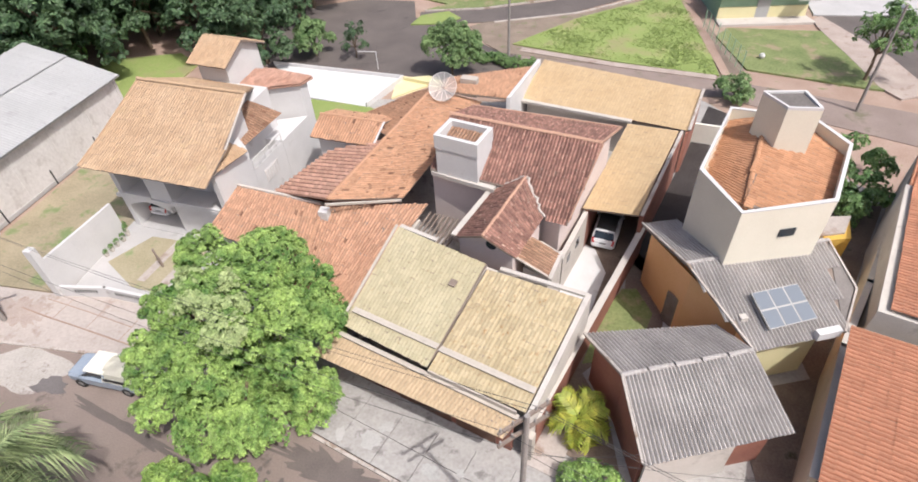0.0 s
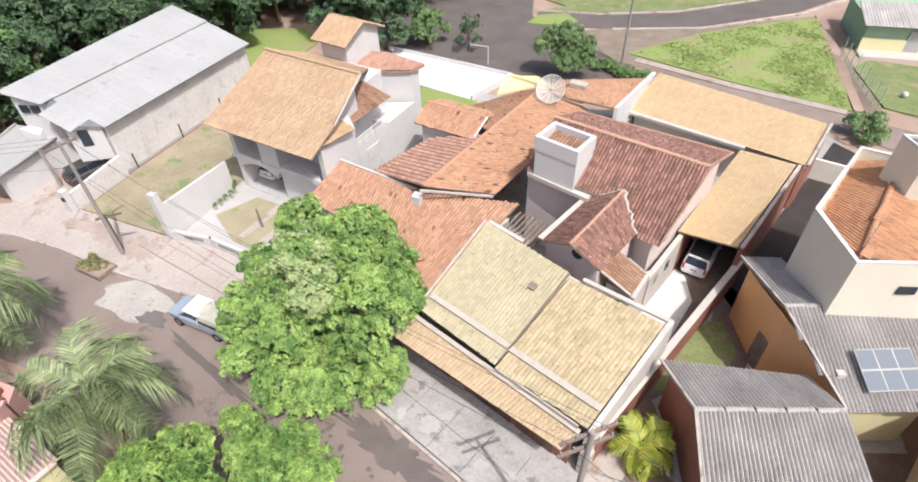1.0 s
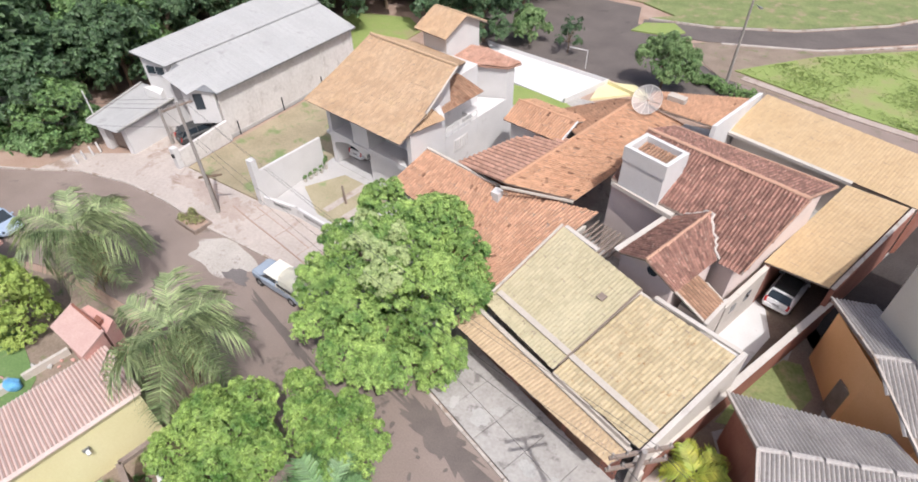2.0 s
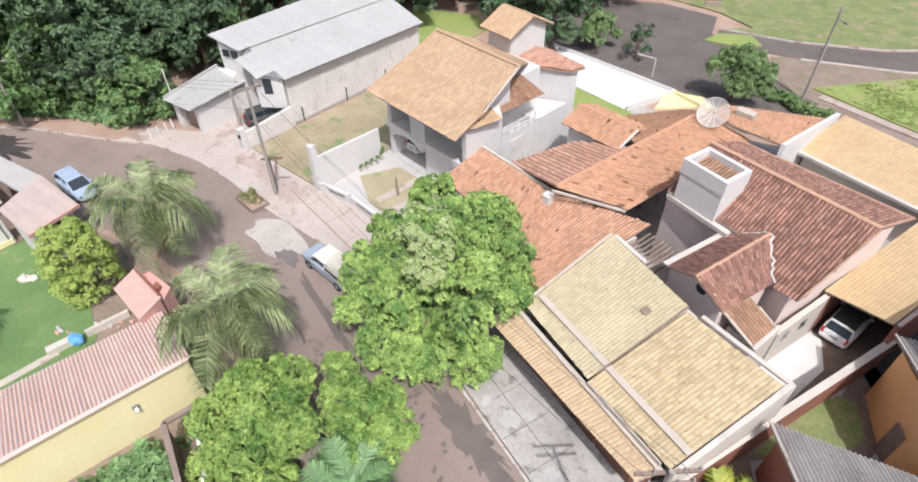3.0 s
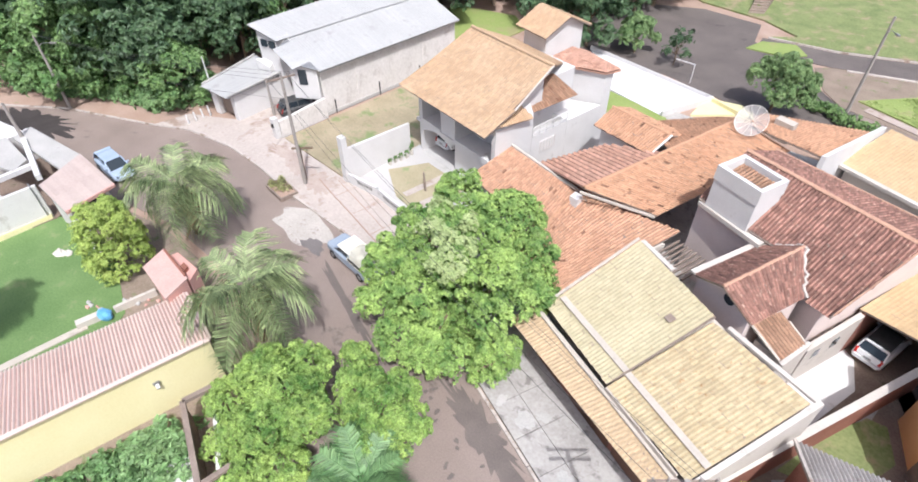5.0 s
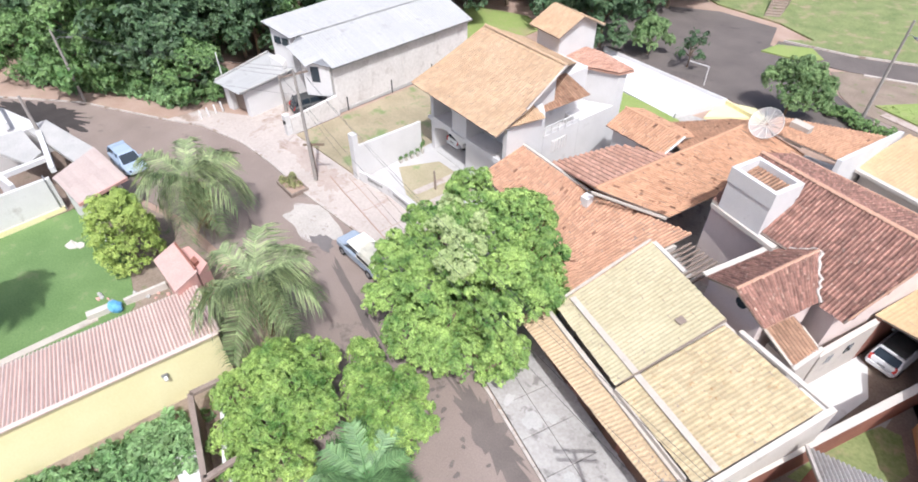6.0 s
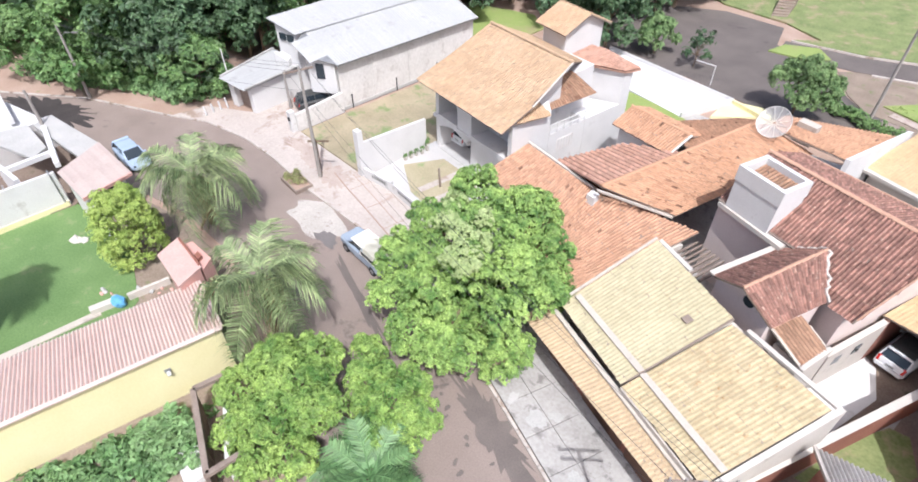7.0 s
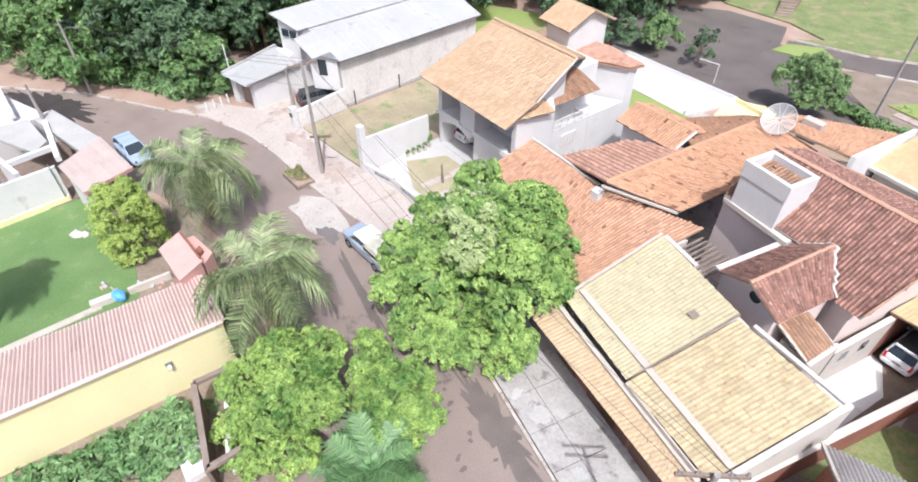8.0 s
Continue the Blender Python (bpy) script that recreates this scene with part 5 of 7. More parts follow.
# ---- houses at the right edge ----
def house_right():
    h = thing("house", (18, 13, 0), "house with bright red-orange tiled roofs behind a rendered wall", "house")
    roof(h, [(17.2, 16.9, 4.6), (13.0, 9.9, 3.2), (24.0, 4.0, 3.5), (28.0, 10.5, 4.9)], "tile_red", 80, pieces=300, tl=0.45)
    roof(h, [(12.4, 9.2, 3.2), (12.7, 9.7, 3.3), (24.0, 3.6, 3.3), (23.0, 2.0, 2.6), (11.8, 7.8, 2.6)], "tile_red", 81)
    ridge(h, (12.8, 9.7, 3.35), (24.0, 3.7, 3.35), "tile_red")
    part("wall", bm_prism([(13.2, 9.6), (24, 4.2), (27.5, 10.3), (17.4, 16.3)], 0, [3.0, 3.0, 4.3, 4.3]), "cream", h)
    roof(h, [(25.0, 26.4, 5.6), (19.5, 17.8, 4.6), (24.4, 14.4, 5.0), (30.8, 23.2, 6.0)], "tile_red", 82, tl=0.45)
    part("wall", bm_prism([(19.0, 17.9), (24, 14.9), (30, 23.4), (24.6, 26.4)], 0, [4.4, 4.4, 5.4, 5.4]), "cream", h)
    roof(h, [(25.0, 26.6, 5.0), (32.0, 22.5, 5.0), (36.0, 28.0, 6.0), (28.5, 31.5, 6.0)], "tile_red", 83)
    part("wall", bm_prism([(25.2, 27.0), (32, 23.0), (35.5, 28), (28.5, 31)], 0, [4.8, 4.8, 5.8, 5.8]), "cream", h)
    return h


house_right()


def ochre_shed():
    s = thing("shed", (21.5, 25.6, 0), "small ochre painted shed with a dusty pink flat roof", "shed")
    q = [(20.5, 25.0), (22.1, 25.1), (22.9, 26.9), (21.2, 26.9)]
    part("wall", bm_prism(q, 0, 2.45), "ochre", s)
    part("roof_slab", bm_prism([(20.4, 25.3), (21.9, 25.5), (23.0, 27.0), (21.1, 27.0)], 2.46, 2.58), "paving_pink", s)


ochre_shed()
wall_line("boundary_wall", [(13.3, 10.6), (17.6, 17.0), (21.0, 21.2), (28.3, 30.6)], 2.9, 0.25, "sandy", "sandy rendered boundary wall between two plots", coping="cream")
wall_line("boundary_wall", [(2.4, 13.8), (10.2, 26.7)], 2.2, 0.3, "maroon", "narrow maroon and cream wall beside a driveway", coping="cream")
wall_line("boundary_wall", [(-26.9, 24.5), (-25.5, 30.2)], [2.9, 2.7], 0.2, "white", "smooth white boundary wall of a front yard")
wall_line("front_wall", [(-26.5, 24.2), (-23.6, 24.0), (-19.6, 22.9), (-18.2, 23.2)], 0.95, 0.2, "white", "low white front wall with slotted panels")
tagged(part("gate_pillar", bm_prism([(-27.25, 24.15), (-26.75, 24.05), (-26.65, 24.5), (-27.15, 24.6)], 0, 4.0), "white", None), "tall plain white gate pillar at the pavement", "pillar")


# ---- left: yellow building with a pink ribbed roof ----
def house_pink():
    h = thing("house", (-22, 4, 0), "long yellow building with a pink ribbed sheet roof", "house")
    kw = dict(wave=True, tw=0.185, tl=2.2, amp=0.08, step=0.008, deck="metal", channel_tone="sheet_pink_grime")
    a = local(-20.09, 7.22, 250.4)
    D = 5.16
    part("wall", bm_prism(flat2(a, [(0, 0), (17, 0), (17, 0.2 - D), (0, 0.2 - D)]), 0, [3.5, 3.5, 2.25, 2.25]), "yellow", h)
    roof(h, [a(17, -D, 2.3), a(-0.05, -D, 2.3), a(-0.05, 0.1, 3.6), a(17, 0.1, 3.6)], "sheet_pink", 90, **kw)
    strip(h, a(-0.05, 0.12, 3.58), a(17, 0.12, 3.58), 0.24, 0.07, "sheet_pink", "ridge_cap", 0.04)
    strip(h, a(-0.1, 0.1, 3.6), a(-0.1, -D, 2.3), 0.12, 0.12, "sheet_pink", "verge")
    strip(h, a(-0.1, -D - 0.06, 2.2), a(17, -D - 0.06, 2.2), 0.14, 0.10, "cream", "gutter")
    return h


house_pink()


# ---- plants ----
def crown_mesh(name, clumps, per, size, seed, loose=0.3):
    """Sprays of drooping leaves over the knobbly shells of clumps; each leaf a small folded blade."""
    rng = np.random.default_rng(seed)
    P = []
    for (cx, cy, cz, r) in clumps:
        k = max(6, int(per * r * r / 6))
        d = rng.normal(size=(k, 3))
        d /= np.linalg.norm(d, axis=1, keepdims=True)
        d[:, 2] = np.where(d[:, 2] < -0.4, -d[:, 2], d[:, 2])
        ph = rng.uniform(0, 6.28, 6)
        w = d * r
        knob = np.sin(4.3 * w[:, 0] + ph[0]) * np.sin(4.1 * w[:, 1] + ph[1]) + 0.7 * np.sin(7.7 * w[:, 0] + ph[2]) * np.sin(8.1 * w[:, 1] + ph[3]) * np.cos(7.3 * w[:, 2] + ph[4])
        rad = (r * (1 - 0.30 * rng.random(k) ** 2) + min(0.17, 0.14 * r) * knob)[:, None]
        c = np.array([cx, cy, cz]) + d * rad * np.array([1, 1, 0.85])
        nrm = d + rng.normal(0, loose, (k, 3)) + np.array([0, 0, 0.35])
        nrm /= np.linalg.norm(nrm, axis=1, keepdims=True)
        t = np.cross(nrm, rng.normal(size=(k, 3)))
        t /= np.linalg.norm(t, axis=1, keepdims=True)
        b = np.cross(nrm, t)
        s0 = size * rng.uniform(0.8, 1.6, (k, 1))
        for j in range(6):
            a = 2 * math.pi * j / 6 + rng.uniform(-0.4, 0.4, (k, 1))
            u, v = t * np.cos(a) + b * np.sin(a), b * np.cos(a) - t * np.sin(a)
            s = s0 * rng.uniform(0.7, 1.2, (k, 1))
            drop = rng.uniform(0.05, 0.55, (k, 1))
            P.append(np.stack([c, c + u * s * 0.55 + v * s * 0.29 + nrm * s * 0.05, c + u * s - nrm * s * drop, c + u * s * 0.55 - v * s * 0.29 + nrm * s * 0.05], 1))
    P = np.concatenate(P)
    F = np.arange(len(P) * 4).reshape(-1, 4)
    me = bpy.data.meshes.new(name)
    me.from_pydata(P.reshape(-1, 3).tolist(), [], F.tolist())
    return me


def dome(rng, R, H, z0, n, rmin, rmax):
    """Clumps over a dome of radius R and height H."""
    out = []
    for _ in range(n):
        a, w = rng.uniform(0, 2 * math.pi), rng.random() ** 0.5
        rr = rng.uniform(rmin, rmax)
        x, y = R * w * math.cos(a), R * w * math.sin(a)
        z = z0 + H * math.sqrt(max(0.05, 1 - w * w)) - rr * 0.6
        out.append((x, y, z + rng.uniform(-0.3, 0.2), rr))
    return out


def clustered(lobes, seed, rmin=0.42, rmax=0.72, dens=2.6, core=0.8):
    """Break each broad lobe into knobs over its open side, round a thinner core."""
    rng = np.random.default_rng(seed)
    out = []
    for i, (cx, cy, cz, r) in enumerate(lobes):
        out.append((cx, cy, cz, r * core))
        for _ in range(int(dens * 12 * r * r / (2 * rmax) ** 2)):
            d = rng.normal(size=3)
            d /= np.linalg.norm(d)
            if d[2] < -0.35:
                continue
            k = rng.uniform(rmin, rmax)
            p = np.array([cx, cy, cz]) + d * (r - 0.3 * k) * np.array([1, 1, 0.9])
            if any(j != i and np.linalg.norm(p - np.array(q[:3])) < q[3] * 0.86 for j, q in enumerate(lobes)):
                continue
            out.append((p[0], p[1], p[2], k))
    return out


def tree(name, at, clumps, per, size, leaf, seed, label, trunk=0.2, trunk_h=2.0, group="", category="tree"):
    t = thing(name, (0, 0, 0), label, category, group)
    rng = random.Random(seed)
    bm = bm_tube([(0, 0, -0.1), (0.06, 0.02, trunk_h * 0.5), (0.0, 0.08, trunk_h)], trunk, trunk * 0.7)
    for c in clumps[::max(1, len(clumps) // 9)]:
        m_ = Vector((c[0] * 0.5, c[1] * 0.5, trunk_h + (c[2] - trunk_h) * 0.6))
        bm_tube([(0, 0.05, trunk_h * 0.85), m_, (c[0], c[1], c[2])], trunk * 0.5, trunk * 0.12, 6, bm)
    part("trunk", bm, "bark", t)
    me = crown_mesh("crown", clumps, per, size, seed)
    me.materials.append(M[leaf])
    ob = new("crown", me)
    ob.parent = t
    t.location = at
    return t


# the big tree: broad lobes round one trunk, with pale new growth on top
LOBES = [(-2.4, 4.0, 5.3, 1.7), (0.7, 4.0, 4.6, 2.15), (2.5, 3.0, 4.0, 1.7), (3.7, 0.4, 3.8, 1.45), (3.0, -2.1, 3.9, 1.35), (-1.4, 1.1, 5.5, 1.45), (0.6, -1.5, 5.5, 1.3),
         (-3.6, -1.2, 3.6, 1.8), (-3.9, 1.2, 4.3, 1.35), (-0.6, -3.0, 4.4, 1.5), (-2.9, -3.3, 2.8, 1.4), (-0.6, -4.0, 2.2, 1.65), (1.7, -3.5, 2.0, 1.75), (3.5, -2.2, 2.0, 1.45),
         (2.0, 0.2, 5.1, 1.35), (-3.4, 2.8, 3.6, 1.4), (3.4, 2.0, 2.6, 1.6), (-2.0, -1.2, 4.6, 1.35), (0.3, 2.2, 5.0, 1.5), (0.6, 0.0, 2.8, 1.9), (0.9, -2.6, 3.0, 1.35), (1.0, -4.3, 2.4, 1.3)]


def cleft(clumps, p, q, width, depth):
    """Sink the clumps along a line, as where two limbs part."""
    p, q = Vector(p), Vector(q)
    out = []
    for x, y, z, r in clumps:
        w = min(1.0, max(0.0, (Vector((x, y)) - p).dot(q - p) / (q - p).length_squared))
        d = (Vector((x, y)) - p.lerp(q, w)).length
        out.append((x, y, z - depth * max(0.0, 1 - (d / width) ** 2), r))
    return out


big_tree = tree("street_tree", (-12.1, 17.7, 0), cleft(clustered([(x * 1.03, y * 1.03, z * 1.02, r * 0.92) for x, y, z, r in LOBES], 51, 0.22, 0.52, 2.2, 0.88), (-0.2, -2.0), (3.6, -3.4), 0.75, 1.5), 1300, 0.12, "leaf_main", 5, "large rounded street tree with dense bright green leaves", 0.3, 2.2)
pale = crown_mesh("new_growth", [c for c in clustered([(-1.4, 1.1, 5.55, 1.5), (0.6, -1.5, 5.55, 1.35), (-2.6, 2.4, 4.9, 1.2), (-0.4, -0.2, 5.5, 1.2)], 55, 0.36, 0.6, 1.5) if c[3] < 0.7 and c[2] > 5.5], 700, 0.15, 61)
pale.materials.append(M["leaf_pale"])
ob = new("new_growth", pale)
ob.parent = big_tree
ob["label"] = "pale cream-green new growth"
near_a = [(-1.11, 0.43, 2.43, 1.74), (-0.9, -0.98, 2.45, 1.35), (0.72, 0.17, 2.5, 1.22), (-1.49, 2.07, 2.4, 1.3), (-2.86, 1.04, 2.42, 1.26), (-3.62, -0.89, 1.6, 1.04), (-2.37, -2.29, 1.29, 1.02), (-0.67, -2.87, 1.12, 1.15), (0.91, -1.73, 1.12, 1.13)]
near_b = [(-0.09, 0.69, 2.08, 1.58), (-1.72, 0.91, 2.28, 1.02), (-3.14, 2.01, 2.07, 0.84), (0.98, 0.86, 1.88, 1.0), (-0.06, -0.57, 2.03, 1.09), (1.19, -0.05, 1.6, 0.94)]
tree("street_tree", (-14.2, 7.0, 0), clustered(near_a, 52, 0.24, 0.52, 2.1, 0.92), 1300, 0.115, "leaf_near", 6, "round street tree with lime green leaves", 0.14, 1.6, "street trees")
tree("street_tree", (-10.9, 9.0, 0), clustered([(x, y, z, r * 1.13) for x, y, z, r in near_b], 53, 0.24, 0.52, 2.1, 0.92), 1300, 0.115, "leaf_near", 7, "round street tree with lime green leaves beside another", 0.14, 1.6, "street trees")
tree("shrub", (4.6, 11.8, 0), [(0, 0, 0.7, 0.8), (0.8, -0.2, 0.6, 0.7), (-0.8, 0.1, 0.6, 0.6)], 900, 0.16, "leaf_main", 8, "round bright green shrub on the pavement", 0.05, 0.5, category="shrub")
rg = np.random.default_rng(9)
cy = []
for i in range(150):
    z = rg.uniform(0.5, 5.3)
    w = 2.0 * math.sqrt(max(0.02, 1 - ((z - 1.9) / 3.6) ** 2)) if z > 1.9 else 2.0 - 0.12 * (1.9 - z)
    a = rg.uniform(0, 6.28)
    cy.append((w * math.cos(a) * 0.86, w * math.sin(a) * 0.86, z, rg.uniform(0.28, 0.46)))
cy += [(0, 0, 1.5, 1.5), (0, 0, 3.0, 1.35), (0, 0, 4.3, 0.8)]
tree("cypress", (-32.5, 9.2, 0), cy, 1700, 0.085, "leaf_cypress", 9, "bushy yellow-green conifer on the lawn", 0.12, 1.0)

# woods beside and behind the warehouse
woods = []
for v in range(4):
    rg = np.random.default_rng(20 + v)
    R, H, z0 = ((3.4, 4.0, 3.6), (3.0, 3.4, 2.8), (3.6, 4.6, 4.2), (2.2, 1.6, 0.5))[v]
    cl = dome(rg, R, H, z0, 34, 0.5, 1.25) + [(0, 0, z0 + 0.6, R * 0.55)]
    for i in range(10):
        a = rg.uniform(0, 6.28)
        cl.append((R * 0.85 * math.cos(a), R * 0.85 * math.sin(a), z0 * rg.uniform(0.5, 1.0), 1.0))
    leaf, lab = (("leaf_dark", "dark green woodland tree among others"), ("leaf_far", "fresh green woodland tree at the wood's edge"), ("leaf_dark", "tall dark green woodland tree"), ("leaf_hedge", "low green thicket at the wood's edge"))[v]
    at = ((-52.5, 25.5), (-58.5, 22.0), (-50.5, 34.5), (-49.6, 25.6))[v]
    woods.append(tree("woodland_tree" if v < 3 else "thicket", (*at, 0), cl, 150, (0.30, 0.28, 0.31, 0.26)[v], leaf, 30 + v, lab, 0.2, z0, "woodland", "tree" if v < 3 else "shrub"))
rr = random.Random(4)


def in_woods(x, y):
    near_road = x < -49.5 and y > 0.45 * (x + 47) + 26.0 and x < -46.0 - (y - 26) * 0.02
    behind = x < -33 and y > 58 + (x + 33) * 0.75
    back = -34 <= x < -20 and y > 57.5 - (x + 34) * 0.1 and y < 88
    return (near_road or behind or back) and not (-45.5 < x < -28 and 25 < y < 47) and not (-40 < x < -31 and 50 < y < 60)


for gx in np.arange(-104, -20, 5.2):
    for gy in np.arange(6, 100, 5.2):
        x, y = gx + rr.uniform(-1.9, 1.9), gy + rr.uniform(-1.9, 1.9)
        if in_woods(x, y) and math.hypot(x, y) < 104:
            s_ = rr.uniform(0.8, 1.55)
            copy_thing(woods[rr.choice((0, 0, 1, 2, 2))], pose(x, y, 0, 0, 0, rr.uniform(0, 360)) @ Matrix.Scale(s_, 4))
for i in range(16):
    w = i / 15
    x, y = -66 + 17.5 * w, 18.2 + 6.6 * w
    copy_thing(woods[3 if i % 3 else 1], pose(x + rr.uniform(-0.5, 0.5), y + rr.uniform(0, 1.2), 0, 0, 0, rr.uniform(0, 360)) @ Matrix.Scale(rr.uniform(0.55, 1.1), 4))

# trees beyond the back street
rg = np.random.default_rng(40)
t1 = tree("round_tree", (-17.2, 59.0, 0), dome(rg, 1.9, 2.6, 1.5, 26, 0.5, 0.8) + [(0, 0, 2.4, 1.3)], 500, 0.2, "leaf_back", 41, "small round green tree beside the back street", 0.12, 1.5, "back street trees")
tree("round_tree", (-2.3, 53.4, 0), clustered([(0.1, 0, 3.5, 1.7), (1.5, 0.2, 3.1, 1.5), (-1.4, 0, 2.9, 1.4), (0.5, -0.3, 4.4, 1.3), (0.3, -1.0, 2.3, 1.4), (1.9, -0.4, 2.0, 1.2), (-0.9, 0.6, 3.8, 1.2)], 54, 0.3, 0.55, 2.2, 0.92), 1000, 0.125, "leaf_back", 48, "full round green tree at a bend of the back street", 0.14, 1.6, "back street trees")
thin = [(rg.uniform(-1.3, 1.3), rg.uniform(-1.3, 1.3), rg.uniform(1.2, 3.2), 0.55) for _ in range(14)]
tree("sapling", (-12.7, 58.2, 0), thin, 160, 0.22, "leaf_dark", 42, "thin sparse sapling beside the back street", 0.07, 1.4)
tree("right_tree", (36.0, 49.0, 0), [(rg.uniform(-1.5, 3.0), rg.uniform(-2, 2), rg.uniform(3.2, 6.0), 0.9) for _ in range(26)], 130, 0.24, "leaf_far", 43, "open-crowned tree on a grass field", 0.16, 3.0)
tree("bush", (23.3, 46.3, 0), [(rg.uniform(-1.6, 1.6), rg.uniform(-1.2, 1.2), rg.uniform(0.6, 1.8), 0.7) for _ in range(14)], 340, 0.2, "leaf_back", 44, "dull green shaggy bush against a wall", 0.08, 0.8, category="shrub")
tree("bush", (1.4, 56.0, 0), [(q, -0.5 * q + rg.uniform(-0.6, 0.6), rg.uniform(0.2, 0.75), 0.6) for q in np.linspace(-1.6, 4.6, 24)], 320, 0.2, "leaf_far", 45, "low green bush beside a lamp post", 0.05, 0.4, category="shrub")
tree("bush", (26.0, 31.4, 0), [(rg.uniform(-2.0, 2.0) + 0.35 * q, q + rg.uniform(-0.5, 0.5), rg.uniform(0.8, 3.2), rg.uniform(0.5, 0.9)) for q in rg.uniform(-3.6, 3.8, 30)], 300, 0.24, "leaf_far", 46, "leafy green bush between two houses", 0.08, 1.0, category="shrub")
tree("hedge", (-19.9, 0.3, 0), [((q - 0.5) * 2.8 + rg.uniform(-1.5, 1.5), (q - 0.5) * 8.0 + rg.uniform(-0.8, 0.8), rg.uniform(0.1, 0.5), rg.uniform(0.4, 0.7)) for q in rg.random(88)], 300, 0.27, "leaf_hedge", 47, "broad-leaved green hedge along a yellow wall", 0.05, 0.5, category="hedge")


def frond_mesh(length, droop, pairs, leaf, width, seed, leaflet_droop=0.55):
    """A feathered palm leaf along +x from the origin, with its leaflets."""
    rng = np.random.default_rng(seed)
    vs, fs = [], []

    def at(t):
        return np.array([length * (t - 0.22 * t ** 3), 0, length * (0.42 * t - droop * t ** 2.2)])
    ts = np.linspace(0, 1, 10)
    for t in ts:
        p = at(t)
        r = 0.035 * (1 - t) + 0.006
        vs += [p + [0, r, 0], p + [0, -r, 0], p + [0, 0, r]]
    for i in range(9):
        a = i * 3
        fs += [(a, a + 3, a + 5, a + 2), (a + 2, a + 5, a + 4, a + 1)]
    for t in np.linspace(0.12, 1.0, pairs):
        p = at(t)
        ln = leaf * (0.55 + 0.9 * math.sin(math.pi * min(1, t * 0.85 + 0.12))) * rng.uniform(0.8, 1.15)
        for side in (-1, 1):
            fwd = rng.uniform(0.4, 0.65)
            d = np.array([fwd, side * rng.uniform(0.8, 1.0), rng.uniform(-0.3, 0.15)])
            d /= np.linalg.norm(d)
            q1 = p + d * ln * 0.5
            q2 = p + d * ln + np.array([rng.uniform(-0.1, 0.2) * ln, 0, -leaflet_droop * ln * rng.uniform(0.5, 1.4)])
            w = np.array([width, 0, 0])
            k = len(vs)
            vs += [p - w * 0.5, p + w * 0.5, q1 + w * 0.6, q1 - w * 0.6, q2]
            fs += [(k, k + 1, k + 2, k + 3), (k + 3, k + 2, k + 4)]
    me = bpy.data.meshes.new("frond")
    me.from_pydata([tuple(v) for v in vs], [], fs)
    return me


def palm(name, at, height, length, n, leaf, label, seed, lean=(0.3, 0.0), trunk=0.16, droops=(0.45, 0.75, 1.1), dead=0, pairs=56, leaf_share=0.26, width=0.046, hang=0.85):
    t = thing(name, (0, 0, 0), label, "palm")
    rng = random.Random(seed)
    part("trunk", bm_tube([(0, 0, -0.1), (lean[0] * 0.3, lean[1] * 0.3, height * 0.4), (lean[0], lean[1], height)], trunk * 1.25, trunk * 0.8, 10), "bark", t)
    kinds = [frond_mesh(length, d, pairs, length * leaf_share, width, seed + i, hang) for i, d in enumerate(droops)]
    for me in kinds:
        me.materials.append(M[leaf])
    for i in range(n):
        w = i / n
        ob = new("frond", kinds[min(len(kinds) - 1, int(w * len(kinds)))])
        ob.parent = t
        pitch = 38 * (1 - w) - 22 * w
        ob.matrix_basis = pose(lean[0], lean[1], height, 0, 0, i * 137.5 + rng.uniform(-12, 12)) @ pose(0, 0, 0, rng.uniform(-15, 15), -pitch, 0) @ Matrix.Scale(rng.uniform(0.85, 1.1), 4)
    if dead:
        old = frond_mesh(length * 0.6, 1.9, 40, length * 0.16, 0.04, seed + 9, 1.0)
        old.materials.append(M["leaf_dead"])
        for i in range(dead):
            ob = new("dead_frond", old)
            ob.parent = t
            ob["label"] = "dry brown hanging frond"
            ob.matrix_basis = pose(lean[0], lean[1], height - 0.15, 0, 0, i * 100 + rng.uniform(-20, 20)) @ pose(0, 0, 0, 0, 40, 0)
    t.location = at
    return t


palm("palm", (-31.6, 14.0, 0), 4.6, 4.1, 14, "leaf_palm", "tall feathery green palm on the pavement", 3, (0.7, -0.3), dead=5)
palm("palm", (-20.6, 10.2, 0), 4.8, 3.9, 14, "leaf_palm", "broad feathery green palm beside a yellow wall", 4, (0.6, -0.1), dead=3)
palm("palm", (-9.8, 6.5, 0), 1.7, 2.9, 26, "leaf_palm_young", "young feathery palm under street trees", 5, (0.1, 0.0), pairs=56, leaf_share=0.24, width=0.045, hang=0.6)
palm("palm", (4.6, 14.4, 0), 1.1, 1.75, 11, "leaf_yellow", "small yellow-green palm in a narrow yard", 6, (0.0, 0.0), 0.1, (0.5, 0.8, 1.1), 0, 26, 0.30, 0.085, 0.4)
palm("palm", (-33.2, 0.6, 0), 5.5, 2.6, 16, "leaf_palm", "slender palm beyond the lawn", 7, (0.0, 0.0))


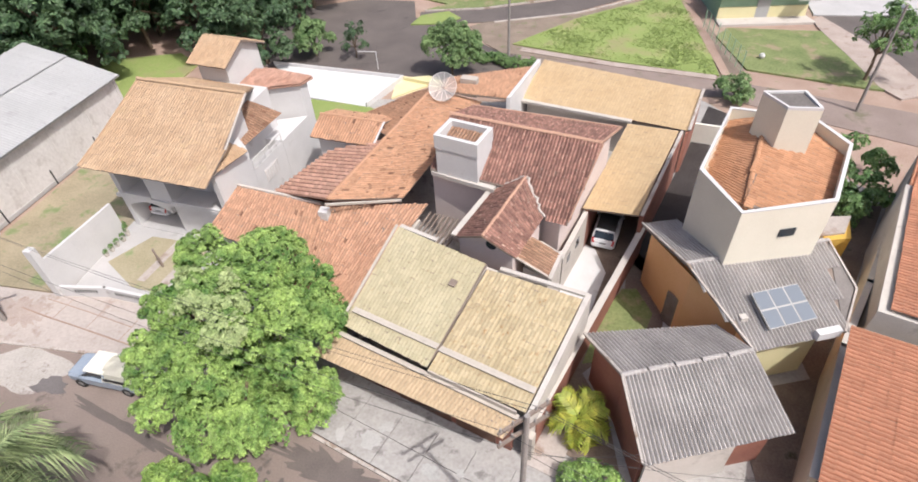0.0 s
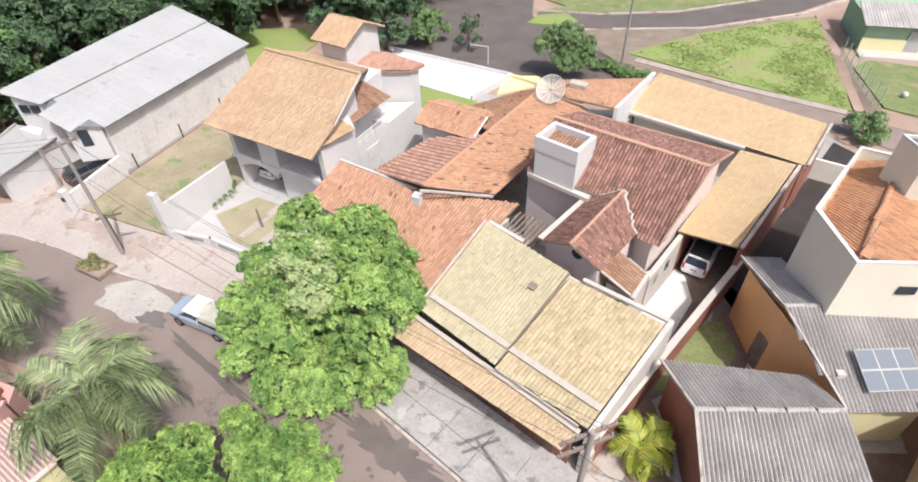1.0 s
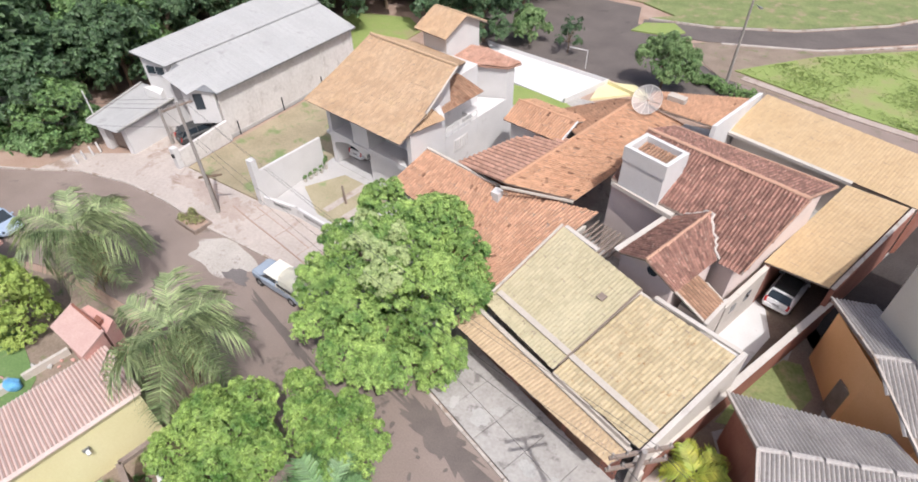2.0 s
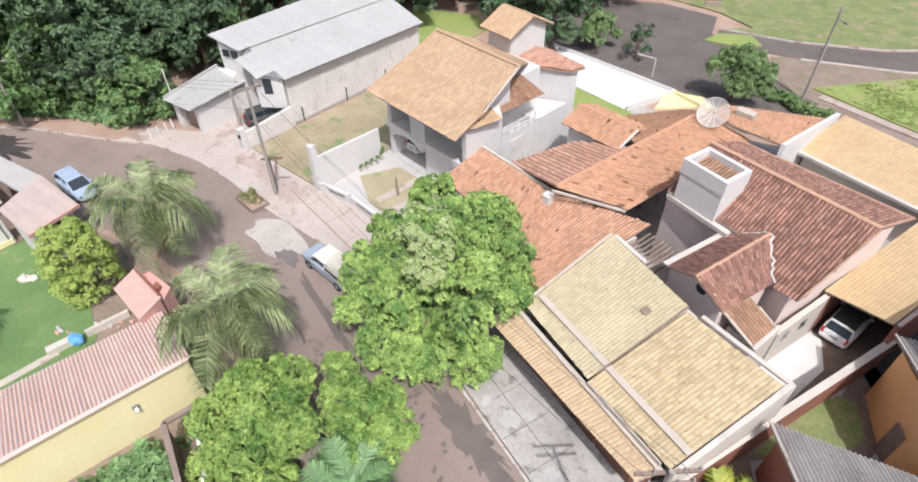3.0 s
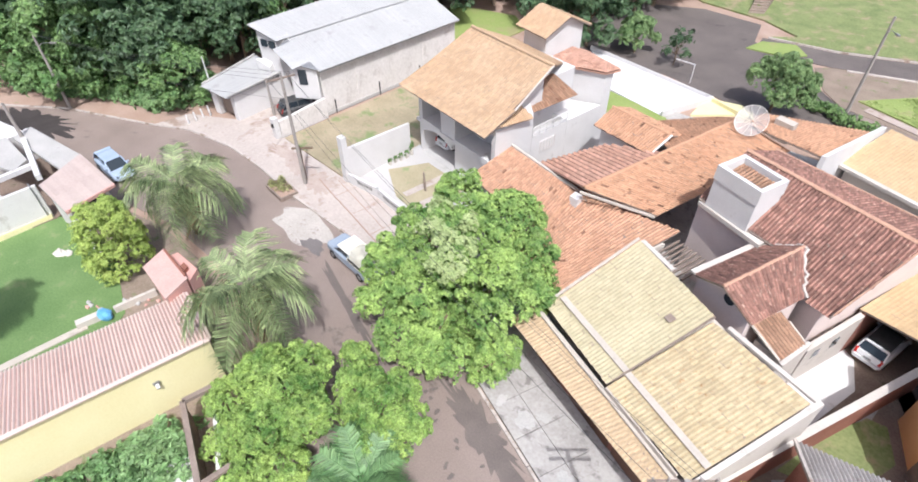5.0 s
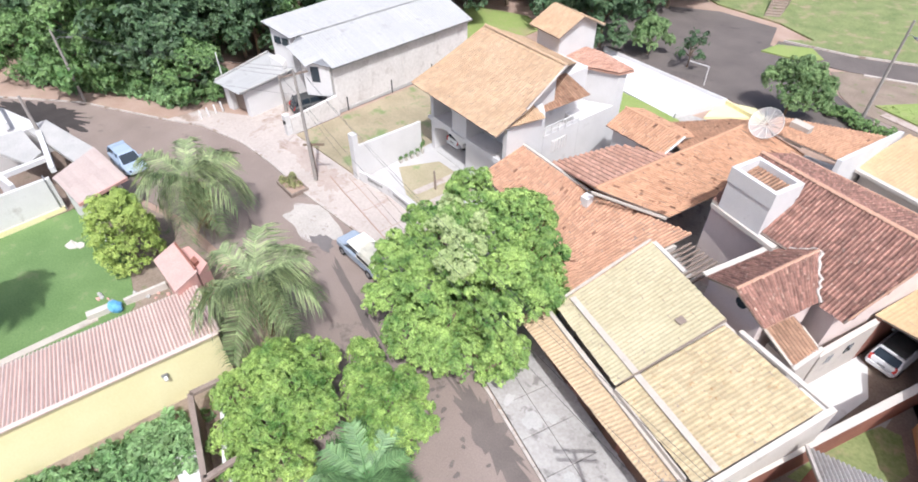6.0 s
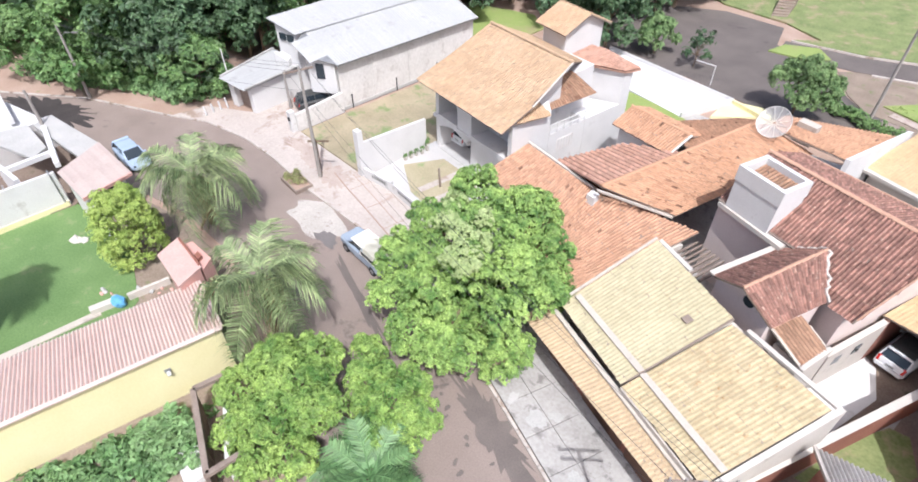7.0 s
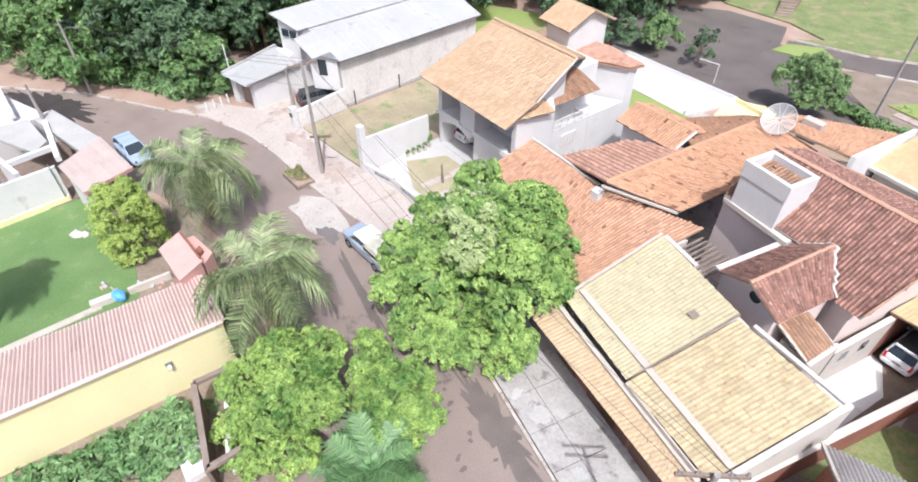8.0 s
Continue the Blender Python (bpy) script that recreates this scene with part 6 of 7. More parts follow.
# ---- vehicles ----
def loft(stations, bm=None):
    """A closed body from cross-sections (x, half width, z low, z high, corner)."""
    bm = bm or bmesh.new()
    rings = []
    for x, hw, z0, z1, c in stations:
        pts = [(-hw + c, z0), (hw - c, z0), (hw, z0 + c), (hw, z1 - c), (hw - c * 1.3, z1), (-hw + c * 1.3, z1), (-hw, z1 - c), (-hw, z0 + c)]
        rings.append([bm.verts.new((x, y, z)) for y, z in pts])
    for a, b in zip(rings, rings[1:]):
        for k in range(8):
            bm.faces.new((a[k], a[(k + 1) % 8], b[(k + 1) % 8], b[k]))
    bm.faces.new(rings[0][::-1])
    bm.faces.new(rings[-1])
    return bm


def wheel(parent, x, y, r=0.30, w=0.19):
    side = 1 if y > 0 else -1
    bm = bmesh.new()
    prof = [(r * 0.62, 0), (r * 0.96, 0), (r, 0.03), (r, w - 0.03), (r * 0.96, w), (r * 0.62, w)]
    n = 20
    rings = [[bm.verts.new((x + rr * math.cos(2 * math.pi * k / n), y - side * (w / 2 - t), r + rr * math.sin(2 * math.pi * k / n))) for rr, t in prof] for k in range(n)]
    for k in range(n):
        a, b = rings[k], rings[(k + 1) % n]
        for i in range(6):
            bm.faces.new((a[i], a[(i + 1) % 6], b[(i + 1) % 6], b[i]))
    tyre = part("wheel", bm, "rubber", parent)
    bm = bmesh.new()
    bmesh.ops.create_cone(bm, cap_ends=True, segments=16, radius1=r * 0.63, radius2=r * 0.5, depth=w * 0.9,
                          matrix=Matrix.Translation((x, y, r)) @ Matrix.Rotation(-side * math.pi / 2, 4, "X"))
    part("rim", bm, "metal", tyre)


def hatchback(name, at, turn, paint, label, length=3.9, top=None):
    c = thing(name, (0, 0, 0), label, "car")
    s = length / 3.9
    body = [(-1.95, 0.66, 0.45, 0.72, 0.08), (-1.90, 0.76, 0.30, 0.90, 0.10), (-1.4, 0.81, 0.20, 0.95, 0.10), (0.0, 0.82, 0.18, 0.93, 0.10), (0.9, 0.82, 0.18, 0.90, 0.10),
            (1.5, 0.79, 0.22, 0.80, 0.12), (1.85, 0.70, 0.30, 0.68, 0.12), (1.95, 0.60, 0.38, 0.60, 0.08)]
    part("body", loft([(x * s, hw, a, b, k) for x, hw, a, b, k in body]), paint, c, smooth=False)
    cab = [(-1.82, 0.68, 0.86, 0.95, 0.03), (-1.50, 0.62, 0.88, 1.40, 0.06), (-1.0, 0.60, 0.88, 1.47, 0.07), (0.1, 0.60, 0.88, 1.46, 0.07), (0.35, 0.61, 0.88, 1.40, 0.06), (1.0, 0.68, 0.86, 0.92, 0.03)]
    glass = part("glasshouse", loft([(x * s, hw, a, b, k) for x, hw, a, b, k in cab]), "glass", c, "dark tinted windows")
    bm = bmesh.new()
    for x0, x1, z0, z1 in ((-1.52, 0.36, 1.40, 1.485),):
        loft([((x0) * s, 0.58, 1.38, z0 + 0.02, 0.02), (-1.0 * s, 0.60, 1.42, 1.49, 0.03), (0.1 * s, 0.60, 1.42, 1.48, 0.03), (x1 * s, 0.58, 1.37, 1.415, 0.02)], bm)
    part("roof_panel", bm, top or paint, c)
    part("spoiler", bm_beam((-1.56 * s, -0.60, 1.40), (-1.56 * s, 0.60, 1.40), 0.14, 0.07), paint, c)
    for y in (-1, 1):
        for p, q in (((-1.84, 0.69, 0.93), (-1.5, 0.61, 1.42)), ((1.02, 0.69, 0.90), (0.34, 0.61, 1.42)), ((-0.4, 0.645, 0.90), (-0.42, 0.60, 1.45))):
            part("pillar", bm_beam((p[0] * s, p[1] * y, p[2]), (q[0] * s, q[1] * y, q[2]), 0.07, 0.05), paint, c)
        part("tail_light", bm_beam((-1.93 * s, 0.62 * y, 0.62), (-1.84 * s, 0.66 * y, 0.95), 0.16, 0.06), "red_light", c)
        part("headlight", bm_beam((1.80 * s, 0.62 * y, 0.62), (1.90 * s, 0.50 * y, 0.58), 0.12, 0.10), "glass", c)
        part("mirror", bm_beam((0.72 * s, 0.74 * y, 0.95), (0.72 * s, 0.92 * y, 0.95), 0.10, 0.12), paint, c)
        for x in (-1.22, 1.22):
            wheel(c, x * s, 0.74 * y)
    part("rear_bumper", bm_beam((-1.97 * s, -0.66, 0.36), (-1.97 * s, 0.66, 0.36), 0.12, 0.20), paint, c)
    part("plate", bm_beam((-1.985 * s, -0.2, 0.62), (-1.985 * s, 0.2, 0.62), 0.03, 0.12), "metal", c)
    c.matrix_basis = pose(*at, 0, 0, turn)
    return c


def pickup(at, turn):
    c = thing("pickup", (0, 0, 0), "old blue pickup with a cream tarpaulin over its bed", "car")
    part("body", loft([(-2.4, 0.78, 0.40, 0.92, 0.06), (-2.3, 0.82, 0.35, 0.95, 0.08), (0.2, 0.83, 0.32, 0.97, 0.08), (1.2, 0.82, 0.32, 0.98, 0.10), (2.1, 0.76, 0.36, 0.92, 0.12), (2.25, 0.68, 0.42, 0.80, 0.10)]), "car_blue", c)
    part("glasshouse", loft([(-0.35, 0.70, 0.92, 1.42, 0.05), (0.55, 0.68, 0.92, 1.46, 0.06), (1.25, 0.74, 0.92, 0.98, 0.02)]), "glass", c, "dark cab windows")
    part("roof_panel", loft([(-0.40, 0.70, 1.42, 1.52, 0.03), (0.85, 0.68, 1.40, 1.52, 0.03)]), "canvas", c, "cream cloth over the cab roof")
    b = bmesh.new()
    n = 9
    rows = []
    for i in range(n):
        x = -2.45 + 2.2 * i / (n - 1)
        rows.append([b.verts.new((x, y * 0.84, 1.22 + 0.42 * (1 - abs(y) ** 3) + 0.03 * math.sin(5 * i + 3 * y) - (0.0 if abs(y) < 1 else 0.2))) for y in np.linspace(-1, 1, 9)])
    for r0, r1 in zip(rows, rows[1:]):
        for k in range(8):
            b.faces.new((r0[k], r0[k + 1], r1[k + 1], r1[k]))
    bmesh.ops.solidify(b, geom=b.faces[:], thickness=0.03)
    part("tarpaulin", b, "canvas", c, "cream tarpaulin canopy")
    for y in (-1, 1):
        for p, q in (((-0.38, 0.70, 0.95), (-0.36, 0.69, 1.44)), ((1.28, 0.76, 0.95), (0.58, 0.68, 1.46))):
            part("pillar", bm_beam((p[0], p[1] * y, p[2]), (q[0], q[1] * y, q[2]), 0.08, 0.06), "car_blue", c)
        part("canopy_side", bm_beam((-2.4, 0.80 * y, 0.95), (-0.4, 0.80 * y, 0.95), 0.04, 0.32), "dark", c)
        part("headlight", bm_beam((2.20, 0.60 * y, 0.70), (2.27, 0.46 * y, 0.70), 0.10, 0.12), "metal", c)
        for x in (-1.5, 1.45):
            wheel(c, x, 0.76 * y, 0.33, 0.2)
    c.matrix_basis = pose(*at, 0, 0, turn)
    return c


hatchback("car", (8.66, 28.72, 0.13), 68, "car_white", "white hatchback with red tail lights and dark roof in a carport", 3.7, "wire")
hatchback("car", (-43.0, 15.1, 0.0), -8, "car_silver", "pale metallic blue hatchback parked at the kerb")
hatchback("car", (-22.85, 33.6, 0.13), 75, "car_white", "white hatchback parked in an arched garage")
hatchback("car", (-37.7, 30.0, 0.1), 66, "wire", "black hatchback parked under a warehouse awning")
pickup((-20.35, 17.85, 0.0), 167)


# ---- street furniture ----
def utility_pole(at, height, turn, label, arms=2, lamp=None):
    p = thing("utility_pole", (0, 0, 0), label, "utility pole")
    part("pole", bm_tube([(0, 0, -0.1), (0, 0, height)], 0.15, 0.09, 10), "pole", p)
    for i in range(arms):
        z = height - 0.35 - 0.75 * i
        a = part("crossarm", bm_beam((-1.0, 0.12, z), (1.0, 0.12, z), 0.10, 0.12), "wood_grey", p)
        for x in (-0.9, -0.45, 0.45, 0.9):
            part("insulator", bm_tube([(x, 0.12, z + 0.12), (x, 0.12, z + 0.3)], 0.05, 0.035, 8), "pole", a)
    if lamp:
        b = part("lamp_arm", bm_tube([(0, 0, height - 1.3), (0, -0.6, height - 0.9), (0, -1.6, height - 0.8)], 0.03, 0.025, 6), "metal", p)
        part("lamp_head", bm_beam((0, -1.5, height - 0.86), (0, -2.1, height - 0.8), 0.2, 0.12), "metal", b)
    p.matrix_basis = pose(*at, 0, 0, turn)
    return p


utility_pole((1.3, 9.0, 0), 10.6, 33, "tall concrete utility pole with double crossarms at the kerb", 2)
utility_pole((-29.4, 22.2, 0), 9.0, 66, "concrete utility pole with a crossarm on the pavement", 1)
utility_pole((-39.4, 28.2, 0), 3.6, 66, "pale concrete service pole beside a warehouse gate", 0)
utility_pole((-56.2, 18.6, 0), 7.2, 110, "leaning street lamp pole beside the woods", 0, True)
utility_pole((3.6, 57.3, 0), 8.6, 20, "slender concrete lamp post on the back street", 0, True)
utility_pole((32.7, 43.7, 0), 9.0, 150, "slender concrete lamp post on a verge", 0, True)
utility_pole((-48.6, 12.0, 3.0), 2.8, 0, "short thin pole above a flat roof", 0)


def cable(p, q, sag, r=0.009):
    p, q = Vector(p), Vector(q)
    pts = []
    for i in range(13):
        t = i / 12
        v = p.lerp(q, t)
        pts.append((v.x, v.y, v.z - sag * 4 * t * (1 - t)))
    return tagged(part("overhead_cable", bm_tube(pts, r, r, 5), "wire", None), "thin dark overhead cable strung between utility poles", "cable", "cables")


for i, (dx, dz) in enumerate(((-0.9, 10.5), (0.5, 10.5), (0.9, 9.7), (0.0, 8.2))):
    a = local(1.3, 9.0, 33)(dx, 0.1, dz)
    b = local(-29.4, 22.2, 66)(dx, 0.1, min(dz - 1.6, 8.9))
    cable(a, b, 0.6 + 0.1 * i)
    c_ = local(30.0, -8.0, 33)(dx, 0.1, dz)
    cable(a, c_, 0.5)
for dx, dz in ((-0.9, 8.9), (0.0, 8.9), (0.9, 8.9), (0.0, 7.2)):
    cable(local(-29.4, 22.2, 66)(dx, 0.1, dz), (-56.2, 18.6, dz - 1.9), 0.5)
cable((1.4, 9.1, 8.0), (7.0, 11.6, 3.0), 0.3)
cable((1.3, 9.1, 8.2), (12.6, 10.2, 3.1), 0.3)

# ---- satellite dish ----
def dish():
    d = thing("satellite_dish", (-2.4, 39.3, 5.0), "large pale mesh satellite dish on a tiled roof", "satellite dish")
    n, m = 24, 6
    R, depth = 1.08, 0.29
    axis = Vector((-0.2, -0.74, 0.64)).normalized()
    turn = Matrix.Translation((-2.4, 39.3, 5.85)) @ axis.to_track_quat("Z", "Y").to_matrix().to_4x4()
    b = bmesh.new()
    rings = []
    for j in range(m + 1):
        r = 0.08 + (R - 0.08) * j / m
        rings.append([b.verts.new(turn @ Vector((r * math.cos(2 * math.pi * k / n), r * math.sin(2 * math.pi * k / n), depth * (r / R) ** 2))) for k in range(n)])
    for a, c in zip(rings, rings[1:]):
        for k in range(n):
            b.faces.new((a[k], a[(k + 1) % n], c[(k + 1) % n], c[k]))
    bowl = part("bowl", b, "dish_mesh", d, "perforated mesh bowl")
    for k in range(12):
        w = 2 * math.pi * k / 12
        pts = [turn @ Vector((r * math.cos(w), r * math.sin(w), depth * (r / R) ** 2 + 0.015)) for r in (0.1, 0.5, 0.9, R)]
        part("rib", bm_tube(pts, 0.02, 0.02, 5), "dish", bowl)
    part("hoop", bm_tube([turn @ Vector((R * math.cos(w), R * math.sin(w), depth)) for w in np.linspace(0, 2 * math.pi, 25)], 0.025, 0.025, 5), "dish", bowl)
    for k in range(3):
        w = 2 * math.pi * k / 3
        part("strut", bm_tube([turn @ Vector((R * 0.9 * math.cos(w), R * 0.9 * math.sin(w), depth * 0.8)), turn @ Vector((0, 0, 1.0))], 0.012, 0.012, 5), "metal", d)
    part("feed", bm_tube([turn @ Vector((0, 0, 0.95)), turn @ Vector((0, 0, 1.1))], 0.06, 0.06, 8), "metal", d)
    part("mast", bm_tube([(-2.4, 39.4, 4.2), (-2.4, 39.35, 5.85)], 0.05, 0.05, 8), "metal", d)


dish()


# ---- left side: flat-roofed house, annex, clutter ----
def house_flat():
    h = thing("house", (-44, 10, 0), "white flat-roofed house with a pink sheet porch roof", "house")
    # courtyard floor, outer walls, and slabs on beams
    part("floor_slab", bm_prism([(-42.0, 6.2), (-41.2, 9.4), (-42.4, 12.8), (-50.0, 13.0), (-58.0, 10.0), (-52.0, 2.0)], -0.1, 0.15), "soil", h)
    part("wall", bm_prism([(-42.6, 4.4), (-42.35, 4.3), (-41.45, 9.3), (-41.7, 9.4)], 0, 2.9), "white", h)
    part("plinth", bm_prism([(-42.3, 4.4), (-42.2, 4.4), (-41.35, 9.2), (-41.45, 9.25)], 0, 0.5), "yellow", h)
    part("wall", bm_prism([(-42.6, 4.4), (-46.5, -3.0), (-46.2, -3.1), (-42.35, 4.3)], 0, 2.9), "white", h)
    part("wall", bm_prism([(-41.9, 12.9), (-50.2, 13.0), (-50.2, 12.7), (-41.9, 12.6)], 0, 2.7), "white", h)
    part("wall", bm_prism([(-50.0, 8.0), (-50.0, 12.7), (-55.5, 12.2), (-58.5, 6.0)], 0, 2.6), "white", h)
    part("roof_slab", bm_prism([(-42.2, 13.1), (-49.5, 13.1), (-49.0, 11.5), (-41.8, 11.3)], 2.75, 3.0), "concrete", h, "pale stained concrete roof slab")
    part("roof_slab", bm_prism([(-44.4, 9.3), (-45.1, 10.6), (-49.6, 11.3), (-50.2, 9.4), (-48.5, 8.6)], 2.7, 2.95), "concrete", h, "pale stained concrete roof slab")
    part("beam", bm_beam((-47.8, 11.8, 2.8), (-42.0, 9.9, 2.8), 0.35, 0.4), "white", h)
    part("beam", bm_beam((-44.6, 7.6, 2.6), (-44.3, 10.7, 2.6), 0.35, 0.35), "white", h)
    part("beam", bm_beam((-50.6, 10.7, 2.9), (-56.0, 12.0, 2.9), 0.4, 0.5), "white", h)
    part("wall", bm_prism([(-42.9, 7.6), (-46.2, 7.7), (-46.2, 7.4), (-42.9, 7.3)], 0, 2.8), "white", h)
    for x, y in ((-42.15, 6.4), (-41.5, 9.0)):
        part("downpipe", bm_tube([(x + 0.05, y, 0), (x + 0.05, y, 2.9), (x - 0.4, y + 0.1, 3.0)], 0.05, 0.05, 6), "metal", h)
    kw = dict(wave=True, tw=0.3, tl=2.2, amp=0.006, step=0.004, deck="metal")
    roof(h, [(-36.8, 8.9, 3.0), (-37.0, 12.4, 3.0), (-42.0, 13.0, 3.3), (-40.6, 9.3, 3.3)], "sheet_beige", 91, **kw)
    strip(h, (-36.75, 8.9, 2.8), (-36.95, 12.4, 2.8), 0.1, 0.25, "pink", "fascia")
    part("wall", bm_prism([(-40.4, 9.5), (-37.9, 9.2), (-38.0, 12.2), (-41.4, 12.7)], 0, 2.85), "white", h)
    part("wall", bm_prism([(-37.9, 9.2), (-35.0, 8.9), (-34.9, 9.1), (-37.9, 9.4)], 0, 1.6), "white", h)
    part("opening", bm_prism([(-37.88, 10.0), (-37.84, 10.0), (-37.9, 11.9), (-37.94, 11.9)], 0.6, 2.4), "dark", h)
    return h


house_flat()


def annex():
    a = thing("annex", (-26, 9, 0), "small pink rendered annex with a flat roof", "shed")
    part("wall", bm_prism([(-28.0, 8.8), (-25.0, 8.05), (-25.3, 9.5), (-28.4, 10.2)], 0, 2.75), "pink", a)
    part("roof_slab", bm_prism([(-28.2, 8.7), (-24.95, 7.9), (-25.3, 9.6), (-28.6, 10.35)], 2.75, 2.88), "salmon", a)
    part("side_block", bm_prism([(-28.1, 10.25), (-25.3, 9.62), (-25.75, 10.5), (-27.9, 10.75)], 0, 2.6), "pink", a)
    part("beam", bm_beam((-28.4, 10.28, 2.88), (-25.5, 9.62, 2.88), 0.12, 0.1), "maroon", a)
    part("water_box", bm_prism([(-26.5, 9.98), (-26.0, 9.88), (-26.1, 10.2), (-26.6, 10.3)], 2.6, 2.85), "maroon", a)


annex()
wall_line("low_wall", [(-29.45, 6.7), (-28.75, 8.8)], 0.55, 0.2, "cream", "low cream wall between lawn and building")
wall_line("low_wall", [(-30.15, 4.9), (-29.85, 5.75)], 0.5, 0.45, "cream", "low cream masonry block at the lawn edge")
ground_patch("lawn_edging", [(-32.60, -4.75), (-30.10, 5.13), (-29.65, 4.97), (-32.15, -4.91)], 0.16, "band", "pale cement edging between lawn and building", "kerb")
b = bmesh.new()
bmesh.ops.create_icosphere(b, subdivisions=2, radius=0.45, matrix=Matrix.Translation((-29.5, 6.05, 0.42)) @ Matrix.Diagonal((1.2, 0.8, 0.8, 1)))
for v in b.verts:
    v.co += Vector((random.uniform(-1, 1), random.uniform(-1, 1), random.uniform(-1, 1))) * 0.06
tagged(part("tarpaulin", b, "plastic_blue", None), "crumpled bright blue plastic tarpaulin beside a low wall", "tarpaulin")


def trellis():
    t = thing("lean_to", (-17, 4.5, 0), "dark weathered timber lean-to with an open top", "lean-to")
    c = [(-19.3, 4.6), (-18.6, 6.5), (-14.8, 3.8), (-15.2, 2.4)]
    for i in range(4):
        p, q = c[i], c[(i + 1) % 4]
        if i != 1:
            part("beam", bm_beam((*p, 2.0), (*q, 2.0), 0.26, 0.2), "wood_grey", t)
        part("post", bm_beam((*p, 0), (*p, 2.0), 0.14, 0.14), "wood_grey", t)
    for i in range(9):
        w = (i + 0.5) / 9
        x, y = -19.3 + (-15.2 + 19.3) * w, 4.6 + (2.4 - 4.6) * w
        part("board", bm_prism([(x - 0.2, y + 0.11), (x + 0.2, y - 0.11), (x + 0.21, y - 0.08), (x - 0.19, y + 0.14)], 0, 1.9), "bark", t)
    part("floor_slab", bm_prism([(-19.0, 4.7), (-18.5, 6.2), (-15.0, 3.7), (-15.3, 2.6)], -0.1, 0.12), "soil", t)
    part("back_wall", bm_prism([(-18.95, 6.05), (-15.2, 3.4), (-15.3, 3.2), (-19.05, 5.85)], 0.12, 1.5), "white", t)


trellis()
tagged(part("white_slab", bm_prism([(-18.4, 2.3), (-17.6, 3.5), (-16.2, 2.9), (-16.5, 1.7)], 0, 0.5), "white", None), "low white painted concrete block beside a hedge", "block")


def planter():
    p = thing("planter", (-30.4, 20.8, 0), "shallow timber planter with dry scrub in the street", "planter")
    f = local(-31.6, 20.2, -14)
    for q in ([(0, 0), (2.4, 0), (2.4, .12), (0, .12)], [(0, 1.3), (2.4, 1.3), (2.4, 1.42), (0, 1.42)], [(0, .12), (.12, .12), (.12, 1.3), (0, 1.3)], [(2.28, .12), (2.4, .12), (2.4, 1.3), (2.28, 1.3)]):
        part("board", bm_prism(flat2(f, q), 0, 0.32), "wood_grey", p)
    part("soil", bm_prism(flat2(f, [(.12, .12), (2.28, .12), (2.28, 1.3), (.12, 1.3)]), 0, 0.25), "dirt", p)
    rng = np.random.default_rng(3)
    me = crown_mesh("scrub", [(*f(u, v)[:2], 0.45, 0.35) for u, v in ((0.4, 0.4), (0.9, 0.9), (1.4, 0.5), (0.6, 1.0), (1.8, 0.9))], 500, 0.18, 3)
    me.materials.append(M["leaf_weed"])
    o = new("scrub", me)
    o.parent = p
    o.matrix_parent_inverse = Matrix.Translation(p.location).inverted()


planter()
patch = [(-28.4 + 2.6 * (1 + 0.16 * math.sin(5 * a + 1)) * math.cos(a) + 2.4, 18.6 + 1.45 * (1 + 0.18 * math.sin(4 * a)) * math.sin(a) - 0.25 * math.cos(a)) for a in np.linspace(0, 2 * math.pi, 28, endpoint=False)]
ground_patch("gravel_patch", patch, 0.015, "sand", "pale spilled sand and gravel on the asphalt", "gravel")

def blot(name, x, y, rx, ry, turn, z, material, label, category, seed, n=26):
    """A flat ragged patch on the ground."""
    rng = random.Random(seed)
    f = local(x, y, turn)
    pts = []
    for i in range(n):
        a = 2 * math.pi * i / n
        k = 1 + rng.uniform(-0.3, 0.3)
        pts.append(f(rx * k * math.cos(a), ry * k * math.sin(a))[:2])
    return tagged(part(name, bm_prism(pts, -0.05, z), material, None), label, category, kind="structure")


blot("damp_patch", -7.0, 12.2, 3.6, 0.75, -27, 0.006, "asphalt_dark", "dark damp patch on the asphalt by the kerb", "road", 1, 70)
blot("damp_patch", -18.6, 14.9, 4.2, 0.28, -26, 0.006, "asphalt_dark", "dark streak along the street gutter", "road", 2, 40)
# tree shade across the road, laid on as a dark blot
blot("damp_patch", -57.0, 15.2, 5.0, 1.6, 12, 0.006, "lane_dark", "tree shade painted dark on the asphalt near woods", "road", 3, 60)
blot("damp_patch", -23.9, 17.5, 1.1, 0.5, -10, 0.020, "asphalt", "dark wet hole in spilled gravel", "road", 4)
for i, (x, y, rx, ry, turn) in enumerate(((-28.9, 22.9, 1.9, 0.9, -20), (-33.0, 24.2, 2.4, 0.7, -8), (-31.4, 23.3, 1.5, 0.6, -15))):
    blot("worn_earth", x, y, rx, ry, turn, 0.124 + 0.005 * i, "dust", "bare reddish earth spread over worn pavement", "ground", 30 + i, 60)
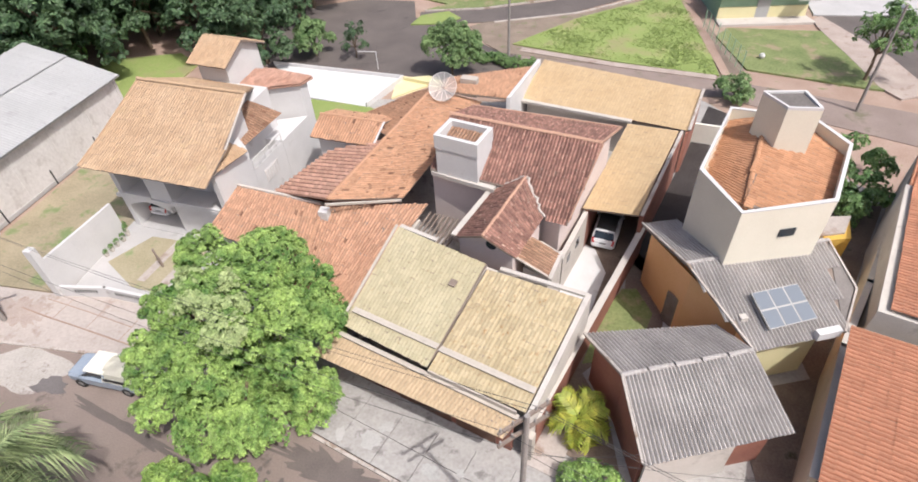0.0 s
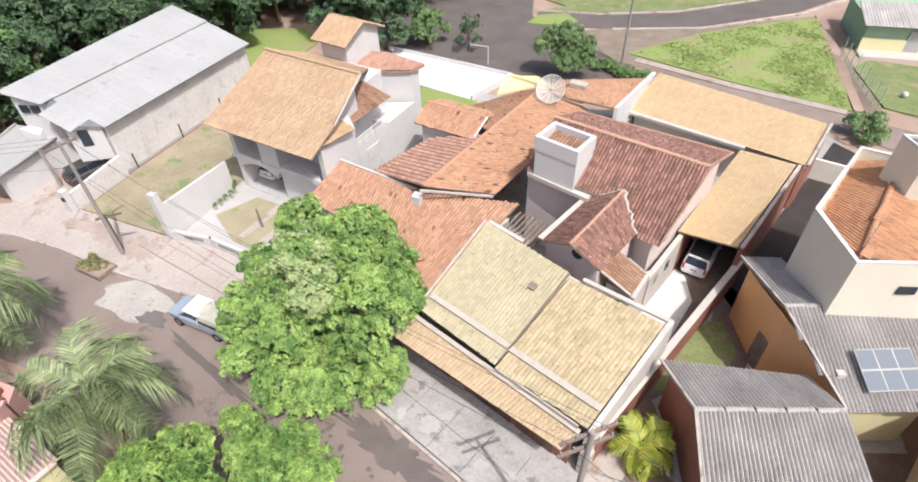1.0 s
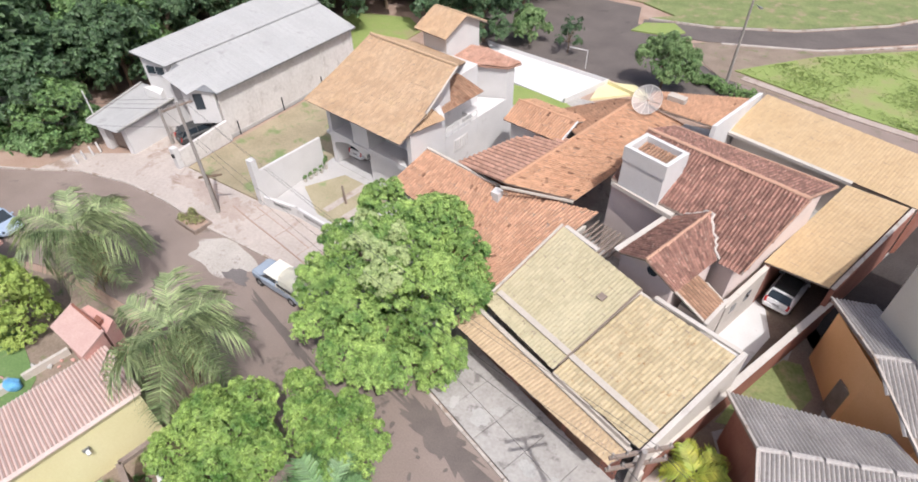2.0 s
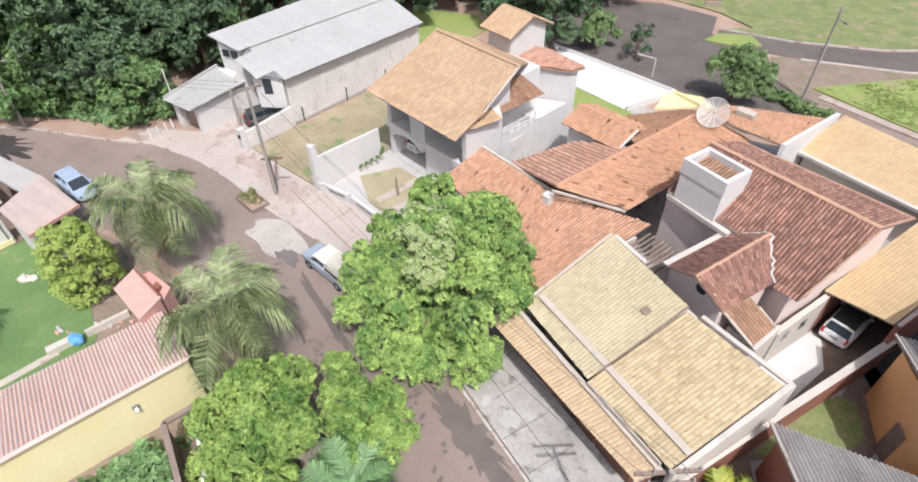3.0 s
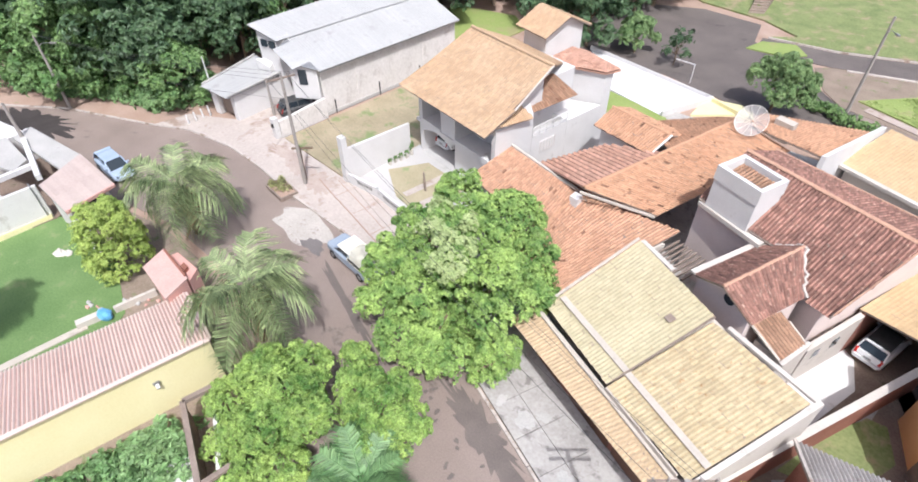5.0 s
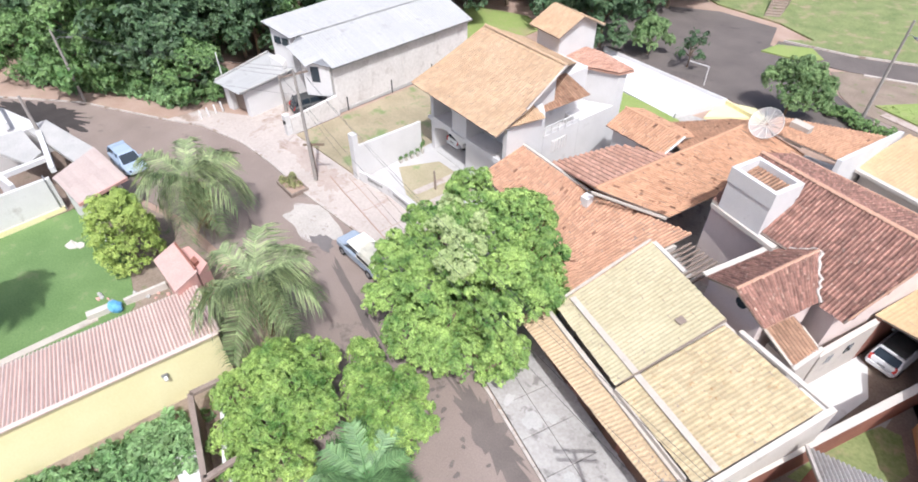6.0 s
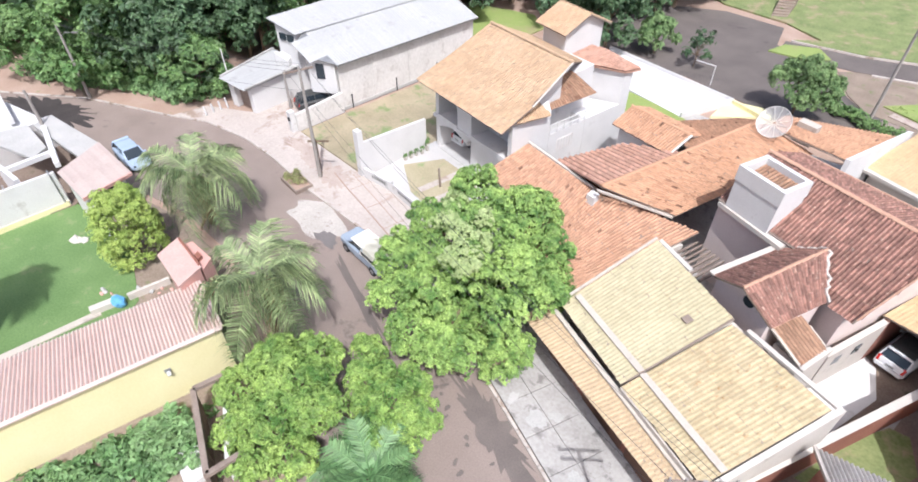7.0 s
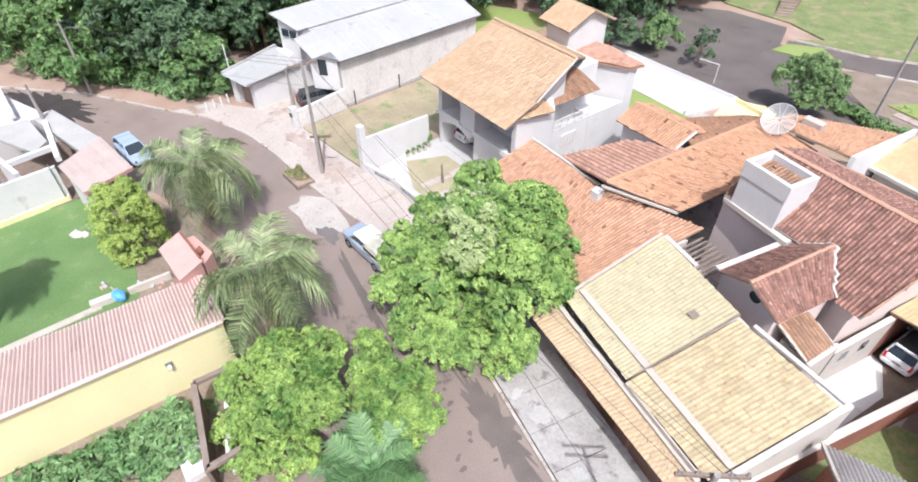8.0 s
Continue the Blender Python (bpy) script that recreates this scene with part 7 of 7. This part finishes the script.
for i in range(26):
    rs = random.Random(100 + i)
    x = rs.uniform(-11.5, -4.0)
    blot("oil_spot", x, 10.6 - 0.55 * (x + 7.0) + rs.uniform(-1.6, 0.9), rs.uniform(0.08, 0.22), rs.uniform(0.06, 0.14), rs.uniform(0, 180), 0.007, "asphalt_dark", "small dark spot on the asphalt", "road", 200 + i, 9)

# ---- behind the houses ----
def edging(name, pts, width, z, material, label):
    """A ribbon of paving beside a road."""
    left, right = [], []
    for i, p in enumerate(pts):
        a, c = Vector(pts[max(i - 1, 0)]), Vector(pts[min(i + 1, len(pts) - 1)])
        d = (c - a).normalized()
        left.append((p[0] - d.y * width / 2, p[1] + d.x * width / 2))
        right.append((p[0] + d.y * width / 2, p[1] - d.x * width / 2))
    return ground_patch(name, left + right[::-1], z, material, label, "kerb")


edging("far_kerb", [(2.5, 66.4), (12.2, 68.1), (17.0, 70.3), (24.4, 74.4), (33.0, 82.2)], 0.3, 0.13, "kerb", "pale concrete kerb strip beside a side road")
edging("far_kerb", [(-6.0, 70.9), (1.0, 70.9), (10.0, 73.0), (20.0, 78.4), (37.5, 93.6)], 0.2, 0.13, "kerb", "thin pale kerb along a side road")
ground_patch("footpath", [(37.3, 45.2), (36.6, 47.6), (37.0, 53.5), (37.2, 60.5), (37.6, 63.2), (39.0, 64.3), (39.7, 60.3), (40.8, 53.4), (40.6, 46.0)], 0.135, "dust", "pale worn footpath beside a grass field", "pavement")
ground_patch("far_court", [(38.4, 64.6), (40.2, 72.0), (56.0, 72.0), (56.0, 63.0), (44.0, 63.8)], 0.12, "pale_floor", "pale concrete court beside a road", "pavement")
edging("far_kerb", [(5.0, 58.6), (14.0, 54.2), (23.0, 50.6)], 0.9, 0.1, "dust", "worn pinkish footpath along a grass plot")
ground_patch("grass_clearing", [(-41.0, 50.0), (-31.5, 49.0), (-30.0, 58.0), (-33.0, 61.0), (-41.0, 60.0)], 0.08, "grass", "grass clearing at the edge of the woods", "lawn")
ground_patch("rear_court", [(-21.3, 57.0), (-7.2, 52.6), (-10.2, 47.2), (-16.5, 49.6)], 0.16, "white_fresh", "white painted rear court in full sun", "yard")
wall_line("yard_wall", [(-10.1, 47.2), (-7.2, 52.4)], 0.6, 0.16, "white", "white side wall of a rear yard")
wall_line("yard_wall", [(-21.3, 57.0), (-7.2, 52.6)], 0.5, 0.15, "white", "low white kerb wall behind a rear court")
ground_patch("rear_terrace", [(-16.8, 49.4), (-10.2, 47.4), (-8.4, 46.0), (-10.0, 44.0), (-17.5, 46.0)], 0.14, "grass", "bright green rear lawn", "lawn")
wall_line("yard_wall", [(-7.0, 52.3), (-4.2, 50.9), (5.5, 47.4)], 0.5, 0.2, "yellow", "low pale yellow rear wall")
ground_patch("rear_patio", [(-7.7, 52.7), (-4.6, 53.1), (-3.2, 52.0), (-8.0, 48.8)], 0.15, "yellow", "pale yellow painted rear patio", "yard")
tagged(part("roof_chimney", bm_prism([(-1.2, 42.4), (0.1, 41.9), (0.3, 42.6), (-1.0, 43.1)], 3.5, 5.0), "band", None), "square plastered chimney on a tiled roof", "chimney")
ch = thing("barrier", (-11.1, 55.5, 0), "white metal barrier arm on a post", "barrier")
for p, q in (((-10.0, 55.2, 0), (-10.0, 55.2, 1.9)), ((-12.0, 55.8, 1.75), (-10.0, 55.2, 1.9))):
    part("tube", bm_tube([p, q], 0.05, 0.05, 6), "white", ch)


def green_house():
    h = thing("house", (32, 66, 0), "low green and yellow house with a pale terrace", "house")
    part("wall", bm_prism([(27.6, 64.6), (37.2, 64.4), (37.4, 72), (27.8, 72)], 0, 3.0), "green_paint", h)
    part("plinth", bm_prism([(27.5, 64.45), (37.2, 64.25), (37.2, 64.4), (27.5, 64.6)], 0, 1.4), "yellow", h)
    part("terrace", bm_prism([(27.2, 62.6), (37.6, 62.4), (37.4, 64.4), (27.4, 64.6)], -0.1, 0.2), "cream", h)
    d = part("door", bm_prism([(31.6, 64.36), (33.0, 64.33), (33.0, 64.45), (31.6, 64.48)], 0.2, 2.3), "sheet_white", h, "pale sliding door")
    roof(h, [(27.0, 63.9, 2.9), (37.8, 63.7, 2.9), (37.6, 68, 3.9), (27.2, 68, 3.9)], "fibre", 95, wave=True, tw=0.3, tl=2.0, amp=0.05, step=0.01)
    part("porch", bm_prism([(35.2, 62.8), (37.4, 62.7), (37.4, 64.4), (35.2, 64.4)], 2.4, 2.5), "concrete", h)


green_house()
fence = thing("fence", (25.4, 57, 0), "green wire mesh fence on steel posts beside a field", "fence")
for i in range(9):
    y = 51.5 + i * 1.35
    part("post", bm_tube([(25.6 - 0.03 * i, y, 0), (25.6 - 0.03 * i, y, 2.2)], 0.04, 0.04, 6), "green_paint", fence)
for z in np.arange(0.2, 2.2, 0.28):
    part("rail", bm_tube([(25.6, 51.5, z), (25.36, 62.3, z)], 0.015, 0.015, 4), "green_paint", fence)
ground_patch("path", [(23.6, 50.2), (24.4, 50.4), (25.6, 62.6), (26.6, 74.0), (25.6, 74.0), (24.6, 62.6)], 0.14, "dirt", "narrow brown footpath beside a fence", "path")
b = bmesh.new()
bmesh.ops.create_uvsphere(b, u_segments=14, v_segments=10, radius=0.28, matrix=Matrix.Translation((28.6, 54.2, 0.4)))
tagged(part("concrete_ball", b, "white", None, smooth=True), "pale round concrete ball on the grass", "ball")
st = thing("stairway", (-8.6, 79, 0), "brown garden stairway up a grass slope", "stairs")
for i in range(9):
    part("step", bm_prism([(-9.7 - 0.02 * i, 77.2 + 0.6 * i), (-8.0, 77.8 + 0.6 * i), (-8.0, 78.4 + 0.6 * i), (-9.7, 77.8 + 0.6 * i)], 0, 0.16 + 0.16 * i), "dirt_dark", st)


# ---- rough grass ----
def grass_tufts(name, poly, z, n, height, leaf, seed, label):
    """Upright blades in uneven drifts over a plot."""
    rng = np.random.default_rng(seed)
    q = np.array(poly)
    x, y = rng.uniform(q[:, 0].min(), q[:, 0].max(), n * 4), rng.uniform(q[:, 1].min(), q[:, 1].max(), n * 4)
    drift = np.zeros(n * 4)
    for _ in range(14):
        a, f, p = rng.uniform(0, 6.28), rng.uniform(0.2, 1.9), rng.uniform(0, 6.28)
        drift += 0.3 * np.sin(f * (x * math.cos(a) + y * math.sin(a)) + p)
    keep = inside(x, y, poly) & (drift + rng.normal(0, 1.0, n * 4) > 0.0)
    x, y, drift = x[keep][:n], y[keep][:n], drift[keep][:n]
    P = []
    for _ in range(4):
        a = rng.uniform(0, 6.28, len(x))
        h = height * rng.uniform(0.5, 1.2, len(x)) * (0.8 + 0.3 * drift)
        w = 0.05 + 0.10 * rng.random(len(x))
        c = np.stack([x + rng.normal(0, 0.08, len(x)), y + rng.normal(0, 0.08, len(x)), np.full(len(x), z)], 1)
        u = np.stack([np.cos(a), np.sin(a), 0 * a], 1)
        lean = np.stack([-np.sin(a) * h * 1.2, np.cos(a) * h * 1.2, h], 1)
        P.append(np.stack([c - u * w[:, None], c + u * w[:, None], c + u * w[:, None] * 0.3 + lean, c - u * w[:, None] * 0.3 + lean], 1))
    P = np.concatenate(P)
    me = bpy.data.meshes.new(name)
    me.from_pydata(P.reshape(-1, 3).tolist(), [], np.arange(len(P) * 4).reshape(-1, 4).tolist())
    me.materials.append(M[leaf])
    return tagged(new(name, me), label, "grass", kind="stuff")


grass_tufts("tall_grass", [(4.6, 60.0), (14.0, 55.2), (23.2, 51.2), (24.8, 62.0), (25.9, 72.5), (22.0, 71.4), (12.0, 66.0)], 0.12, 3000, 0.07, "leaf_grass", 81, "bright green tall grass in uneven drifts")


# ---- small things ----
def topiary(at, r, label):
    t = thing("potted_shrub", (0, 0, 0), label, "potted plant", "potted shrubs")
    part("pot", bm_tube([(0, 0, 0), (0, 0, 0.28)], 0.13, 0.18, 10), "cream", t)
    me = crown_mesh("foliage", [(0, 0, 0.28 + r * 0.7, r), (0.06, 0.04, 0.28 + r * 1.2, r * 0.6)], 700, 0.11, 71)
    me.materials.append(M["leaf_far"])
    ob = new("foliage", me)
    ob.parent = t
    t.location = at
    return t


for i, (x, y, r) in enumerate(((-25.6, 27.8, 0.15), (-25.45, 28.3, 0.17), (-25.3, 28.8, 0.2), (-25.1, 29.3, 0.24))):
    topiary((x, y, 0.1), r, "small clipped green shrub in a pale pot")
tall = topiary((-25.05, 29.9, 0.1), 0.26, "taller clipped shrub beside a row of pots")
tall.scale = (1, 1, 1.7)
# slotted openings in the low front wall
for p, q, n in (((-25.6, 24.035), (-24.2, 23.94), 9), ((-22.8, 23.68), (-20.6, 23.075), 13)):
    d = Vector((q[0] - p[0], q[1] - p[1], 0)).normalized()
    out = Vector((d.y, -d.x, 0)) * 0.004
    vent = thing("wall_vent", (0, 0, 0), "row of dark slots in a low white wall", "vent", "wall vents")
    for i in range(n):
        c = Vector((*p, 0)).lerp(Vector((*q, 0)), i / (n - 1)) + out
        part("slot", bm_beam((c.x - d.x * 0.035, c.y - d.y * 0.035, 0.5), (c.x + d.x * 0.035, c.y + d.y * 0.035, 0.5), 0.03, 0.28), "dark", vent)
tagged(part("post", bm_tube([(-21.2, 26.6, 0), (-21.25, 26.55, 1.75)], 0.09, 0.07, 8), "wood_grey", None), "thin weathered post standing in a dry lawn", "post")
vent = thing("wall_vent_pipe", (0, 0, 0), "small grey vent cowl on a yellow wall", "vent")
f = local(-20.09, 7.22, 250.4)
part("cowl", bm_beam(f(2.9, 0.06, 2.25), f(2.9, 0.26, 2.15), 0.16, 0.12), "metal", vent)
part("flange", bm_beam(f(2.75, 0.08, 2.25), f(3.05, 0.08, 2.25), 0.04, 0.24), "metal", vent)
# white posts along the edge of the forecourt
for i, (x, y) in enumerate(((-44.5, 22.9), (-44.4, 23.6), (-44.3, 24.3), (-44.3, 25.0))):
    tagged(part("bollard", bm_tube([(x, y, 0), (x - 0.05, y - 0.03, 0.95)], 0.09, 0.08, 8), "white", None), "short white bollard beside a concrete forecourt", "bollard", "bollards")
tagged(part("pole", bm_tube([(-44.95, 26.3, 0), (-44.95, 26.3, 4.9)], 0.07, 0.05, 8), "white", None), "slender white pole at the corner of a garage", "pole")
gp = thing("gate_post", (-36.1, 25.7, 0), "white gate post with a dark letter box", "post")
part("post", bm_prism([(-36.5, 25.5), (-36.0, 25.4), (-35.9, 25.85), (-36.4, 25.95)], 0, 1.95), "white", gp)
part("letter_box", bm_prism([(-36.3, 25.34), (-36.06, 25.29), (-36.03, 25.41), (-36.27, 25.46)], 1.2, 1.5), "dark", gp)
sp = thing("signpost", (-29.6, 22.5, 0), "short dark timber post with a small crosspiece", "post")
part("post", bm_beam((-29.6, 22.5, 0), (-29.55, 22.5, 3.2), 0.2, 0.2), "bark", sp)
part("crosspiece", bm_beam((-30.1, 22.25, 2.95), (-28.6, 22.95, 3.15), 0.16, 0.10), "bark", sp)
# scraps on the lawn
for i, (x, y, s) in enumerate(((-37.4, 7.5, 0.42), (-36.9, 7.8, 0.3))):
    b = bmesh.new()
    bmesh.ops.create_icosphere(b, subdivisions=2, radius=s, matrix=Matrix.Translation((x, y, 0.12)) @ Matrix.Diagonal((1.3, 0.8, 0.35, 1)))
    rs = random.Random(300 + i)
    for v in b.verts:
        v.co += Vector((rs.uniform(-1, 1), rs.uniform(-1, 1), rs.uniform(-0.5, 1))) * s * 0.18
    tagged(part("sack", b, "cream", None), "crumpled white plastic sack lying on a lawn", "sack", "sacks")
# pale splashes and joints on the front pavement
for i, (x, y, rx, ry) in enumerate(((-5.6, 13.9, 0.55, 0.4), (-4.9, 14.6, 0.4, 0.25), (-2.6, 12.3, 0.3, 0.5), (-7.2, 14.3, 0.35, 0.2), (-1.2, 12.2, 0.25, 0.18))):
    blot("paint_splash", x, y, rx, ry, -29 + 40 * i, 0.131, "concrete", "pale dried splash on a concrete pavement", "stain", 400 + i, 18)
ground_patch("entrance_slab", [(1.9, 12.6), (3.2, 11.9), (4.4, 14.0), (3.1, 14.7)], 0.128, "paving_pink", "reddish entrance slab beside a side wall", "pavement")
tagged(part("meter_pedestal", bm_prism([(1.7, 13.0), (2.15, 12.75), (2.35, 13.1), (1.9, 13.35)], 0, 2.1), "band", None), "pinkish masonry meter pedestal beside a utility pole", "pedestal")
# rubble by the low wall
for i in range(14):
    rs = random.Random(500 + i)
    w = rs.random()
    x, y, s = -31.0 + 3.4 * w + rs.uniform(-0.7, 0.2), 5.6 + 3.2 * w + rs.uniform(-0.1, 0.8), rs.uniform(0.08, 0.22)
    b = bmesh.new()
    bmesh.ops.create_icosphere(b, subdivisions=1, radius=s, matrix=Matrix.Translation((x, y, 0.1 + s * 0.3)) @ Matrix.Diagonal((rs.uniform(0.8, 1.5), rs.uniform(0.7, 1.2), 0.6, 1)))
    for v in b.verts:
        v.co += Vector((rs.uniform(-1, 1), rs.uniform(-1, 1), rs.uniform(-1, 1))) * s * 0.2
    tagged(part("rubble_stone", b, "concrete" if i % 3 else "pink", None), "broken masonry lump beside a low wall", "rubble", "rubble by the wall")
# joints in the pavement before the white house
def groove(pts, width, label):
    return tagged(part("pavement_joint", bm_tube([(x, y, 0.112) for x, y in pts], width, width, 6), "dirt", None), label, "joint", "pavement joints")


groove([(-28.9, 23.2), (-26.6, 22.3), (-24.5, 21.55), (-20.9, 20.2), (-18.6, 19.3)], 0.05, "soil-filled joint running along a worn pavement")
groove([(-27.6, 23.9), (-24.6, 22.8), (-21.0, 21.4)], 0.03, "thin soil-filled joint in a worn pavement")
for x, y in ((-26.4, 22.3), (-23.9, 21.4), (-21.4, 20.4)):
    groove([(x, y), (x + 0.3, y + 0.9), (x + 0.55, y + 1.7)], 0.025, "cross joint in a worn pavement")
# loose bits on the grass at the wood's edge
for i, (x, y) in enumerate(((-31.6, 51.0), (-30.2, 51.6))):
    tagged(part("marker_post", bm_tube([(x, y, 0), (x, y, 1.6)], 0.08, 0.07, 6), "white", None), "thin white post at the edge of rough grass", "post", "marker posts")
wall_line("garden_wall", [(16.9, 39.9), (19.3, 39.0)], 1.8, 0.2, "canvas", "low sandy rear wall closing a lane")
tagged(part("ball_valve_box", bm_prism([(12.35, 17.4), (12.7, 17.45), (12.65, 17.75), (12.3, 17.7)], 4.35, 4.62), "cream", None), "small pale box on a corrugated roof", "box")
